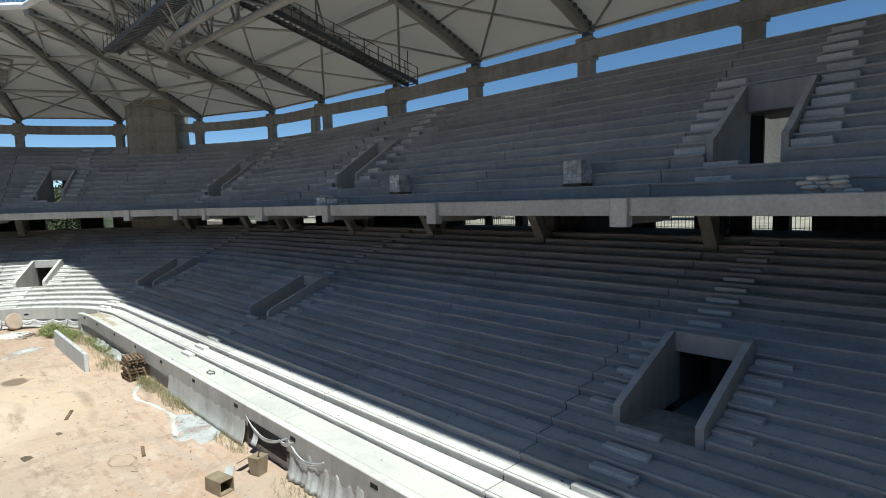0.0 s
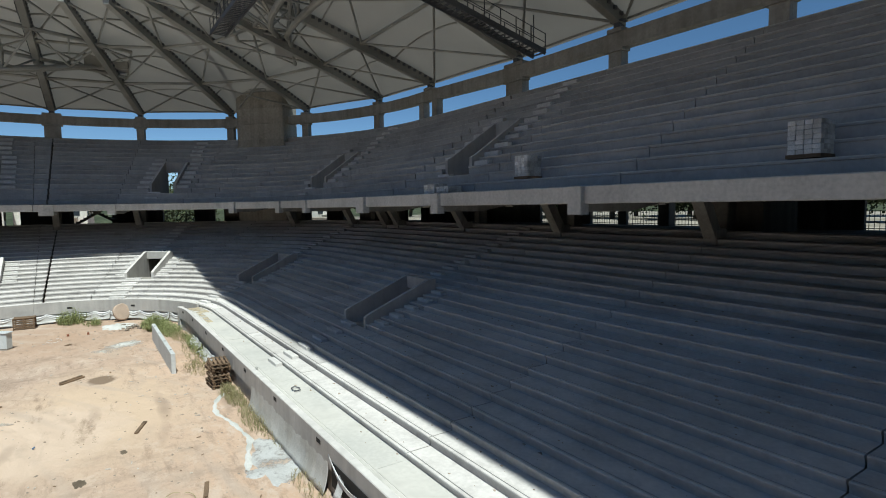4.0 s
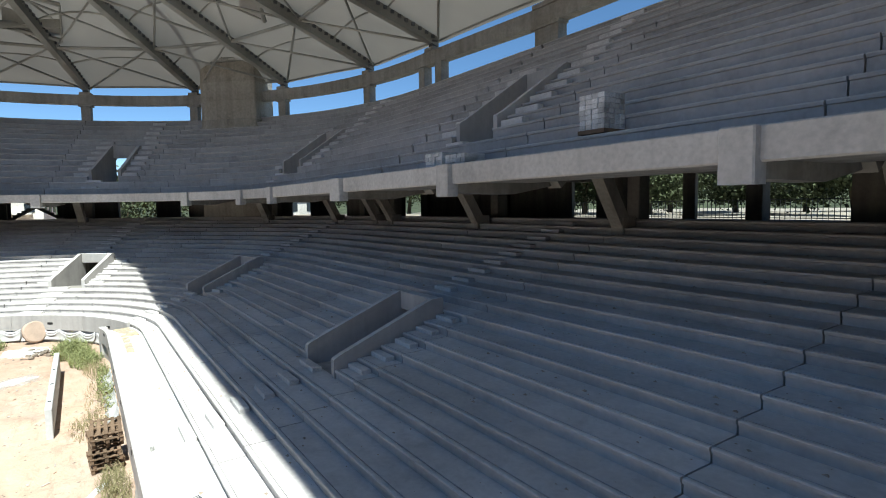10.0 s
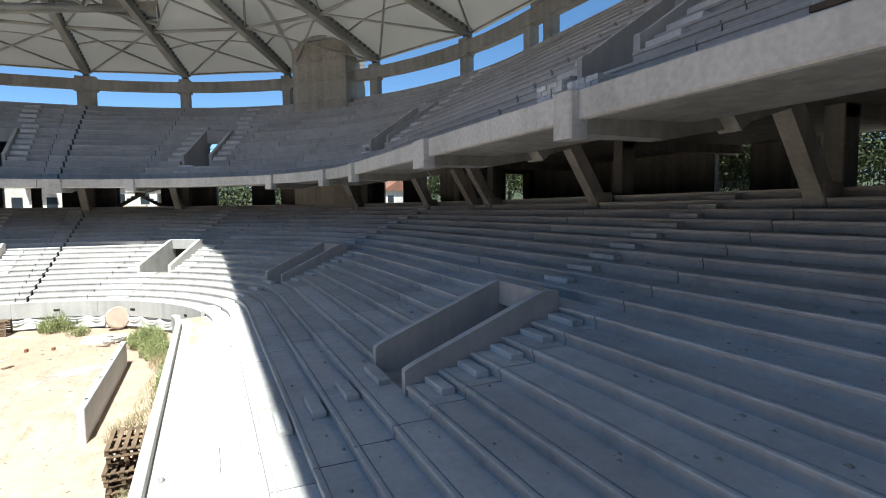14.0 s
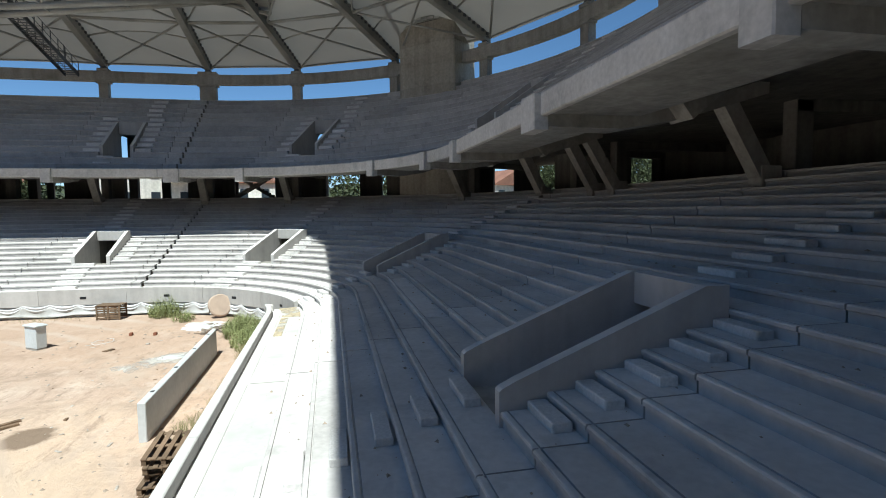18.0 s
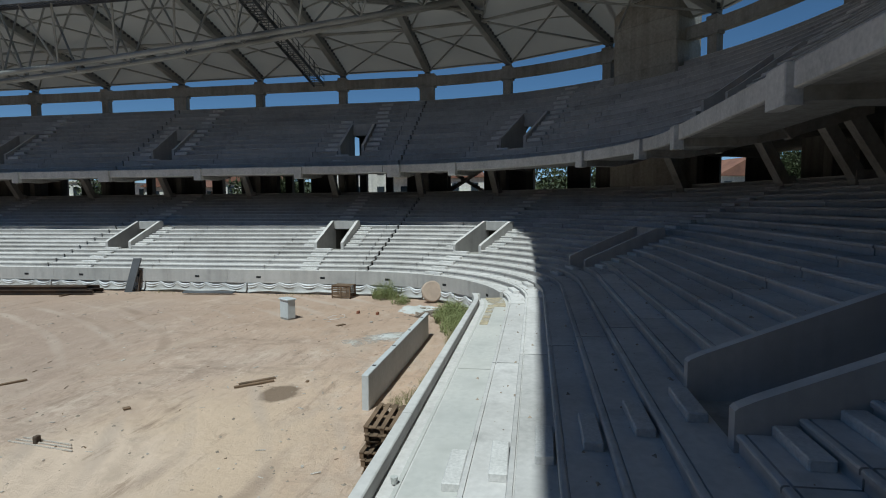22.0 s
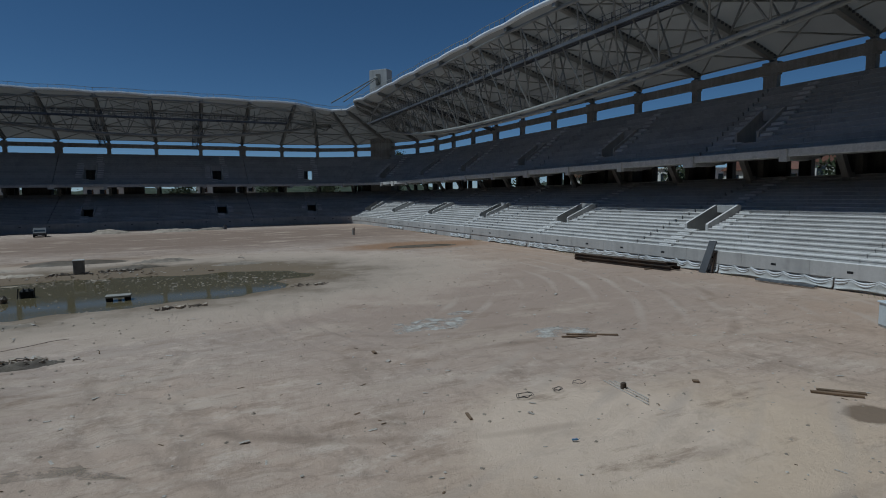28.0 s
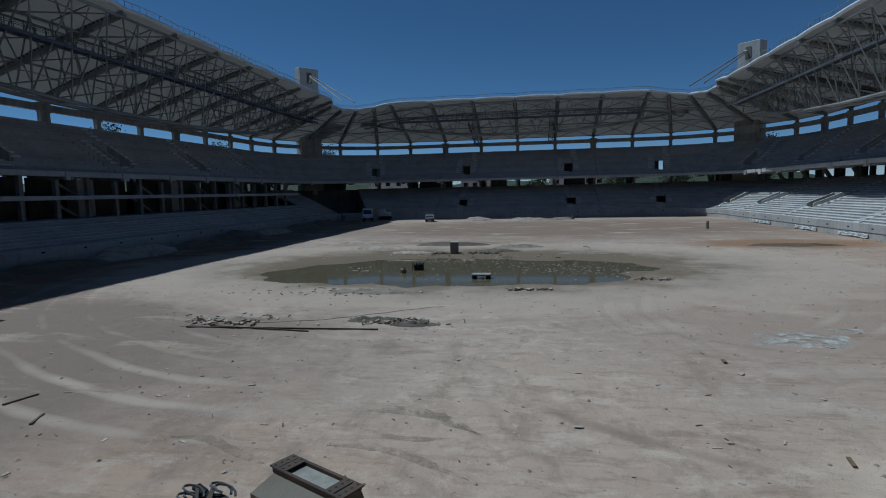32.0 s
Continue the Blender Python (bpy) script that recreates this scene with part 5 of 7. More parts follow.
def swag(u0, u1, z0, z1, sag):
    """A folded strip of white sheet hanging in a curve from two pegs on the south wall."""
    b, n = Build(), 28
    for i in range(n + 1):
        f = i / n
        zc = z0 + (z1 - z0) * f - sag * 4 * f * (1 - f) * (1.15 - 0.3 * f)
        w = 0.02 + 0.055 * math.sin(math.pi * f)
        for j in range(5):
            g = j / 4 - 0.5
            b.v.append(tuple(W("a", u0 + (u1 - u0) * f, 8.93 - 0.012 * math.cos(g * 9 + i * 0.25) - 0.03 * math.sin(math.pi * f), zc - 2 * g * w)))
    b.f = [(i * 5 + j, (i + 1) * 5 + j, (i + 1) * 5 + j + 1, i * 5 + j + 1) for i in range(n) for j in range(4)]
    ob = solid("plastic_sheet", b, TARP, "folded strip of white sheet hanging from the wall", "sheet", "sheets along the wall foot", smooth=True)
    ob.modifiers.new("thick", "SOLIDIFY").thickness = 0.006


def hung(u0, u1, z_top, foot, mat, seed, sag=0.3):
    """A thin sheet hung in swags from pegs on the south wall, with upright folds down to the soil."""
    rnd = random.Random(seed)
    n, rows = int(abs(u1 - u0) / 0.07), 9
    pegs = [0.0]
    while pegs[-1] < 1.0:
        pegs.append(pegs[-1] + rnd.uniform(0.9, 1.9) / abs(u1 - u0))
    b = Build()
    for i in range(n + 1):
        f = i / n
        p0 = max(p for p in pegs if p <= f)
        p1 = min(p for p in pegs if p > f)
        g = (f - p0) / (p1 - p0)
        top = z_top - sag * 4 * g * (1 - g) * (0.6 + 0.4 * math.sin(seed + p0 * 40))
        fold = 0.035 * math.sin(i * 0.55 + 3 * math.sin(i * 0.07 + seed)) + 0.02 * math.sin(i * 1.37 + seed)
        fold *= 0.25 if mat is SKIRT else 1.0
        for j in range(rows):
            q = j / (rows - 1)
            b.v.append(tuple(W("a", u0 + (u1 - u0) * f, 9.06 - 0.06 - 0.1 * q - 0.12 * q ** 4 - fold * (0.25 + q), top + (foot - top) * q)))
    b.f = [(i * rows + j, (i + 1) * rows + j, (i + 1) * rows + j + 1, i * rows + j + 1) for i in range(n) for j in range(rows - 1)]
    ob = solid("plastic_sheet", b, mat, "thin silvery sheet hanging in folds from the wall", "sheet", "sheets along the wall foot", smooth=True)
    ob.modifiers.new("thick", "SOLIDIFY").thickness = 0.005


hung(12.4, 3.7, 1.14, 0.05, SKIRT, 5, 0.1)
hung(0.2, -4.2, 1.24, 0.05, FOIL, 3)
hung(-4.0, -12.5, 1.1, 0.05, FOIL, 8)
hung(2.95, 2.5, 1.2, 0.4, FOIL, 6, 0.05)
swag(3.55, 0.35, 1.3, 1.3, 0.5)
swag(0.3, -2.0, 1.32, 1.25, 0.42)
swag(0.9, -0.1, 1.1, 1.3, 0.12)
# black panel added in place of the shade in the plinth recess
solid("recess_shade", Build().box((0, 0, 0.78), (2.9, 0.02, 0.74), local("a", 1.95, 8.962)), BLACK, "black panel standing for the shade of the wall recess below the white strips", "sheet", at=W("a", 1.95, 8.96, 0.4))


# ---- things on the pitch ----
def at_ground(x, y):
    return Vector((x, y, ground_z(x, y)))


for sec, u0, u1, r0, r1 in (("ab", 1.0, 14.2, 9.5, 10.45), ("a", 25.5, 29.0, 9.5, 9.95)):
    film = sweep(Build(), sec, u0, u1, [(r0 + 0.14, 1.35), (r0 + 0.14, 1.376), (r0 + 0.2, 1.384), (r1, 1.386), (r1, 1.35)])
    solid("sand_film", film, SANDFILM, "thin film of washed-in sand on the gangway", "sand", at=W(sec, (u0 + u1) / 2, (r0 + r1) / 2, 1.364))


def panel_wall():
    o = at_ground(9.45, 7.4)
    t = thing("precast_panel", o, "long grey precast concrete panel standing on edge on the soil", "concrete panel")
    b = Build().box((o.x, o.y, 0.53), (9.1, 0.21, 1.1), None, 0.02)
    part("panel", b, PRECAST, t)
    for k in range(4):
        part("lifting_socket", Build().box((o.x - 3.6 + 2.4 * k, o.y, 1.083), (0.12, 0.1, 0.012)), BLACK, t)


panel_wall()


def pallet(m):
    """A timber pallet: three bearers, blocks, and top and bottom boards."""
    t = thing("pallet", (0, 0, 0), "weathered brown timber pallet in a stack by the wall", "pallet", "stacked pallets")
    for y in (-0.37, 0, 0.37):
        for x in (-0.52, 0, 0.52):
            part("block", Build().box((x, y, 0.065), (0.13, 0.09, 0.085)), WOOD, t)
        part("bottom_board", Build().box((0, y, 0.011), (1.18, 0.1, 0.02)), WOOD, t)
    for x in (-0.53, 0, 0.53):
        part("bearer", Build().box((x, 0, 0.118), (0.1, 0.84, 0.02)), WOOD, t)
    for k in range(5):
        part("top_board", Build().box((0, -0.37 + 0.185 * k, 0.14), (1.2, 0.1, 0.022)), WOOD, t)
    t.matrix_basis = m
    return t


first_pallet = pallet(pose(1.6, 5.88, 0.02, 0, 0, 4))
z = 0.155
for k in range(1, 7):
    up = k >= 4
    x, y = (1.75, 5.84) if up else (1.6, 5.88)
    copy_thing(first_pallet, pose(x + 0.05 * math.sin(k * 2.1), y + 0.03 * math.cos(k * 1.7), 0.02 + z * k + (0.09 if up else 0), 2 if up else 0, -5 if up else 0, 3 + 5 * math.sin(k * 1.9)))

# round slab leaning by the corner wall
rings = []
mdisc = pose(22.55, 8.75, 0.7, 76, 0, -62)
for r, y in ((0.0, -0.13), (0.56, -0.13), (0.64, -0.08), (0.65, 0.08), (0.58, 0.13), (0.0, 0.13)):
    rings.append([mdisc @ Vector(((r + 0.001) * (1 + 0.03 * math.sin(3 * a)) * math.cos(a), (r + 0.001) * (1 + 0.02 * math.cos(5 * a)) * math.sin(a), y)) for a in [2 * math.pi * i / 28 for i in range(28)]])
dt = thing("stone_disc", (22.55, 8.75, 0.0), "round pinkish stone disc standing against the corner wall", "stone disc")
part("disc", Build().loft(rings), STONE, dt)


def cabinet():
    o = at_ground(16.8, 15.4)
    m = Matrix.Translation(o) @ pose(0, 0, 0, 0, 0, 55)
    t = thing("electrical_cabinet", o, "pale grey steel electrical cabinet standing alone on the soil", "cabinet")
    part("plinth", Build().box((0, 0, 0.05), (0.78, 0.42, 0.12), m), CAST, t)
    part("body", Build().box((0, 0, 0.58), (0.8, 0.45, 0.96), m, 0.02), METALBOX, t)
    part("roof", Build().box((0, 0, 1.09), (0.92, 0.56, 0.07), m, 0.03), METALBOX, t)
    d = part("door", Build().box((0, -0.235, 0.58), (0.7, 0.02, 0.86), m), METALBOX, t)
    part("handle", Build().box((0.27, -0.255, 0.6), (0.03, 0.03, 0.14), m), BLACK, d)
    part("side_vent", Build().box((0.41, 0, 0.62), (0.02, 0.3, 0.5), m), STEELD, t)


cabinet()


def crate(x, y, rz, tall):
    o = at_ground(x, y)
    m = Matrix.Translation(o) @ pose(0, 0, 0, 0, 0, rz)
    t = thing("timber_crate", o, "weathered timber crate standing by the sheeted wall", "crate")
    for k in range(6):
        part("slat", Build().box((0, -0.42, 0.1 + k * tall / 6), (1.25, 0.025, tall / 6 - 0.035), m), WOOD, t)
        part("slat", Build().box((0, 0.42, 0.1 + k * tall / 6), (1.25, 0.025, tall / 6 - 0.035), m), WOOD, t)
    for s in (-0.6, 0, 0.6):
        for q in (-0.45, 0.45):
            part("post", Build().box((s, q, tall / 2 + 0.02), (0.09, 0.04, tall), m), WOOD, t)
    part("lid", Build().box((0, 0, tall + 0.03), (1.3, 0.95, 0.03), m), WOOD, t)


crate(23.75, 14.8, 86, 0.8)

# stacked steel beams, a leaning slab and a low bundle by the east wall
for k in range(7):
    a, c = Vector((21.4 + 0.32 * (k % 4), 42.0, 0.2 + 0.27 * (k // 4))), Vector((22.7 + 0.32 * (k % 4), 32.4 + 0.4 * (k % 3), 0.2 + 0.27 * (k // 4)))
    t = thing("steel_beam", a, "long dark rusty steel beam lying in a stack on the soil", "steel beam", "stacked steel beams")
    part("web", Build().beam(a, c, 0.03, 0.22), RUST, t)
    for dz in (-0.115, 0.115):
        part("flange", Build().beam(a + Vector((0, 0, dz)), c + Vector((0, 0, dz)), 0.24, 0.022), RUST, t)
for y in (34.0, 40.5):
    solid("timber_bearer", Build().box((22.6 - (y - 34) * 0.1, y, 0.04), (1.8, 0.16, 0.1)), WOOD, "rough timber bearer under the beam stack", "timber", "beam bearers")
t = thing("leaning_board", (24.1, 30.6, 0), "tall dark grey board leaning on edge against the wall", "board")
part("board", Build().loft([[Vector((x + lx, y + ly, z)) for lx, ly in ((-0.05, -0.3), (0.05, -0.3), (0.05, 0.3), (-0.05, 0.3))] for x, y, z in ((24.05, 30.75, 0.0), (24.55, 30.3, 2.35))]), STEELD, t)
part("prop", Build().beam((24.35, 30.2, 0.03), (24.6, 30.15, 1.5), 0.12, 0.12), RUST, t)
for k in range(4):
    solid("scaffold_tube", Build().tube([(23.5 + 0.12 * k, 26.2, 0.14 + 0.05 * (k % 2)), (23.7 + 0.12 * k, 22.6, 0.14 + 0.05 * (k % 2))], 0.045), STEELD, "grey scaffold tube lying in a low bundle", "tube", "scaffold tubes")


def lying(name, p, q, w, h, mat, label, cat, group=""):
    a, c = Vector((*p, 0)), Vector((*q, 0))
    a.z, c.z = ground_z(*p) + h / 2 + 0.012, ground_z(*q) + h / 2 + 0.012
    return solid(name, Build().beam(a, c, w, h), mat, label, cat, group, at=a)


lying("plank", (6.2, 12.3), (7.0, 11.3), 0.13, 0.05, WOOD, "short brown timber plank lying on the soil", "plank", "planks")
lying("plank", (6.5, 12.3), (7.3, 11.4), 0.13, 0.05, WOOD, "short brown timber plank lying on the soil", "plank", "planks")
lying("plank", (4.1, 21.0), (5.9, 19.9), 0.14, 0.05, WOOD, "grey-brown plank lying on a pale patch", "plank", "planks")
lying("plank", (3.7, 20.8), (5.0, 20.2), 0.12, 0.05, WOOD, "grey-brown plank lying on a pale patch", "plank", "planks")
for k in range(3):
    lying("steel_rod", (1.5 + 0.12 * k, 15.8 - 0.1 * k), (1.25 + 0.15 * k, 13.7 + 0.15 * k), 0.03, 0.03, LITTER, "thin grey steel rod lying on the soil", "rod", "rods")
solid("rod_clamp", Build().box((1.55, 15.0, 0.12), (0.16, 0.12, 0.2), None, 0.02), RUST, "small rusty clamp on the steel rods", "clamp")
lying("plank", (-25.6, 16.0), (-25.3, 16.9), 0.06, 0.04, WOOD, "dark timber offcut on the soil", "plank", "planks")
lying("plank", (-23.5, 14.9), (-23.8, 15.6), 0.07, 0.04, WOOD, "dark timber offcut on the soil", "plank", "planks")
lying("plank", (-9.2, 8.4), (-8.3, 8.2), 0.13, 0.05, WOOD, "dark timber offcut on the soil", "plank", "planks")
lying("plank", (-2.6, 9.7), (-1.6, 9.3), 0.13, 0.05, WOOD, "dark timber offcut on the soil", "plank", "planks")
lying("plank", (-13.1, 6.9), (-12.4, 6.5), 0.3, 0.04, FOIL, "flat grey board scrap on the soil", "board")
lying("rail", (-26.0, 25.2), (-17.0, 25.5), 0.07, 0.06, RUST, "long dark rusty rail lying across the pitch", "rail")
lying("rail", (-25.0, 25.5), (-20.0, 25.0), 0.06, 0.05, RUST, "long dark rusty rail lying across the pitch", "rail")


def coil(x, y, r, turns, mat, label, seed):
    rnd = random.Random(seed)
    pts = []
    for i in range(turns * 14):
        a = i * 2 * math.pi / 14
        rr = r * (0.75 + 0.3 * math.sin(i * 0.37 + seed) + 0.1 * rnd.random())
        pts.append((x + rr * math.cos(a) * 1.3, y + rr * math.sin(a), ground_z(x, y) + 0.05 + 0.05 * abs(math.sin(i * 0.9))))
    solid("wire_coil", Build().tube(pts, 0.009, 5), mat, label, "wire", "loose wires", at=(x, y, 0))


coil(-1.5, 15.7, 0.22, 2, BLACK, "tangled black wire coil on the soil", 1)
coil(-0.3, 15.8, 0.14, 2, BLACK, "small loose black wire loop on the soil", 2)
coil(0.6, 16.0, 0.2, 1, BLACK, "small loose black wire loop on the soil", 3)
coil(17.3, 13.0, 0.5, 1, TARP, "loose pale hose loop on the soil", 4)
coil(-9.0, 9.0, 0.5, 1, STRAW, "thin pale cord loop on the soil", 6)
solid("plastic_bottle", Build().tube([(-2.05, 12.9, 0.04), (-1.94, 12.86, 0.04), (-1.9, 12.845, 0.04)], [0.026, 0.026, 0.011], 8), BLUE, "small blue plastic bottle on the soil", "bottle", at=(-2, 12.9, 0))


def heap(x, y, rx, ry, h, mat, label, seed, name="earth_heap", cat="earth heap"):
    b = Build()
    n = 18
    for i in range(n + 1):
        for j in range(n + 1):
            a, c = -1 + 2 * i / n, -1 + 2 * j / n
            d = max(0.0, 1 - a * a - c * c)
            q = (x + rx * a, y + ry * c)
            b.v.append((*q, ground_z(*q) - 0.05 + h * d ** 0.8 * (0.75 + 0.5 * noise.noise((q[0] * 0.9 / max(0.4, rx) * 2, q[1] * 1.8 / max(0.4, ry), seed))) + (0.13 * min(1.0, 3 * d) * noise.noise((q[0] * 3.1, q[1] * 3.1, seed)) if d > 0 else -0.05)))
    b.f = [(i * (n + 1) + j, (i + 1) * (n + 1) + j, (i + 1) * (n + 1) + j + 1, i * (n + 1) + j + 1) for i in range(n) for j in range(n)]
    return solid(name, b, mat, label, cat, at=(x, y, 0), smooth=True)


heap(-22.0, 116.0, 3.2, 1.6, 0.9, RUBBLE, "low grey heap of spoil at the far end of the pitch", 1)
heap(-12.0, 114.5, 4.6, 1.8, 0.8, RUBBLE, "low brown heap of spoil at the far end of the pitch", 2)
heap(-5.5, 116.5, 3.0, 1.2, 0.6, RUBBLE, "low grey heap of spoil at the far end of the pitch", 3)
heap(15.0, 62.0, 5.0, 1.6, 0.25, MUD, "low churned brown soil ridge", 4)
heap(-17.6, 27.2, 1.5, 0.6, 0.28, ASPHALT, "low dark heap of muddy debris", 5)
heap(-15.6, 26.5, 1.3, 0.5, 0.24, ASPHALT, "low dark heap of muddy debris", 6)
heap(-24.6, 27.0, 1.8, 0.6, 0.22, RUBBLE, "scatter of pale rubble by the rail", 7)
heap(-19.0, 50.8, 5.5, 1.3, 0.2, RUBBLE, "low bank of grey rubble by the pool", 8)
heap(-20.0, 34.5, 3.6, 0.9, 0.2, RUBBLE, "low bank of grey rubble by the pool", 9)
heap(-24.0, 44.5, 1.4, 0.6, 0.3, RUBBLE, "mud bank in the pool", 10)

for k in range(9):
    heap(-51.2 + 0.5 * math.sin(k * 1.9), 24.0 + 10.0 * k, 2.3, 6.4, 1.15 + 0.3 * math.sin(k * 2.7), MUD if k % 3 else RUBBLE, "low bank of spoil along the foot of the west wall", 20 + k)
for k, (x, y, rx, ry, h) in enumerate(((-27.0, 60.0, 4.0, 1.2, 0.4), (-19.5, 63.5, 4.6, 1.3, 0.45), (-12.0, 61.0, 3.0, 0.9, 0.35), (-31.0, 66.0, 3.2, 1.0, 0.4), (-14.0, 57.0, 2.6, 0.7, 0.35), (-22.5, 55.8, 2.2, 0.7, 0.3), (-6.0, 55.0, 2.4, 0.8, 0.3))):
    heap(x, y, rx, ry, h, MUD if k % 3 == 1 else RUBBLE, "low ridge of churned spoil behind the pool", 60 + k)


def patch(x, y, rx, ry, mat, label, seed, turn=0.0, name="spill", cat="spill"):
    """A thin uneven layer spread on the soil."""
    rnd = random.Random(seed)
    rim, n = [], 40
    for i in range(n):
        a = 2 * math.pi * i / n
        k = 0.75 + 0.28 * noise.noise((math.cos(a) * 1.8, math.sin(a) * 1.8, seed)) + 0.12 * rnd.random()
        px, py = rx * k * math.cos(a), ry * k * math.sin(a)
        c, s = math.cos(radians(turn)), math.sin(radians(turn))
        rim.append((x + px * c - py * s, y + px * s + py * c))
    b = Build()
    b.v = [(x, y, ground_z(x, y) + 0.03)] + [(x + (p - x) * 0.6, y + (q - y) * 0.6, ground_z(x + (p - x) * 0.6, y + (q - y) * 0.6) + 0.025) for p, q in rim] + [(p, q, ground_z(p, q) - 0.012) for p, q in rim]
    for i in range(n):
        j = (i + 1) % n
        b.f += [(0, 1 + i, 1 + j), (1 + i, 1 + n + i, 1 + n + j, 1 + j)]
    return solid(name, b, mat, label, cat, at=(x, y, 0), smooth=True)


patch(-7.8, 5.95, 2.75, 0.95, LIME, "pale bluish lime spill on the soil", 3, -4)
patch(-8.5, 6.75, 0.5, 0.4, LIME, "pale lime spill on the soil", 2, 20)
trail = Build()
for i in range(49):
    f = i / 48
    cx, cy = 0.2 - 8.4 * f, 5.95 + 0.75 * math.sin(min(f, 0.24) / 0.24 * 1.57) - 0.45 * math.sin(max(f - 0.3, 0) / 0.4 * 1.57) * (f < 0.7) - 0.45 * (f >= 0.7) * (1 - 1.6 * (f - 0.7) / 0.3) + 0.02 * math.sin(f * 25)
    w = 0.1 + 0.03 * math.sin(i * 1.7) + 0.03 * math.sin(i * 0.6)
    for s in (-1.0, -0.5, 0.5, 1.0):
        trail.v.append((cx + 0.05 * s, cy + s * w, ground_z(cx, cy + s * w) + (0.03 if abs(s) < 0.9 else -0.01)))
trail.f = [(i * 4 + j, (i + 1) * 4 + j, (i + 1) * 4 + j + 1, i * 4 + j + 1) for i in range(48) for j in range(3)]
solid("lime_trail", trail, PALE, "thin winding trail of spilt white lime on the soil", "spill", smooth=True)
patch(13.4, 9.4, 2.6, 1.1, DUST, "thin pale lime dusting on the soil", 30, -45)
patch(13.8, 9.1, 1.3, 0.7, PALE, "pale grey lime spill on the soil", 38, -45)
heap(20.1, 9.0, 1.5, 1.35, 0.2, PALE, "low pale bluish mound of spilt lime", 31, "lime_mound", "spill")
patch(4.2, 21.6, 1.9, 1.2, DUST, "thin pale lime dusting on the soil", 32, -20)
patch(-0.2, 25.4, 2.9, 1.5, DUST, "thin pale lime dusting on the soil", 33, 5)
patch(2.2, 27.0, 1.0, 0.4, DUST, "thin pale lime dusting on the soil", 34, 5)
patch(-6.0, 11.5, 0.5, 0.25, MUD, "small dark damp stain on the soil", 36, 0, "damp_stain", "stain")
patch(-4.2, 10.2, 0.3, 0.16, MUD, "small dark damp stain on the soil", 37, 0, "damp_stain", "stain")


def wheel_track(pts, w, seed):
    """A shallow darker wheel track pressed into the soil along a smooth line."""
    pts = [Vector((*p, 0)) for p in pts]
    line = []
    for i in range(len(pts) - 1):
        p0, p1, p2, p3 = pts[max(i - 1, 0)], pts[i], pts[i + 1], pts[min(i + 2, len(pts) - 1)]
        for k in range(12):
            f = k / 12
            line.append(0.5 * (2 * p1 + (p2 - p0) * f + (2 * p0 - 5 * p1 + 4 * p2 - p3) * f * f + (3 * p1 - p0 - 3 * p2 + p3) * f ** 3))
    b = Build()
    for i, p in enumerate(line):
        d = (line[min(i + 1, len(line) - 1)] - line[max(i - 1, 0)]).normalized()
        a = Vector((-d.y, d.x, 0))
        e = w * min(1.0, 4 * i / len(line), 4 * (len(line) - 1 - i) / len(line)) * (0.8 + 0.35 * noise.noise((i * 0.3, seed, 0)))
        for g, dz in ((-1, -0.015), (-0.55, 0.016), (0.55, 0.016), (1, -0.015)):
            q = p + a * g * e
            b.v.append((q.x, q.y, ground_z(q.x, q.y) + dz))
    b.f = [(i * 4 + j, (i + 1) * 4 + j, (i + 1) * 4 + j + 1, i * 4 + j + 1) for i in range(len(line) - 1) for j in range(3)]
    solid("wheel_track", b, TRACK, "darker wheel track pressed into the soil", "track", "wheel tracks", smooth=True)


wheel_track(((-14.8, 16.8), (-14.3, 16.9), (-13.5, 16.8), (-12.8, 16.6), (-12.1, 16.1), (-11.6, 15.8)), 0.28, 0)
wheel_track(((-14.6, 15.7), (-13.8, 15.4), (-13.0, 15.3), (-12.4, 15.4)), 0.22, 1)
wheel_track(((-15.1, 14.7), (-14.2, 14.8), (-13.4, 14.6), (-12.5, 14.1), (-11.5, 13.5)), 0.25, 2)
wheel_track(((-19.2, 14.7), (-18.2, 14.7), (-17.0, 14.1), (-16.1, 13.7)), 0.25, 3)
wheel_track(((-14.1, 17.2), (-13.2, 16.9), (-12.3, 16.4), (-11.5, 15.7)), 0.3, 4)


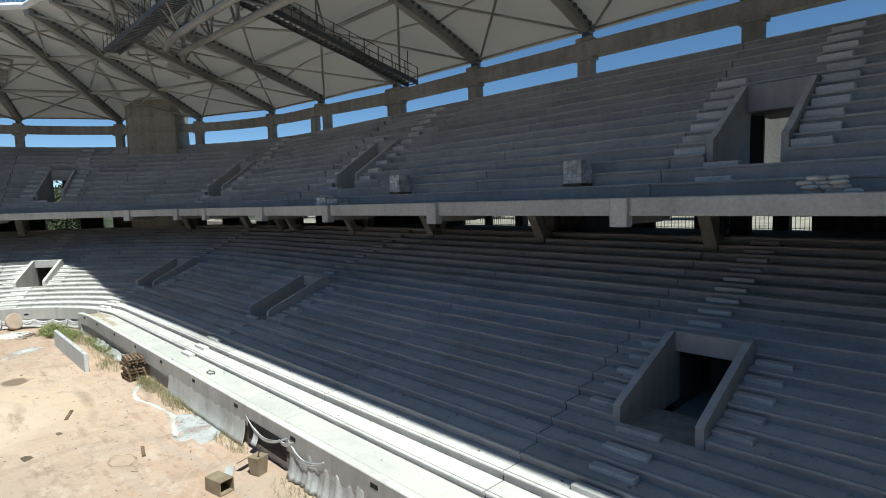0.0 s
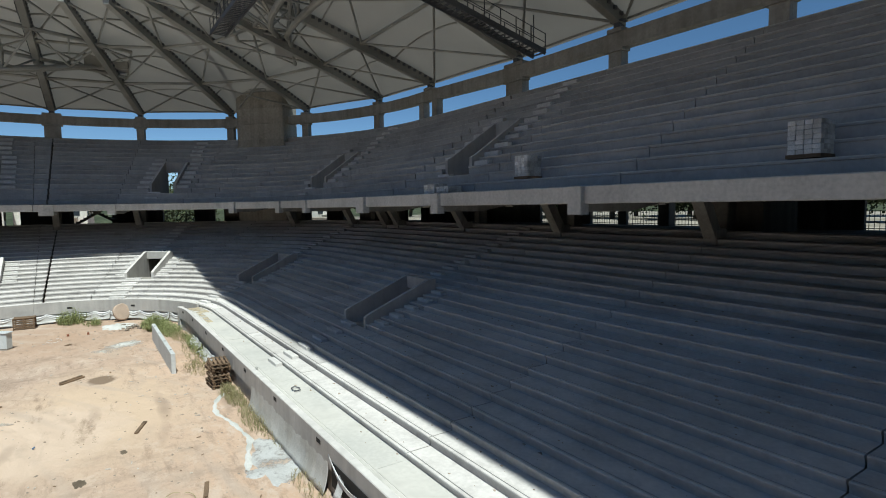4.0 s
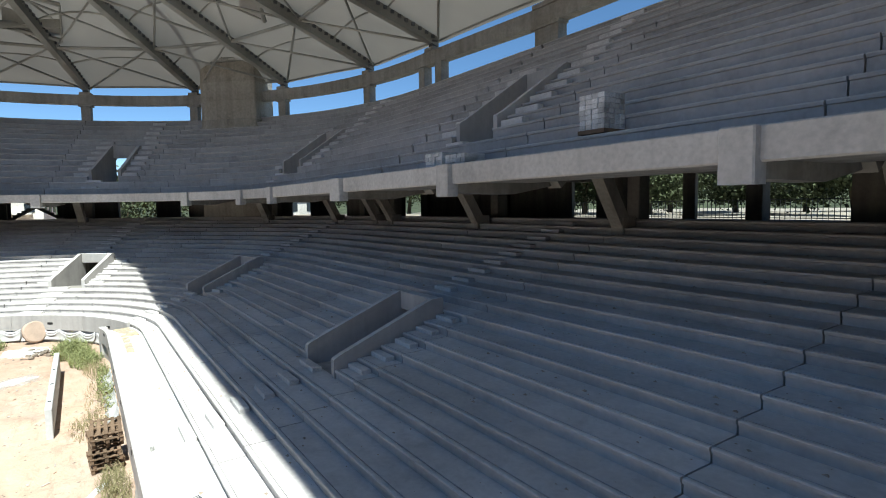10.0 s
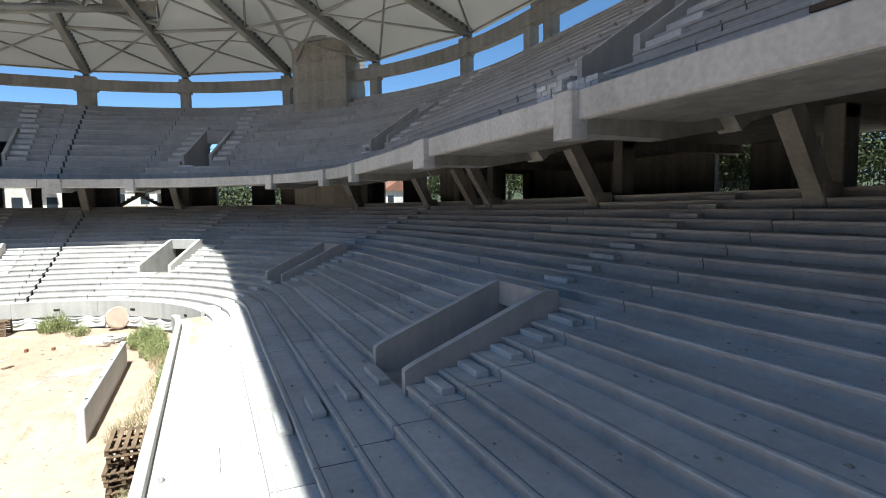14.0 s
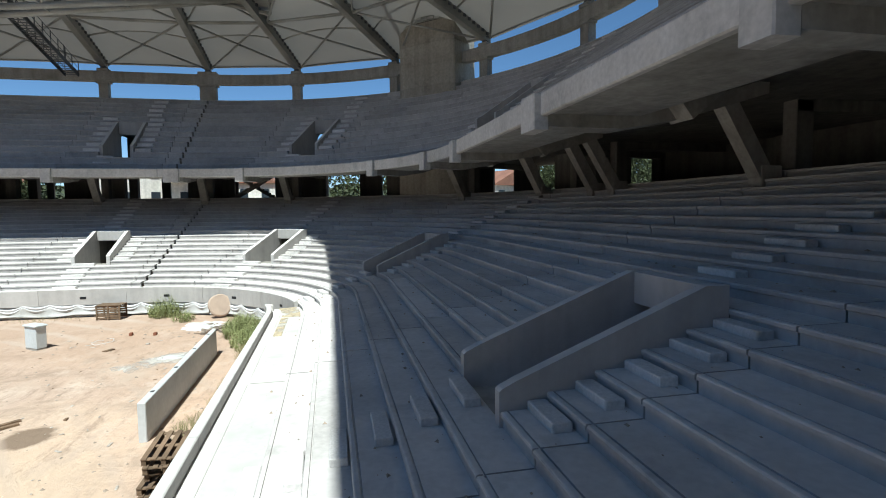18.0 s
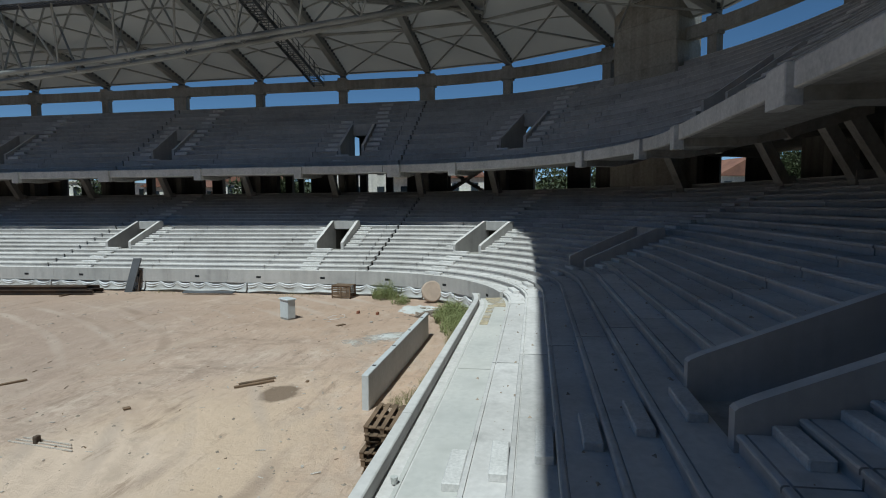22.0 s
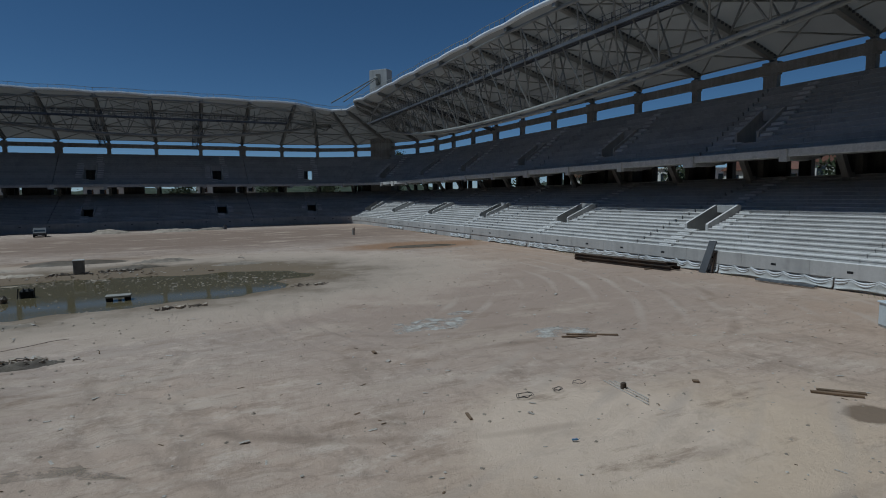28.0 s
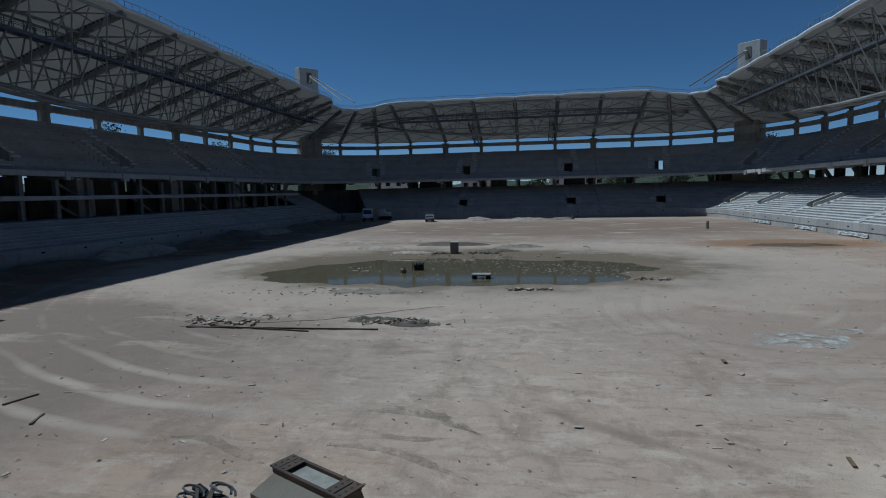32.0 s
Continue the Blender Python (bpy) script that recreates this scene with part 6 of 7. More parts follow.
def scrap_stones():
    """Loose stones and bits all over the pitch."""
    rnd = random.Random(5)
    b = Build()
    def stone(x, y, s):
        pts = [(dx * s * rnd.uniform(0.6, 1.1), dy * s * rnd.uniform(0.6, 1.1), dz * s * rnd.uniform(0.5, 0.9)) for dx, dy, dz in ((1, 0, 0), (-1, 0, 0), (0, 1, 0), (0, -1, 0), (0, 0, 1), (0, 0, -0.3))]
        z0 = max(ground_z(x, y), -0.13)
        b.add([(x + p[0], y + p[1], z0 + p[2] * 0.7) for p in pts], [(0, 2, 4), (2, 1, 4), (1, 3, 4), (3, 0, 4), (2, 0, 5), (1, 2, 5), (3, 1, 5), (0, 3, 5)])
    for _ in range(3800):
        x, y = rnd.uniform(-46, 21), rnd.uniform(6.2, 6.2 + 100 * rnd.random())
        stone(x, y, 0.016 + 0.07 * rnd.random() ** 3 + 0.0007 * y)
    for cx, cy, rx, ry, n in ((-24.5, 26.8, 1.6, 0.6, 80), (-18, 50.5, 6, 2, 160), (-6, 44, 4, 3, 90), (-20, 34.3, 4, 1, 90), (-15.5, 26.8, 2, 0.6, 50), (19.5, 8.8, 2.5, 1.2, 60), (24, 30, 1, 1.5, 40), (15, 60, 5, 3, 60)):
        for _ in range(n):
            stone(cx + rnd.gauss(0, rx * 0.5), cy + rnd.gauss(0, ry * 0.5), 0.03 + 0.12 * rnd.random() ** 2)
    solid("loose_stones", b, RUBBLE, "loose stones and rubble scattered over the pitch", "stones", kind="stuff")


scrap_stones()


def scraps():
    """Paper, splinters and film scraps scattered on the soil, and scum on the pool."""
    rnd = random.Random(15)
    pale, dark = Build(), Build()
    for i in range(1000):
        x, y = rnd.uniform(-34, 19), 7 + 62 * rnd.random() ** 1.4
        if pond_depth(x, y) > 0:
            continue
        a, L = rnd.uniform(0, 6.28), 0.04 + 0.24 * rnd.random() ** 2
        d, z = Vector((math.cos(a) * L, math.sin(a) * L, 0)), ground_z(x, y)
        (pale if i % 3 else dark).beam((x, y, z + 0.012), Vector((x, y, z + 0.012 + 0.03 * rnd.random() ** 3)) + d, rnd.uniform(0.015, 0.09 if i % 3 else 0.04), 0.012)
    for i in range(230):
        x, y = rnd.gauss(-8, 4.0), rnd.gauss(46.5, 1.8)
        if pond_depth(x, y) > 0:
            pale.box((x, y, -0.125), (rnd.uniform(0.04, 0.18), rnd.uniform(0.04, 0.14), 0.03))
    for cx, cy, sx, sy, n in ((-18, 54, 3.0, 1.0, 110), (-14, 53, 2.5, 0.8, 60), (-22.5, 34.5, 3.0, 1.0, 90), (-24.5, 26.9, 1.3, 0.5, 90), (-16.5, 26.8, 1.4, 0.4, 60), (-24, 45.5, 0.9, 0.4, 40)):
        for i in range(n // 2):
            x, y = rnd.gauss(cx, sx), rnd.gauss(cy, sy)
            a, L = rnd.uniform(0, 6.28), rnd.uniform(0.08, 0.34)
            z = max(ground_z(x, y), -0.13)
            (pale if i % 3 else dark).beam((x, y, z + 0.03), (x + L * math.cos(a), y + L * math.sin(a), z + 0.03 + 0.09 * rnd.random()), rnd.uniform(0.03, 0.12), 0.03)
    solid("pale_scraps", pale, LITTER, "pale paper and film scraps scattered on the soil", "litter", kind="stuff")
    solid("dark_scraps", dark, WOOD, "dark timber splinters scattered on the soil", "litter", kind="stuff")


scraps()


def grit():
    """Chips and dirt that gather on the treads of the south and south-east terraces."""
    rnd = random.Random(21)
    b = Build()
    for i in range(2600):
        sec = "a" if i % 3 else "ab"
        u = rnd.uniform(-18, 29) if sec == "a" else rnd.uniform(0, 60)
        k = rnd.randrange(0, 20)
        if 5 <= k <= 11 and any(abs(u - v) < (1.5 if sec == "a" else 5.0) for v in LOWV[sec]):
            continue
        r0, z0 = LOW[k]
        r = LOW[k + 1][0] - 0.03 - 0.5 * rnd.random() ** 2.5
        p, s = W(sec, u, r, z0 + 0.006), 0.012 + 0.05 * rnd.random() ** 4
        a = rnd.uniform(0, 3)
        b.add([p + Vector((s * 1.6 * math.cos(a + q), s * math.sin(a + q), 0)) for q in (0, 1.9, 4.1)] + [p + Vector((0, 0, s * 0.8))], [(0, 1, 3), (1, 2, 3), (2, 0, 3)])
    solid("terrace_grit", b, RUBBLE, "grit and chips lying on the terrace treads", "grit", kind="stuff")


grit()
cable = [(-36.0 + 32.0 * f, 20.5 + 15.0 * f + 0.5 * math.sin(9 * f) + 0.2 * math.sin(23 * f)) for f in [0.3 + 0.36 * i / 40 for i in range(41)]]
solid("loose_cable", Build().tube([(x, y, ground_z(x, y) + 0.015) for x, y in cable], 0.009, 5), RUST, "long thin rusty cable lying across the soil", "cable")
rnd_b = random.Random(77)
for i in range(16):
    x, y = rnd_b.uniform(-30, 19), rnd_b.uniform(8.5, 70)
    if pond_depth(x, y) > 0:
        continue
    a = rnd_b.uniform(0, math.pi)
    L = rnd_b.uniform(0.12, 0.5)
    pale = rnd_b.random() < 0.5
    lying("offcut", (x, y), (x + L * math.cos(a), y + L * math.sin(a)), rnd_b.uniform(0.06, 0.2), 0.04, LITTER if pale else WOOD, "pale broken block fragment on the soil" if pale else "small timber offcut on the soil", "debris", "scattered offcuts")

# pool objects
t = thing("concrete_footing", (-18.0, 55.0, 0), "pale grey concrete block standing at the edge of the pool", "concrete block")
part("block", Build().box((-18.0, 55.0, 0.5), (0.74, 0.6, 1.2), pose(0, 0, 0), 0.03), CAST, t)
part("cap", Build().box((-18.0, 55.0, 1.13), (0.82, 0.68, 0.07), None, 0.02), FASCIA, t)
t = thing("sunken_pump", (-19.35, 44.9, 0), "dark muddy pump frame half sunk in the pool", "pump")
part("casing", Build().box((-19.35, 44.9, 0.1), (0.75, 0.55, 0.6), pose(0, 0, 0), 0.12), BLACK, t)
for k in range(4):
    part("frame_bar", Build().tube([(-19.8 + 0.28 * k, 44.6, -0.2), (-19.75 + 0.28 * k, 44.7, 0.5)], 0.04, 6), BLACK, t)
solid("muddy_lump", Build().tube([(-20.3, 43.3, -0.25), (-20.2, 43.3, 0.12), (-20.2, 43.3, 0.3)], [0.28, 0.24, 0.1], 9), MUD, "dark muddy lump in the pool", "debris")
t = thing("floating_slab", (-14.0, 40.9, 0), "flat grey slab on dark blocks in the pool", "slab")
part("slab", Build().box((-14.0, 40.9, 0.14), (1.35, 0.8, 0.12), pose(0, 0, 0), 0.02), CAST, t)
for s in (-0.6, 0.6):
    part("support", Build().box((-14.0 + s * 0.8, 40.9, -0.12), (0.3, 0.6, 0.44)), BLACK, t)
def tangle(x, y, rx, ry, n, seed, label):
    """Dark sticks, wire and broken stones lying in a low tangle."""
    rnd = random.Random(seed)
    sticks, stones = Build(), Build()
    for _ in range(n):
        px, py = x + rx * rnd.uniform(-1, 1), y + ry * rnd.uniform(-1, 1)
        z = ground_z(px, py)
        a, tilt, L = rnd.uniform(0, 6.28), rnd.uniform(0.0, 0.35), rnd.uniform(0.12, 0.4) * (1.5 if y > 50 else 1.0)
        sticks.beam((px, py, z + 0.02), (px + L * math.cos(a) * math.cos(tilt), py + L * math.sin(a) * math.cos(tilt), z + 0.04 + L * math.sin(tilt) * 0.7), rnd.uniform(0.015, 0.04), rnd.uniform(0.015, 0.035))
        qx, qy, q = x + rx * rnd.uniform(-1.1, 1.1), y + ry * rnd.uniform(-1.1, 1.1), rnd.uniform(0.05, 0.2)
        stones.box((0, 0, q * 0.3), (q * 1.4, q, q * 0.8), pose(qx, qy, ground_z(qx, qy), rnd.uniform(-20, 20), rnd.uniform(-20, 20), rnd.uniform(0, 180)))
    t = solid("debris_tangle", sticks, RUST, label, "debris", kind="stuff", at=(x, y, 0))
    part("broken_stones", stones, RUBBLE, t, kind="stuff")


tangle(-18.6, 54.9, 1.2, 0.5, 40, 1, "dark tangle of sticks and rubble round the concrete block")
tangle(-15.2, 55.2, 1.3, 0.5, 45, 2, "dark tangle of sticks and rubble at the edge of the pool")
tangle(-2.8, 39.9, 1.2, 0.4, 16, 3, "thin driftwood and stones at the tip of the pool")
tangle(-10.6, 35.6, 1.3, 0.3, 22, 4, "dark sticks and pale stones on the bank of the pool")
tangle(19.0, 8.4, 0.9, 0.5, 18, 5, "reddish rubble and sticks beside the lime heap")
tangle(-24.8, 26.4, 1.6, 0.5, 30, 6, "pale rubble and sticks at the end of the rail")
tangle(-16.6, 26.9, 1.4, 0.4, 30, 7, "dark sticks and stones on the muddy heap")
for x, y, rz in ((18.63, 12.14, 20), (18.4, 10.98, 65)):
    solid("brick", Build().box((x, y, ground_z(x, y) + 0.07), (0.26, 0.13, 0.13), None, 0.01), BRICKRED, "broken red brick lying on the soil", "brick", "loose bricks")
t = thing("marker_post", (13.6, 85.6, 0), "small orange-topped marker post with cables round it", "post")
part("post", Build().tube([(13.6, 85.6, 0), (13.6, 85.6, 0.85)], 0.22, 10), CAST, t)
part("cap", Build().tube([(13.6, 85.6, 0.85), (13.6, 85.6, 1.15)], [0.24, 0.2], 10), STONE, t)
solid("oil_drum", Build().tube([(-3.0, 115.8, 0), (-3.0, 115.8, 0.45), (-3.0, 115.8, 0.5), (-3.0, 115.8, 0.9)], [0.3, 0.3, 0.31, 0.3], 14), STEELD, "grey steel drum near the far stand", "drum")


# ---- machine hopper and scrap below the camera's last stop ----
def hopper():
    o = Vector((-14.2, 11.6, 0.02))
    m = Matrix.Translation(o) @ pose(0, 0, 0, 0, 0, -28) @ Matrix.Scale(0.86, 4)
    t = thing("steel_hopper", o, "dark brown steel hopper with a drilled open top frame", "hopper")
    body = [[m @ Vector((x, y, z)) for x, y in ((-1.15, -0.6), (1.15, -0.6), (1.15, 0.55), (-1.15, 0.55))] for z in (0.02, 0.62)]
    part("body", Build().loft(body), OLIVE, t)
    part("sloped_top", Build().loft([[m @ Vector(p) for p in ((-1.15, -0.6, 0.62), (1.15, -0.6, 0.62), (1.15, 0.55, 0.62), (-1.15, 0.55, 0.62))], [m @ Vector(p) for p in ((-0.95, -0.1, 0.95), (1.05, -0.1, 0.95), (1.05, 0.5, 0.95), (-0.95, 0.5, 0.95))]]), OLIVE, t)
    for y in (-0.1, 0.46):
        part("frame_rail", Build().box((0.05, y, 1.0), (2.1, 0.08, 0.12), m, 0.01), RUST, t)
    for x in (-0.98, -0.72, 0.78, 1.06):
        plate = part("frame_plate", Build().box((x, 0.18, 1.05), (0.24, 0.62, 0.03), m), RUST, t)
        for k in range(4):
            part("bolt_hole", Build().box((x, -0.06 + 0.16 * k, 1.067), (0.05, 0.05, 0.006), m), BLACK, plate)
    part("inner_floor", Build().box((0.05, 0.18, 0.962), (1.5, 0.5, 0.02), m), CAST, t)
    part("access_hatch", Build().box((-0.1, -0.612, 0.32), (0.9, 0.02, 0.42), m), STEELD, t)
    for x in (-0.9, 0.9):
        part("leg_rib", Build().box((x, -0.62, 0.31), (0.08, 0.04, 0.6), m), RUST, t)


hopper()
rnd_s = random.Random(9)
hp = thing("scrap_heap", (-16.35, 11.75, 0), "tangled heap of dark scrap metal and pipes", "scrap")
for k in range(16):
    p = Vector((-16.35 + rnd_s.gauss(0, 0.24), 11.75 + rnd_s.gauss(0, 0.18), rnd_s.uniform(0.1, 0.42)))
    d = Vector((rnd_s.gauss(0, 1), rnd_s.gauss(0, 1), rnd_s.gauss(0, 0.25))).normalized() * rnd_s.uniform(0.12, 0.3)
    if k % 3 == 0:
        arc = [p + Vector((0.2 * math.cos(a), 0.12 * math.sin(a), 0.18 * math.sin(a * 0.5))) for a in [i * 0.6 for i in range(9)]]
        part("bent_pipe", Build().tube(arc, 0.025, 6), STEELD, hp)
    else:
        part("scrap_piece", Build().beam(p - d, p + d, rnd_s.uniform(0.06, 0.2), rnd_s.uniform(0.03, 0.1)), RUST if k % 2 else BLACK, hp)
part("base_block", Build().box((-16.35, 11.75, 0.12), (0.7, 0.5, 0.22), None, 0.04), BLACK, hp)

# open timber box, carton and bucket by the south wall
m = pose(-13.7, 7.4, 0.02, 0, 0, 12)
t = thing("open_box", (-13.7, 7.4, 0), "open plywood box lying on the soil", "box")
for c_, s_ in (((0, 0.24, 0.22), (0.8, 0.03, 0.44)), ((0, -0.24, 0.22), (0.8, 0.03, 0.44)), ((0.4, 0, 0.22), (0.03, 0.48, 0.44)), ((0, 0, 0.015), (0.8, 0.48, 0.03)), ((0, 0, 0.44), (0.8, 0.48, 0.03))):
    part("board", Build().box(c_, s_, m), PLY, t)
m = pose(-13.55, 6.0, 0.02, 0, 0, 20)
t = thing("carton", (-13.55, 6.0, 0), "brown carton with sticks standing by the wall", "carton")
part("carton_body", Build().loft([[m @ Vector((x * k, y * k, z)) for x, y in ((-0.23, -0.23), (0.23, -0.23), (0.23, 0.23), (-0.23, 0.23))] for z, k in ((0, 0.85), (0.62, 1.05))]), PLY, t)
part("stick", Build().tube([m @ Vector((0.1, 0, 0.3)), m @ Vector((-0.35, 0.2, 1.1))], 0.025, 6), WOOD, t)
part("flap", Build().box((0.42, 0, 0.6), (0.25, 0.55, 0.02), m @ pose(0, 0, 0, 0, 25, 0)), PLY, t)
b = Build()
b.tube([(-5.25 + 0.3 * math.cos(k * 1.1) * (1 + 0.3 * math.sin(k * 0.7)), 4.32 + 0.16 * math.sin(k * 1.1), 1.385 + 0.04 * abs(math.sin(k * 0.8))) for k in range(18)], 0.011, 5)
solid("bent_wire", b, STEELD, "small tangle of bent wire on the front gangway", "wire")
solid("paper_cup", Build().tube([(-1.54, 4.85, 1.366), (-1.54, 4.85, 1.486)], [0.05, 0.065], 10), PALE, "small pale cup on the front gangway", "cup")

# ---- pallets of blocks and bags on the upper tier ----
def block_stack(x, y, z, nx, ny, nz, label):
    t = thing("block_stack", (x, y, z), label, "block stack", "pallets of blocks")
    part("pallet_base", Build().box((x, y, z + 0.06), (0.2 * nx + 0.04, 0.84, 0.1)), WOOD, t)
    rnd = random.Random(int(abs(x) * 10))
    for i in range(nx):
        for j in range(ny):
            for k in range(nz):
                part("block", Build().box((x - 0.1 * nx + 0.2 * (i + 0.5) + rnd.uniform(-0.01, 0.01), y - 0.4 + rnd.uniform(-0.015, 0.015) + 0.8 * (j + 0.5) / ny, z + 0.11 + 0.125 * (k + 0.5)), (0.194, 0.78 / ny - 0.008, 0.12), None, 0.012), BLOCKC, t)


block_stack(-19.3, -4.95, UP[1][1] + 0.02, 4, 4, 7, "pallet of pale concrete blocks on the upper terrace")
block_stack(-8.5, -4.92, UP[1][1] + 0.02, 4, 4, 7, "pallet of pale concrete blocks on the upper terrace")
block_stack(-4.1, -3.85, UP[0][1] + 0.02, 5, 3, 3, "low pallet of pale blocks on the upper terrace")
block_stack(-2.9, -3.85, UP[0][1] + 0.02, 5, 3, 4, "low pallet of wrapped pale blocks on the upper terrace")
rnd_s = random.Random(3)
for k in range(14):
    p = (-28.3 + 0.36 * (k % 3) + rnd_s.uniform(-0.1, 0.1) + 0.1 * (k // 3), -3.6 + rnd_s.uniform(-0.12, 0.12), UP[0][1] + 0.08 + 0.12 * (k // 3))
    rings = [[Vector(p) + Vector((sx * 0.22, 0.15 * math.cos(a) * w, 0.07 * math.sin(a) * w)) for a in [2 * math.pi * i / 8 for i in range(8)]] for sx, w in ((-1, 0.3), (-0.8, 0.9), (0, 1.1), (0.8, 0.9), (1, 0.3))]
    solid("cement_bag", Build().loft(rings), HOUSEW, "pale cement bag in a heap on the upper terrace", "bag", "cement bags", smooth=True)
b = Build()
for k in range(8):
    b.beam((-29.5 - 0.1 * k, -3.6 + 0.05 * k, UP[0][1] + 0.06), (-30.8 - 0.12 * k, -3.5 - 0.04 * k, UP[0][1] + 0.1), 0.08, 0.05)
solid("timber_scraps", b, RUST, "dark timber scraps beside the cement bags", "timber")


# ---- weeds ----
def weeds(x, y, rx, ry, h, n, mat, label, seed, name="weeds"):
    rnd = random.Random(seed)
    b = Build()
    for _ in range(n if mat is WEED else int(n * 1.3)):
        a, d = rnd.uniform(0, 6.283), math.sqrt(rnd.random())
        px, py = x + rx * d * math.cos(a), y + ry * d * math.sin(a)
        z0 = ground_z(px, py)
        hh = h * (1 - 0.55 * d) * rnd.uniform(0.5, 1.1)
        lean = Vector((rnd.gauss(0, 0.3), rnd.gauss(0, 0.3), 1)).normalized()
        side = Vector((rnd.gauss(0, 1), rnd.gauss(0, 1), 0)).normalized()
        w = (0.018 if mat is WEED else 0.01) + 0.012 * rnd.random()
        p0 = Vector((px, py, z0))
        p1, p2 = p0 + lean * hh * 0.6, p0 + (lean + side * 0.25).normalized() * hh
        b.add([p0 - side * w * 0.5, p0 + side * w * 0.5, p1 + side * w * 0.5, p1 - side * w * 0.5, p2], [(0, 1, 2, 3), (3, 2, 4)])
        for _ in range(5 if mat is WEED else 2):
            q = p0.lerp(p2, rnd.uniform(0.3, 1.0))
            e = Vector((rnd.gauss(0, 1), rnd.gauss(0, 1), rnd.gauss(0.4, 0.6))).normalized() * (rnd.uniform(0.05, 0.13) if mat is WEED else rnd.uniform(0.025, 0.06))
            f = e.cross(Vector((0, 0, 1))).normalized() * (0.025 if mat is WEED else 0.012)
            b.add([q, q + e * 0.5 + f, q + e, q + e * 0.5 - f], [(0, 1, 2, 3)])
    return solid(name, b, mat, label, "weeds", kind="stuff", at=(x, y, 0))


weeds(24.0, 12.0, 1.2, 0.9, 1.5, 420, WEED, "tall yellow-green bush of weeds by the corner wall", 1)
weeds(22.2, 10.6, 0.9, 0.6, 0.7, 120, WEED, "low green weeds by the corner wall", 2)
weeds(18.2, 6.9, 2.0, 0.9, 1.25, 520, WEED, "dense green weeds along the wall foot", 3)
weeds(15.6, 6.3, 1.6, 0.7, 1.0, 300, WEED, "dense green weeds along the wall foot", 4)
weeds(13.2, 5.9, 1.5, 0.5, 0.8, 160, STRAW, "dry grass along the wall foot", 5)
weeds(8.5, 5.9, 3.2, 0.5, 0.45, 220, STRAW, "dry grass along the wall foot", 6)
weeds(5.2, 6.2, 1.5, 0.7, 0.6, 200, STRAW, "dry grass along the wall foot", 7)
weeds(-0.6, 5.75, 1.6, 0.4, 0.75, 320, STRAW, "pale flowering weeds along the wall foot", 8)
weeds(-4.0, 5.7, 1.8, 0.4, 0.6, 220, STRAW, "dry grass along the wall foot", 9)
weeds(-10.5, 5.7, 1.5, 0.35, 0.45, 120, STRAW, "dry grass along the wall foot", 10)
weeds(-16.0, 5.9, 1.5, 0.5, 0.4, 110, STRAW, "dry grass along the wall foot", 11)
weeds(-18.5, 6.2, 1.2, 0.6, 0.4, 90, STRAW, "dry grass along the wall foot", 12)
weeds(-2.2, 5.55, 5.0, 0.22, 0.6, 260, STRAW, "thin flowering weeds along the wall foot", 40)
weeds(10.5, 5.6, 4.0, 0.3, 0.7, 200, WEED, "scattered green weeds along the wall foot", 41)
for k in range(8):
    weeds(23.9, 18 + 9.5 * k, 0.5, 2.5, 0.35, 60, STRAW, "thin dry grass along the wall foot", 20 + k)


# ---- vehicles in the far corner ----
def wheel(parent, p, r, w, axis_m):
    ring = lambda rr, x: [axis_m @ Vector((x, rr * math.cos(a), rr * math.sin(a))) + Vector(p) for a in [2 * math.pi * i / 16 for i in range(16)]]
    ty = part("tyre", Build().loft([ring(r * 0.9, -w / 2), ring(r, -w / 3), ring(r, w / 3), ring(r * 0.9, w / 2)]), BLACK, parent)
    part("rim", Build().loft([ring(r * 0.55, -w / 2 - 0.01), ring(r * 0.55, w / 2 + 0.01)]), SILVER, ty)


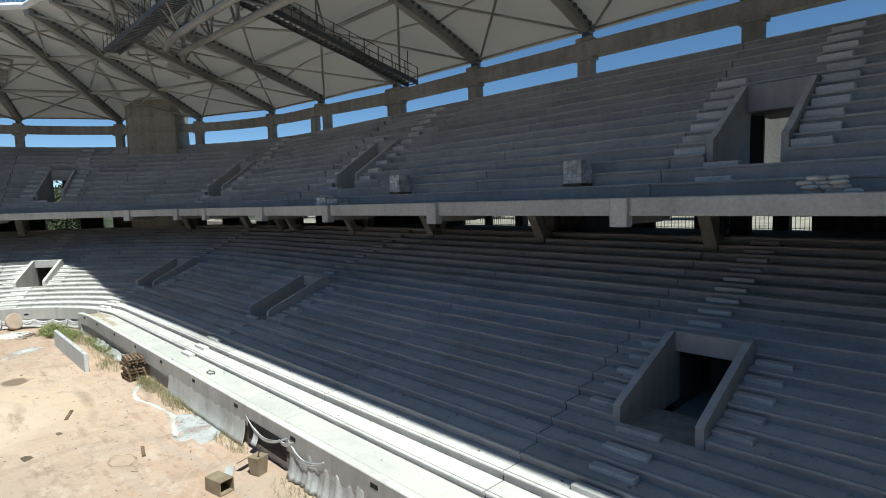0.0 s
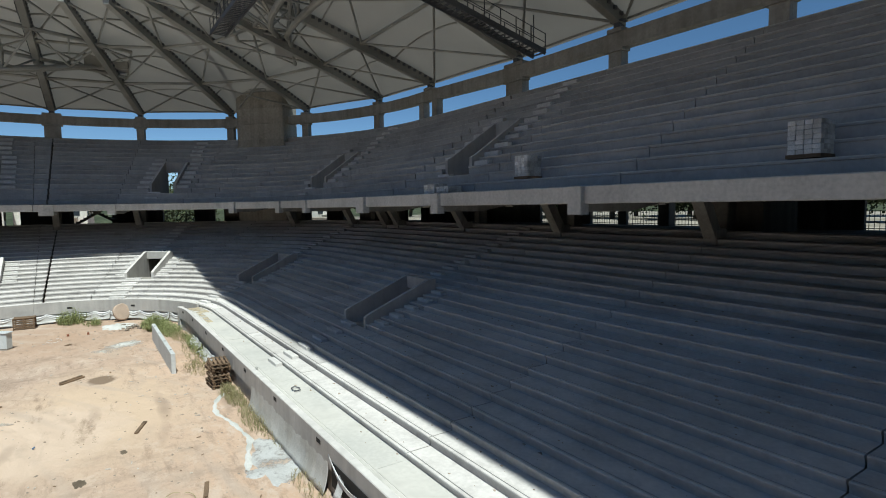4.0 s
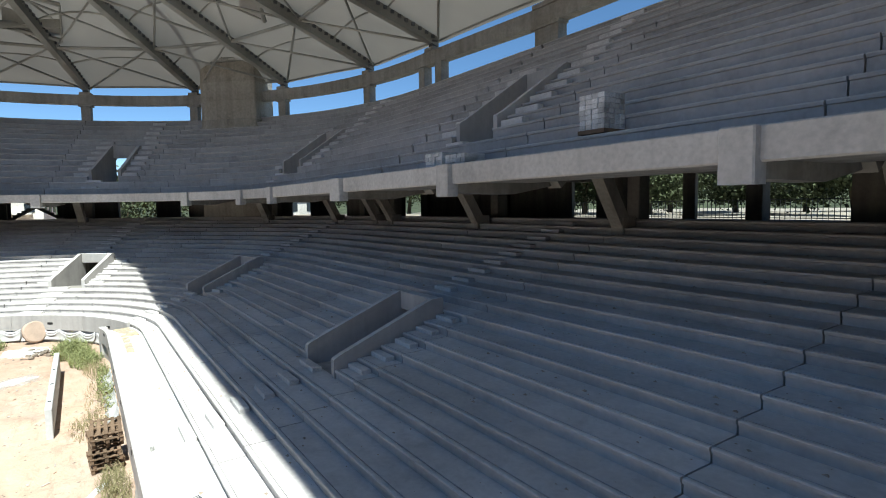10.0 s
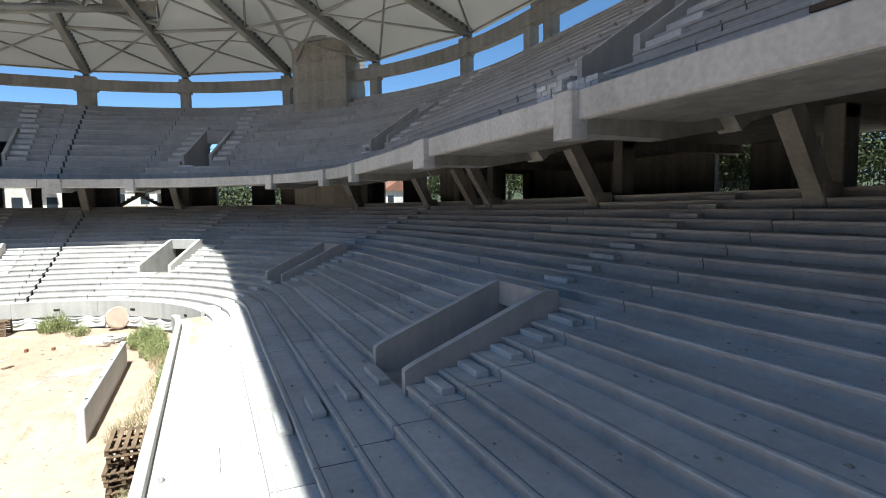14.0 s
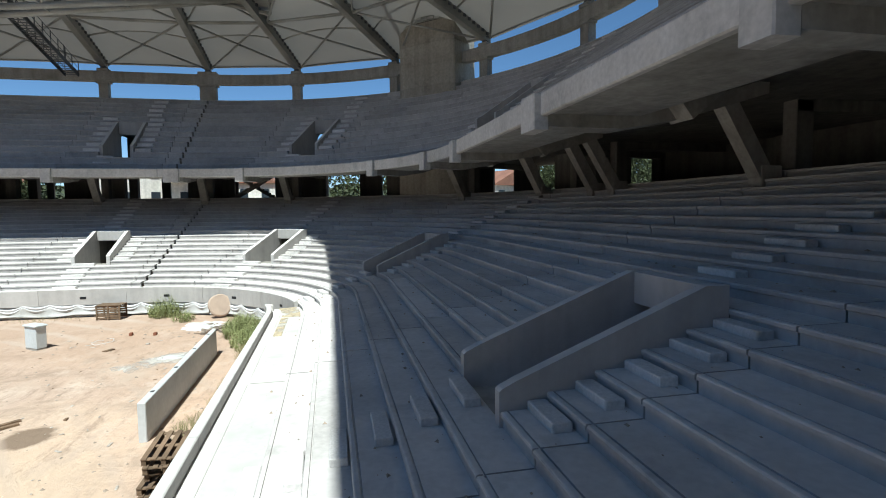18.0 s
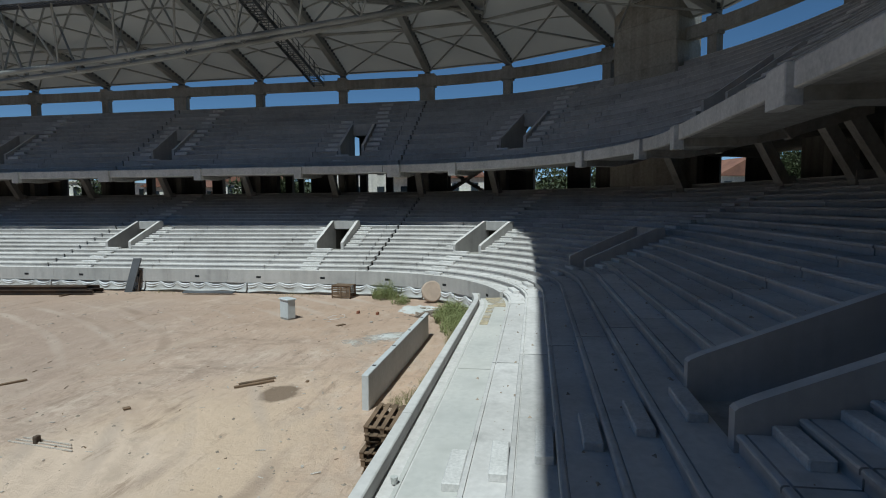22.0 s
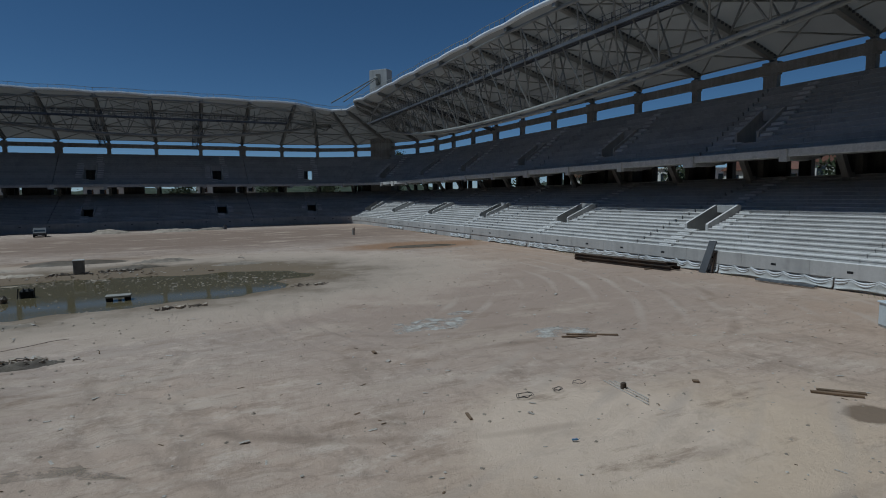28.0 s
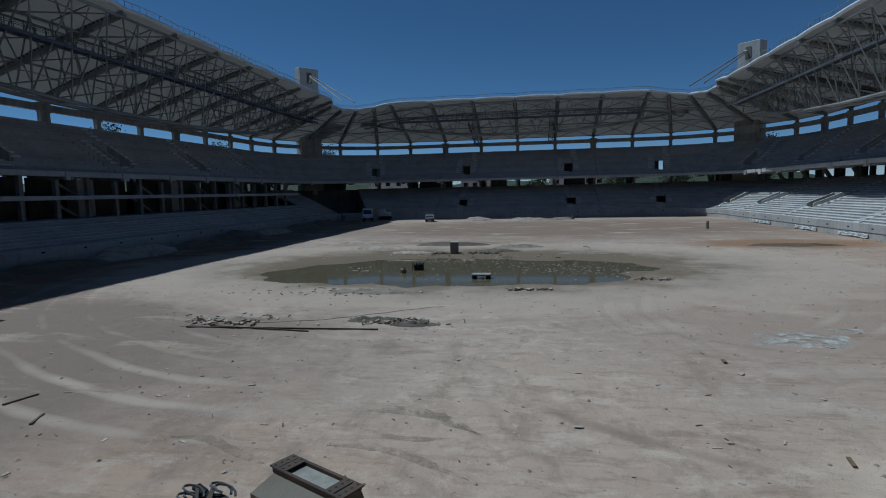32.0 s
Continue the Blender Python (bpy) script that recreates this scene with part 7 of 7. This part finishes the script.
def vehicle(name, o, rz, L, Wd, H, mat, label, van):
    m = Matrix.Translation(o) @ pose(0, 0, 0, 0, 0, rz)
    r3 = pose(0, 0, 0, 0, 0, rz)
    t = thing(name, o, label, "van" if van else "car")
    if van:
        side = [(-0.5, 0.3), (0.5, 0.3), (0.5, 0.42), (0.47, 0.52), (0.38, 0.58), (0.27, 0.97), (0.2, 1.0), (-0.48, 1.0), (-0.5, 0.95)]
    else:
        side = [(-0.5, 0.25), (0.5, 0.25), (0.5, 0.5), (0.45, 0.58), (0.26, 0.62), (0.12, 0.98), (-0.25, 1.0), (-0.42, 0.65), (-0.5, 0.6)]
    pts = [(x * L, z * H) for x, z in side]
    half = lambda y, k: [m @ Vector((x, y, z if z < 0.6 * H else z)) for x, z in pts]
    part("body", Build().loft([half(-Wd / 2, 1), half(Wd / 2, 1)]), mat, t)
    a, c = (pts[4], pts[5])
    gl = Build()
    gl.loft([[m @ Vector((a[0] + 0.015, s * Wd * 0.44, a[1] + 0.03)), m @ Vector((a[0] + 0.03, s * Wd * 0.44, a[1] + 0.03)), m @ Vector((c[0] + 0.03, s * Wd * 0.42, c[1] - 0.06)), m @ Vector((c[0] + 0.015, s * Wd * 0.42, c[1] - 0.06))] for s in (-1, 1)])
    part("windscreen", gl, GLASS, t)
    for s in (-1, 1):
        part("side_window", Build().box((0.22 * L if van else -0.05 * L, s * (Wd / 2 + 0.005), H * 0.76), (L * (0.14 if van else 0.34), 0.02, H * 0.24), m), GLASS, t)
        part("headlight", Build().box((L * 0.492, s * Wd * 0.38, H * 0.42), (0.1, 0.26, 0.16), m, 0.02), GLASS, t)
        for x in (-0.31, 0.32):
            p = m @ Vector((x * L, s * (Wd / 2 - 0.1), 0.34))
            wheel(t, p, 0.34, 0.24, r3 @ pose(0, 0, 0, 0, 0, 90))
    part("bumper", Build().box((L * 0.5, 0, H * 0.24), (0.14, Wd * 0.96, 0.22), m, 0.03), BLACK, t)
    part("number_plate", Build().box((L * 0.5 + 0.08, 0, H * 0.24), (0.02, 0.5, 0.11), m), WHITE, t)


vehicle("van", Vector((-46.5, 118.5, 0)), -75, 5.9, 2.05, 2.75, WHITE, "white delivery van parked in the far corner", True)
vehicle("car", Vector((-31.8, 113.6, 0)), -80, 4.2, 1.75, 1.45, STEELD, "small dark grey car parked at the far end", False)
t = thing("excavator", (-44.5, 123.2, 0), "small pale excavator standing behind the van", "excavator")
part("cab", Build().box((-44.6, 123.4, 1.7), (1.3, 1.4, 1.5), None, 0.12), HOUSEW, t)
part("engine", Build().box((-43.4, 123.4, 1.3), (1.4, 1.6, 0.9), None, 0.15), HOUSEW, t)
for s in (-0.7, 0.7):
    part("track", Build().box((-44.0, 123.3 + s, 0.4), (2.7, 0.45, 0.75), None, 0.25), BLACK, t)
part("boom", Build().beam((-45.2, 122.8, 1.4), (-46.2, 122.6, 3.0), 0.3, 0.35), HOUSEY, t)
part("arm", Build().beam((-46.2, 122.6, 3.0), (-46.9, 122.4, 1.3), 0.25, 0.28), HOUSEY, t)

# grey cabinet at the west edge of the sunny ground
solid("fuse_box", Build().box((-37.4, 25.6, 0.6), (0.9, 0.7, 1.2), None, 0.03), METALBOX, "pale grey box at the edge of the shade", "cabinet")

# ---- outside the stadium ----
def house(x, y, w, d, h, rz, wall, label, flat=False, floors=3):
    o = Vector((x, y, 0))
    m = Matrix.Translation(o) @ pose(0, 0, 0, 0, 0, rz)
    t = thing("house", o, label, "house", "houses outside")
    part("wall", Build().box((0, 0, h / 2), (w, d, h), m, 0.02), wall, t)
    if flat:
        part("roof", Build().box((0, 0, h + 0.15), (w + 0.5, d + 0.5, 0.3), m), HOUSEW, t)
    else:
        part("roof", Build().loft([[m @ Vector((sx * (w / 2 + 0.4), -d / 2 - 0.4, h)), m @ Vector((sx * (w / 2 + 0.4), d / 2 + 0.4, h)), m @ Vector((sx * (w / 2 + 0.4), 0, h + d * 0.28))] for sx in (-1, 1)]), ROOFT, t)
    n = max(2, int(w / 3))
    for face in (-1, 1):
        for f in range(floors):
            for i in range(n):
                cx, cz = -w / 2 + w * (i + 0.5) / n, (f + 0.55) * h / floors
                wd = part("window", Build().box((cx, face * (d / 2 + 0.02), cz), (1.1, 0.08, 1.4), m), GLASS, t)
                part("shutter", Build().box((cx + 0.75, face * (d / 2 + 0.05), cz), (0.38, 0.06, 1.5), m), SHUTTER, wd)
    nd = max(2, int(d / 3))
    for face in (-1, 1):
        for f in range(floors):
            for i in range(nd):
                cy, cz = -d / 2 + d * (i + 0.5) / nd, (f + 0.55) * h / floors
                part("window", Build().box((face * (w / 2 + 0.02), cy, cz), (0.08, 1.1, 1.4), m), GLASS, t)
                if f > 0 and i == 0:
                    part("balcony", Build().box((face * (w / 2 + 0.6), cy + 1.2, cz - 0.9), (1.2, 3.0, 0.15), m), HOUSEW, t)


house(74.0, 27.0, 12.0, 14.0, 12.5, 4, HOUSEW, "pale rendered block of flats outside the east stand", True, 4)
house(78.0, 14.0, 10.0, 9.0, 10.0, -6, HOUSEW, "pale house with a tiled roof outside the east stand", False, 3)
house(74.0, -24.0, 9.0, 9.0, 9.5, 20, HOUSEW, "white house with brown shutters and a tiled roof", False, 3)
house(70.0, 45.0, 9.0, 8.0, 9.6, 0, HOUSEW, "pale house with a tiled roof outside the east stand", False, 3)
house(72.0, 58.0, 12.0, 8.0, 9.0, 3, HOUSEW, "pale house with a tiled roof outside the east stand", False, 3)
house(75.0, 78.0, 14.0, 9.0, 10.0, -3, HOUSEW, "pale block of flats outside the east stand", True, 3)
house(74.0, 98.0, 12.0, 9.0, 9.5, 6, HOUSEW, "pale house with a tiled roof outside the east stand", False, 3)
house(2.0, 182.0, 16.0, 9.0, 10.0, 2, HOUSEW, "pale block of flats outside the north stand", True, 3)
house(-28.0, 184.0, 12.0, 9.0, 9.5, -4, HOUSEW, "pale house with a tiled roof outside the north stand", False, 3)
house(-56.0, 180.0, 14.0, 9.0, 10.5, 3, HOUSEW, "pale block of flats outside the north stand", True, 3)


def tree(x, y, h, spread, seed, leaf=LEAF, n=900, base=0.0):
    rnd = random.Random(seed)
    t = thing("tree", (x, y, base), "leafy green tree outside the stands", "tree", "trees outside")
    top = Vector((x + rnd.gauss(0, 0.4), y + rnd.gauss(0, 0.4), base + h * 0.62))
    part("trunk", Build().tube([(x, y, base), Vector((x, y, base)).lerp(top, 0.5) + Vector((rnd.gauss(0, 0.15), rnd.gauss(0, 0.15), 0)), top], [0.3, 0.22, 0.12], 8), BARK, t)
    centres = []
    for k in range(9):
        a = k * 2.4 + rnd.random()
        s = Vector((x, y, base + h * rnd.uniform(0.25, 0.5)))
        e = Vector((x + spread * 0.75 * math.cos(a) * rnd.uniform(0.5, 1), y + spread * 0.75 * math.sin(a) * rnd.uniform(0.5, 1), base + h * rnd.uniform(0.22, 0.95)))
        part("limb", Build().tube([s, s.lerp(e, 0.5) + Vector((0, 0, 0.3)), e], [0.11, 0.07, 0.03], 6), BARK, t)
        centres += [e, s.lerp(e, 0.7)]
    centres.append(top + Vector((0, 0, h * 0.25)))
    b = Build()
    for _ in range(n):
        c = rnd.choice(centres)
        p = c + Vector((rnd.gauss(0, spread * 0.24), rnd.gauss(0, spread * 0.24), rnd.gauss(0, h * 0.075)))
        a = Vector((rnd.gauss(0, 1), rnd.gauss(0, 1), rnd.gauss(0, 1))).normalized() * rnd.uniform(0.1, 0.22) * (1.0 if base else 1.5)
        c2 = a.cross(Vector((rnd.gauss(0, 1), rnd.gauss(0, 1), rnd.gauss(0, 1)))).normalized() * a.length * 0.55
        b.add([p - a, p + c2, p + a, p - c2], [(0, 1, 2, 3)])
    part("crown", b, leaf, t, "uneven crown of small leaves", kind="stuff")


spots = [(62.0, 1.5, 13), (64.0, -4.0, 12), (60.0, 40.0, 12), (64.0, 36.0, 11), (55.0, -27.0, 13), (50.0, -33.0, 14), (46.0, -38.0, 13), (40.0, -41.0, 14), (35.0, -44.0, 13), (29.0, -46.0, 14), (24.0, -44.0, 12), (18.0, -47.0, 13), (-12.0, -38.0, 11), (-3.0, -36.0, 12), (5.0, -39.0, 11), (13.0, -36.5, 12), (27.0, -37.0, 11), (38.0, -33.0, 11), (-20.0, -46.0, 12), (-30.0, -42.0, 12),
         (12.0, -49.0, 14), (6.0, -50.0, 13), (0.0, -52.0, 14), (-7.0, -54.0, 13), (31.0, -36.0, 12), (21.0, -37.0, 12), (63.0, 66.0, 11), (64.0, 88.0, 12), (60.0, 108.0, 12),
         (-10.0, 176.0, 12), (14.0, 175.0, 12), (-40.0, 175.0, 13), (30.0, 172.0, 13), (48.0, 162.0, 18), (-74.0, 160.0, 20), (-92.0, 140.0, 19), (-96.0, 100.0, 19), (-98.0, 70.0, 11), (-97.0, 50.0, 11)]
for i, (x, y, h) in enumerate(spots):
    near = y < -20
    tree(x, y, h - 4.5 if near else h, h * (0.24 if h >= 18 else 0.36), 100 + i, n=15000 if near else 14000 if h >= 18 else 3600, base=6.85 if near else 0.0)
bank = Build()
bx, by = [-80 + 3.0 * i for i in range(50)], [-21.15 - 2.5 * j for j in range(26)]
bank.v = [(x, y, 6.85 + (0.25 * noise.noise((x * 0.2, y * 0.2, 4.0)) + 0.12 * noise.noise((x * 0.7, y * 0.7, 5.0)) if y < -22 else 0.0)) for y in by for x in bx]
nb = len(bank.v)
bank.v += [(x, y, -0.1) for x, y in ((bx[0], by[0]), (bx[-1], by[0]), (bx[-1], by[-1]), (bx[0], by[-1]))]
bank.f = [(j * 50 + i, (j + 1) * 50 + i, (j + 1) * 50 + i + 1, j * 50 + i + 1) for j in range(25) for i in range(49)]
bank.f += [(nb, *range(0, 50), nb + 1), (nb + 1, *[49 + 50 * j for j in range(26)], nb + 2), (nb + 2, *range(1299, 1249, -1), nb + 3), (nb + 3, *[50 * j for j in range(25, -1, -1)], nb)]
solid("earth_bank", bank, BANK, "dry rubbly earth bank behind the south stand", "bank", kind="structure", smooth=False)
fence = thing("railing_fence", (0, -44, 6.9), "dark steel railing fence along the outer edge of the concourse", "fence")
b = Build()
for k in range(240):
    b.box((CX - 24 + 0.22 * k, CY - AY - 35.1, 7.5), (0.025, 0.025, 1.0))
part("picket", b, STEELD, fence, "row of thin pickets", kind="stuff")
for z in (7.1, 7.95):
    part("rail", Build().beam((CX - 24, CY - AY - 35.1, z), (CX + 29, CY - AY - 35.1, z), 0.04, 0.04), STEELD, fence)

b = Build()
for i in range(121):
    a = 2 * math.pi * i / 120
    for j, (d, z) in enumerate(((150, 0.0), (165, 5.0), (200, 12.0), (260, 18.0), (330, 22.0))):
        k = 0.75 + 0.6 * noise.noise((math.cos(a) * 3, math.sin(a) * 3, j * 0.4)) + 0.35 * noise.noise((math.cos(a) * 14, math.sin(a) * 14, j))
        b.v.append((CX + d * math.cos(a), CY + (d + 25) * math.sin(a), max(0.0, z * k)))
b.f = [(i * 5 + j, (i + 1) * 5 + j, (i + 1) * 5 + j + 1, i * 5 + j + 1) for i in range(120) for j in range(4)]
solid("backdrop_hill", b, WOODED, "far wooded slopes round the stadium", "hill", kind="structure", smooth=True)
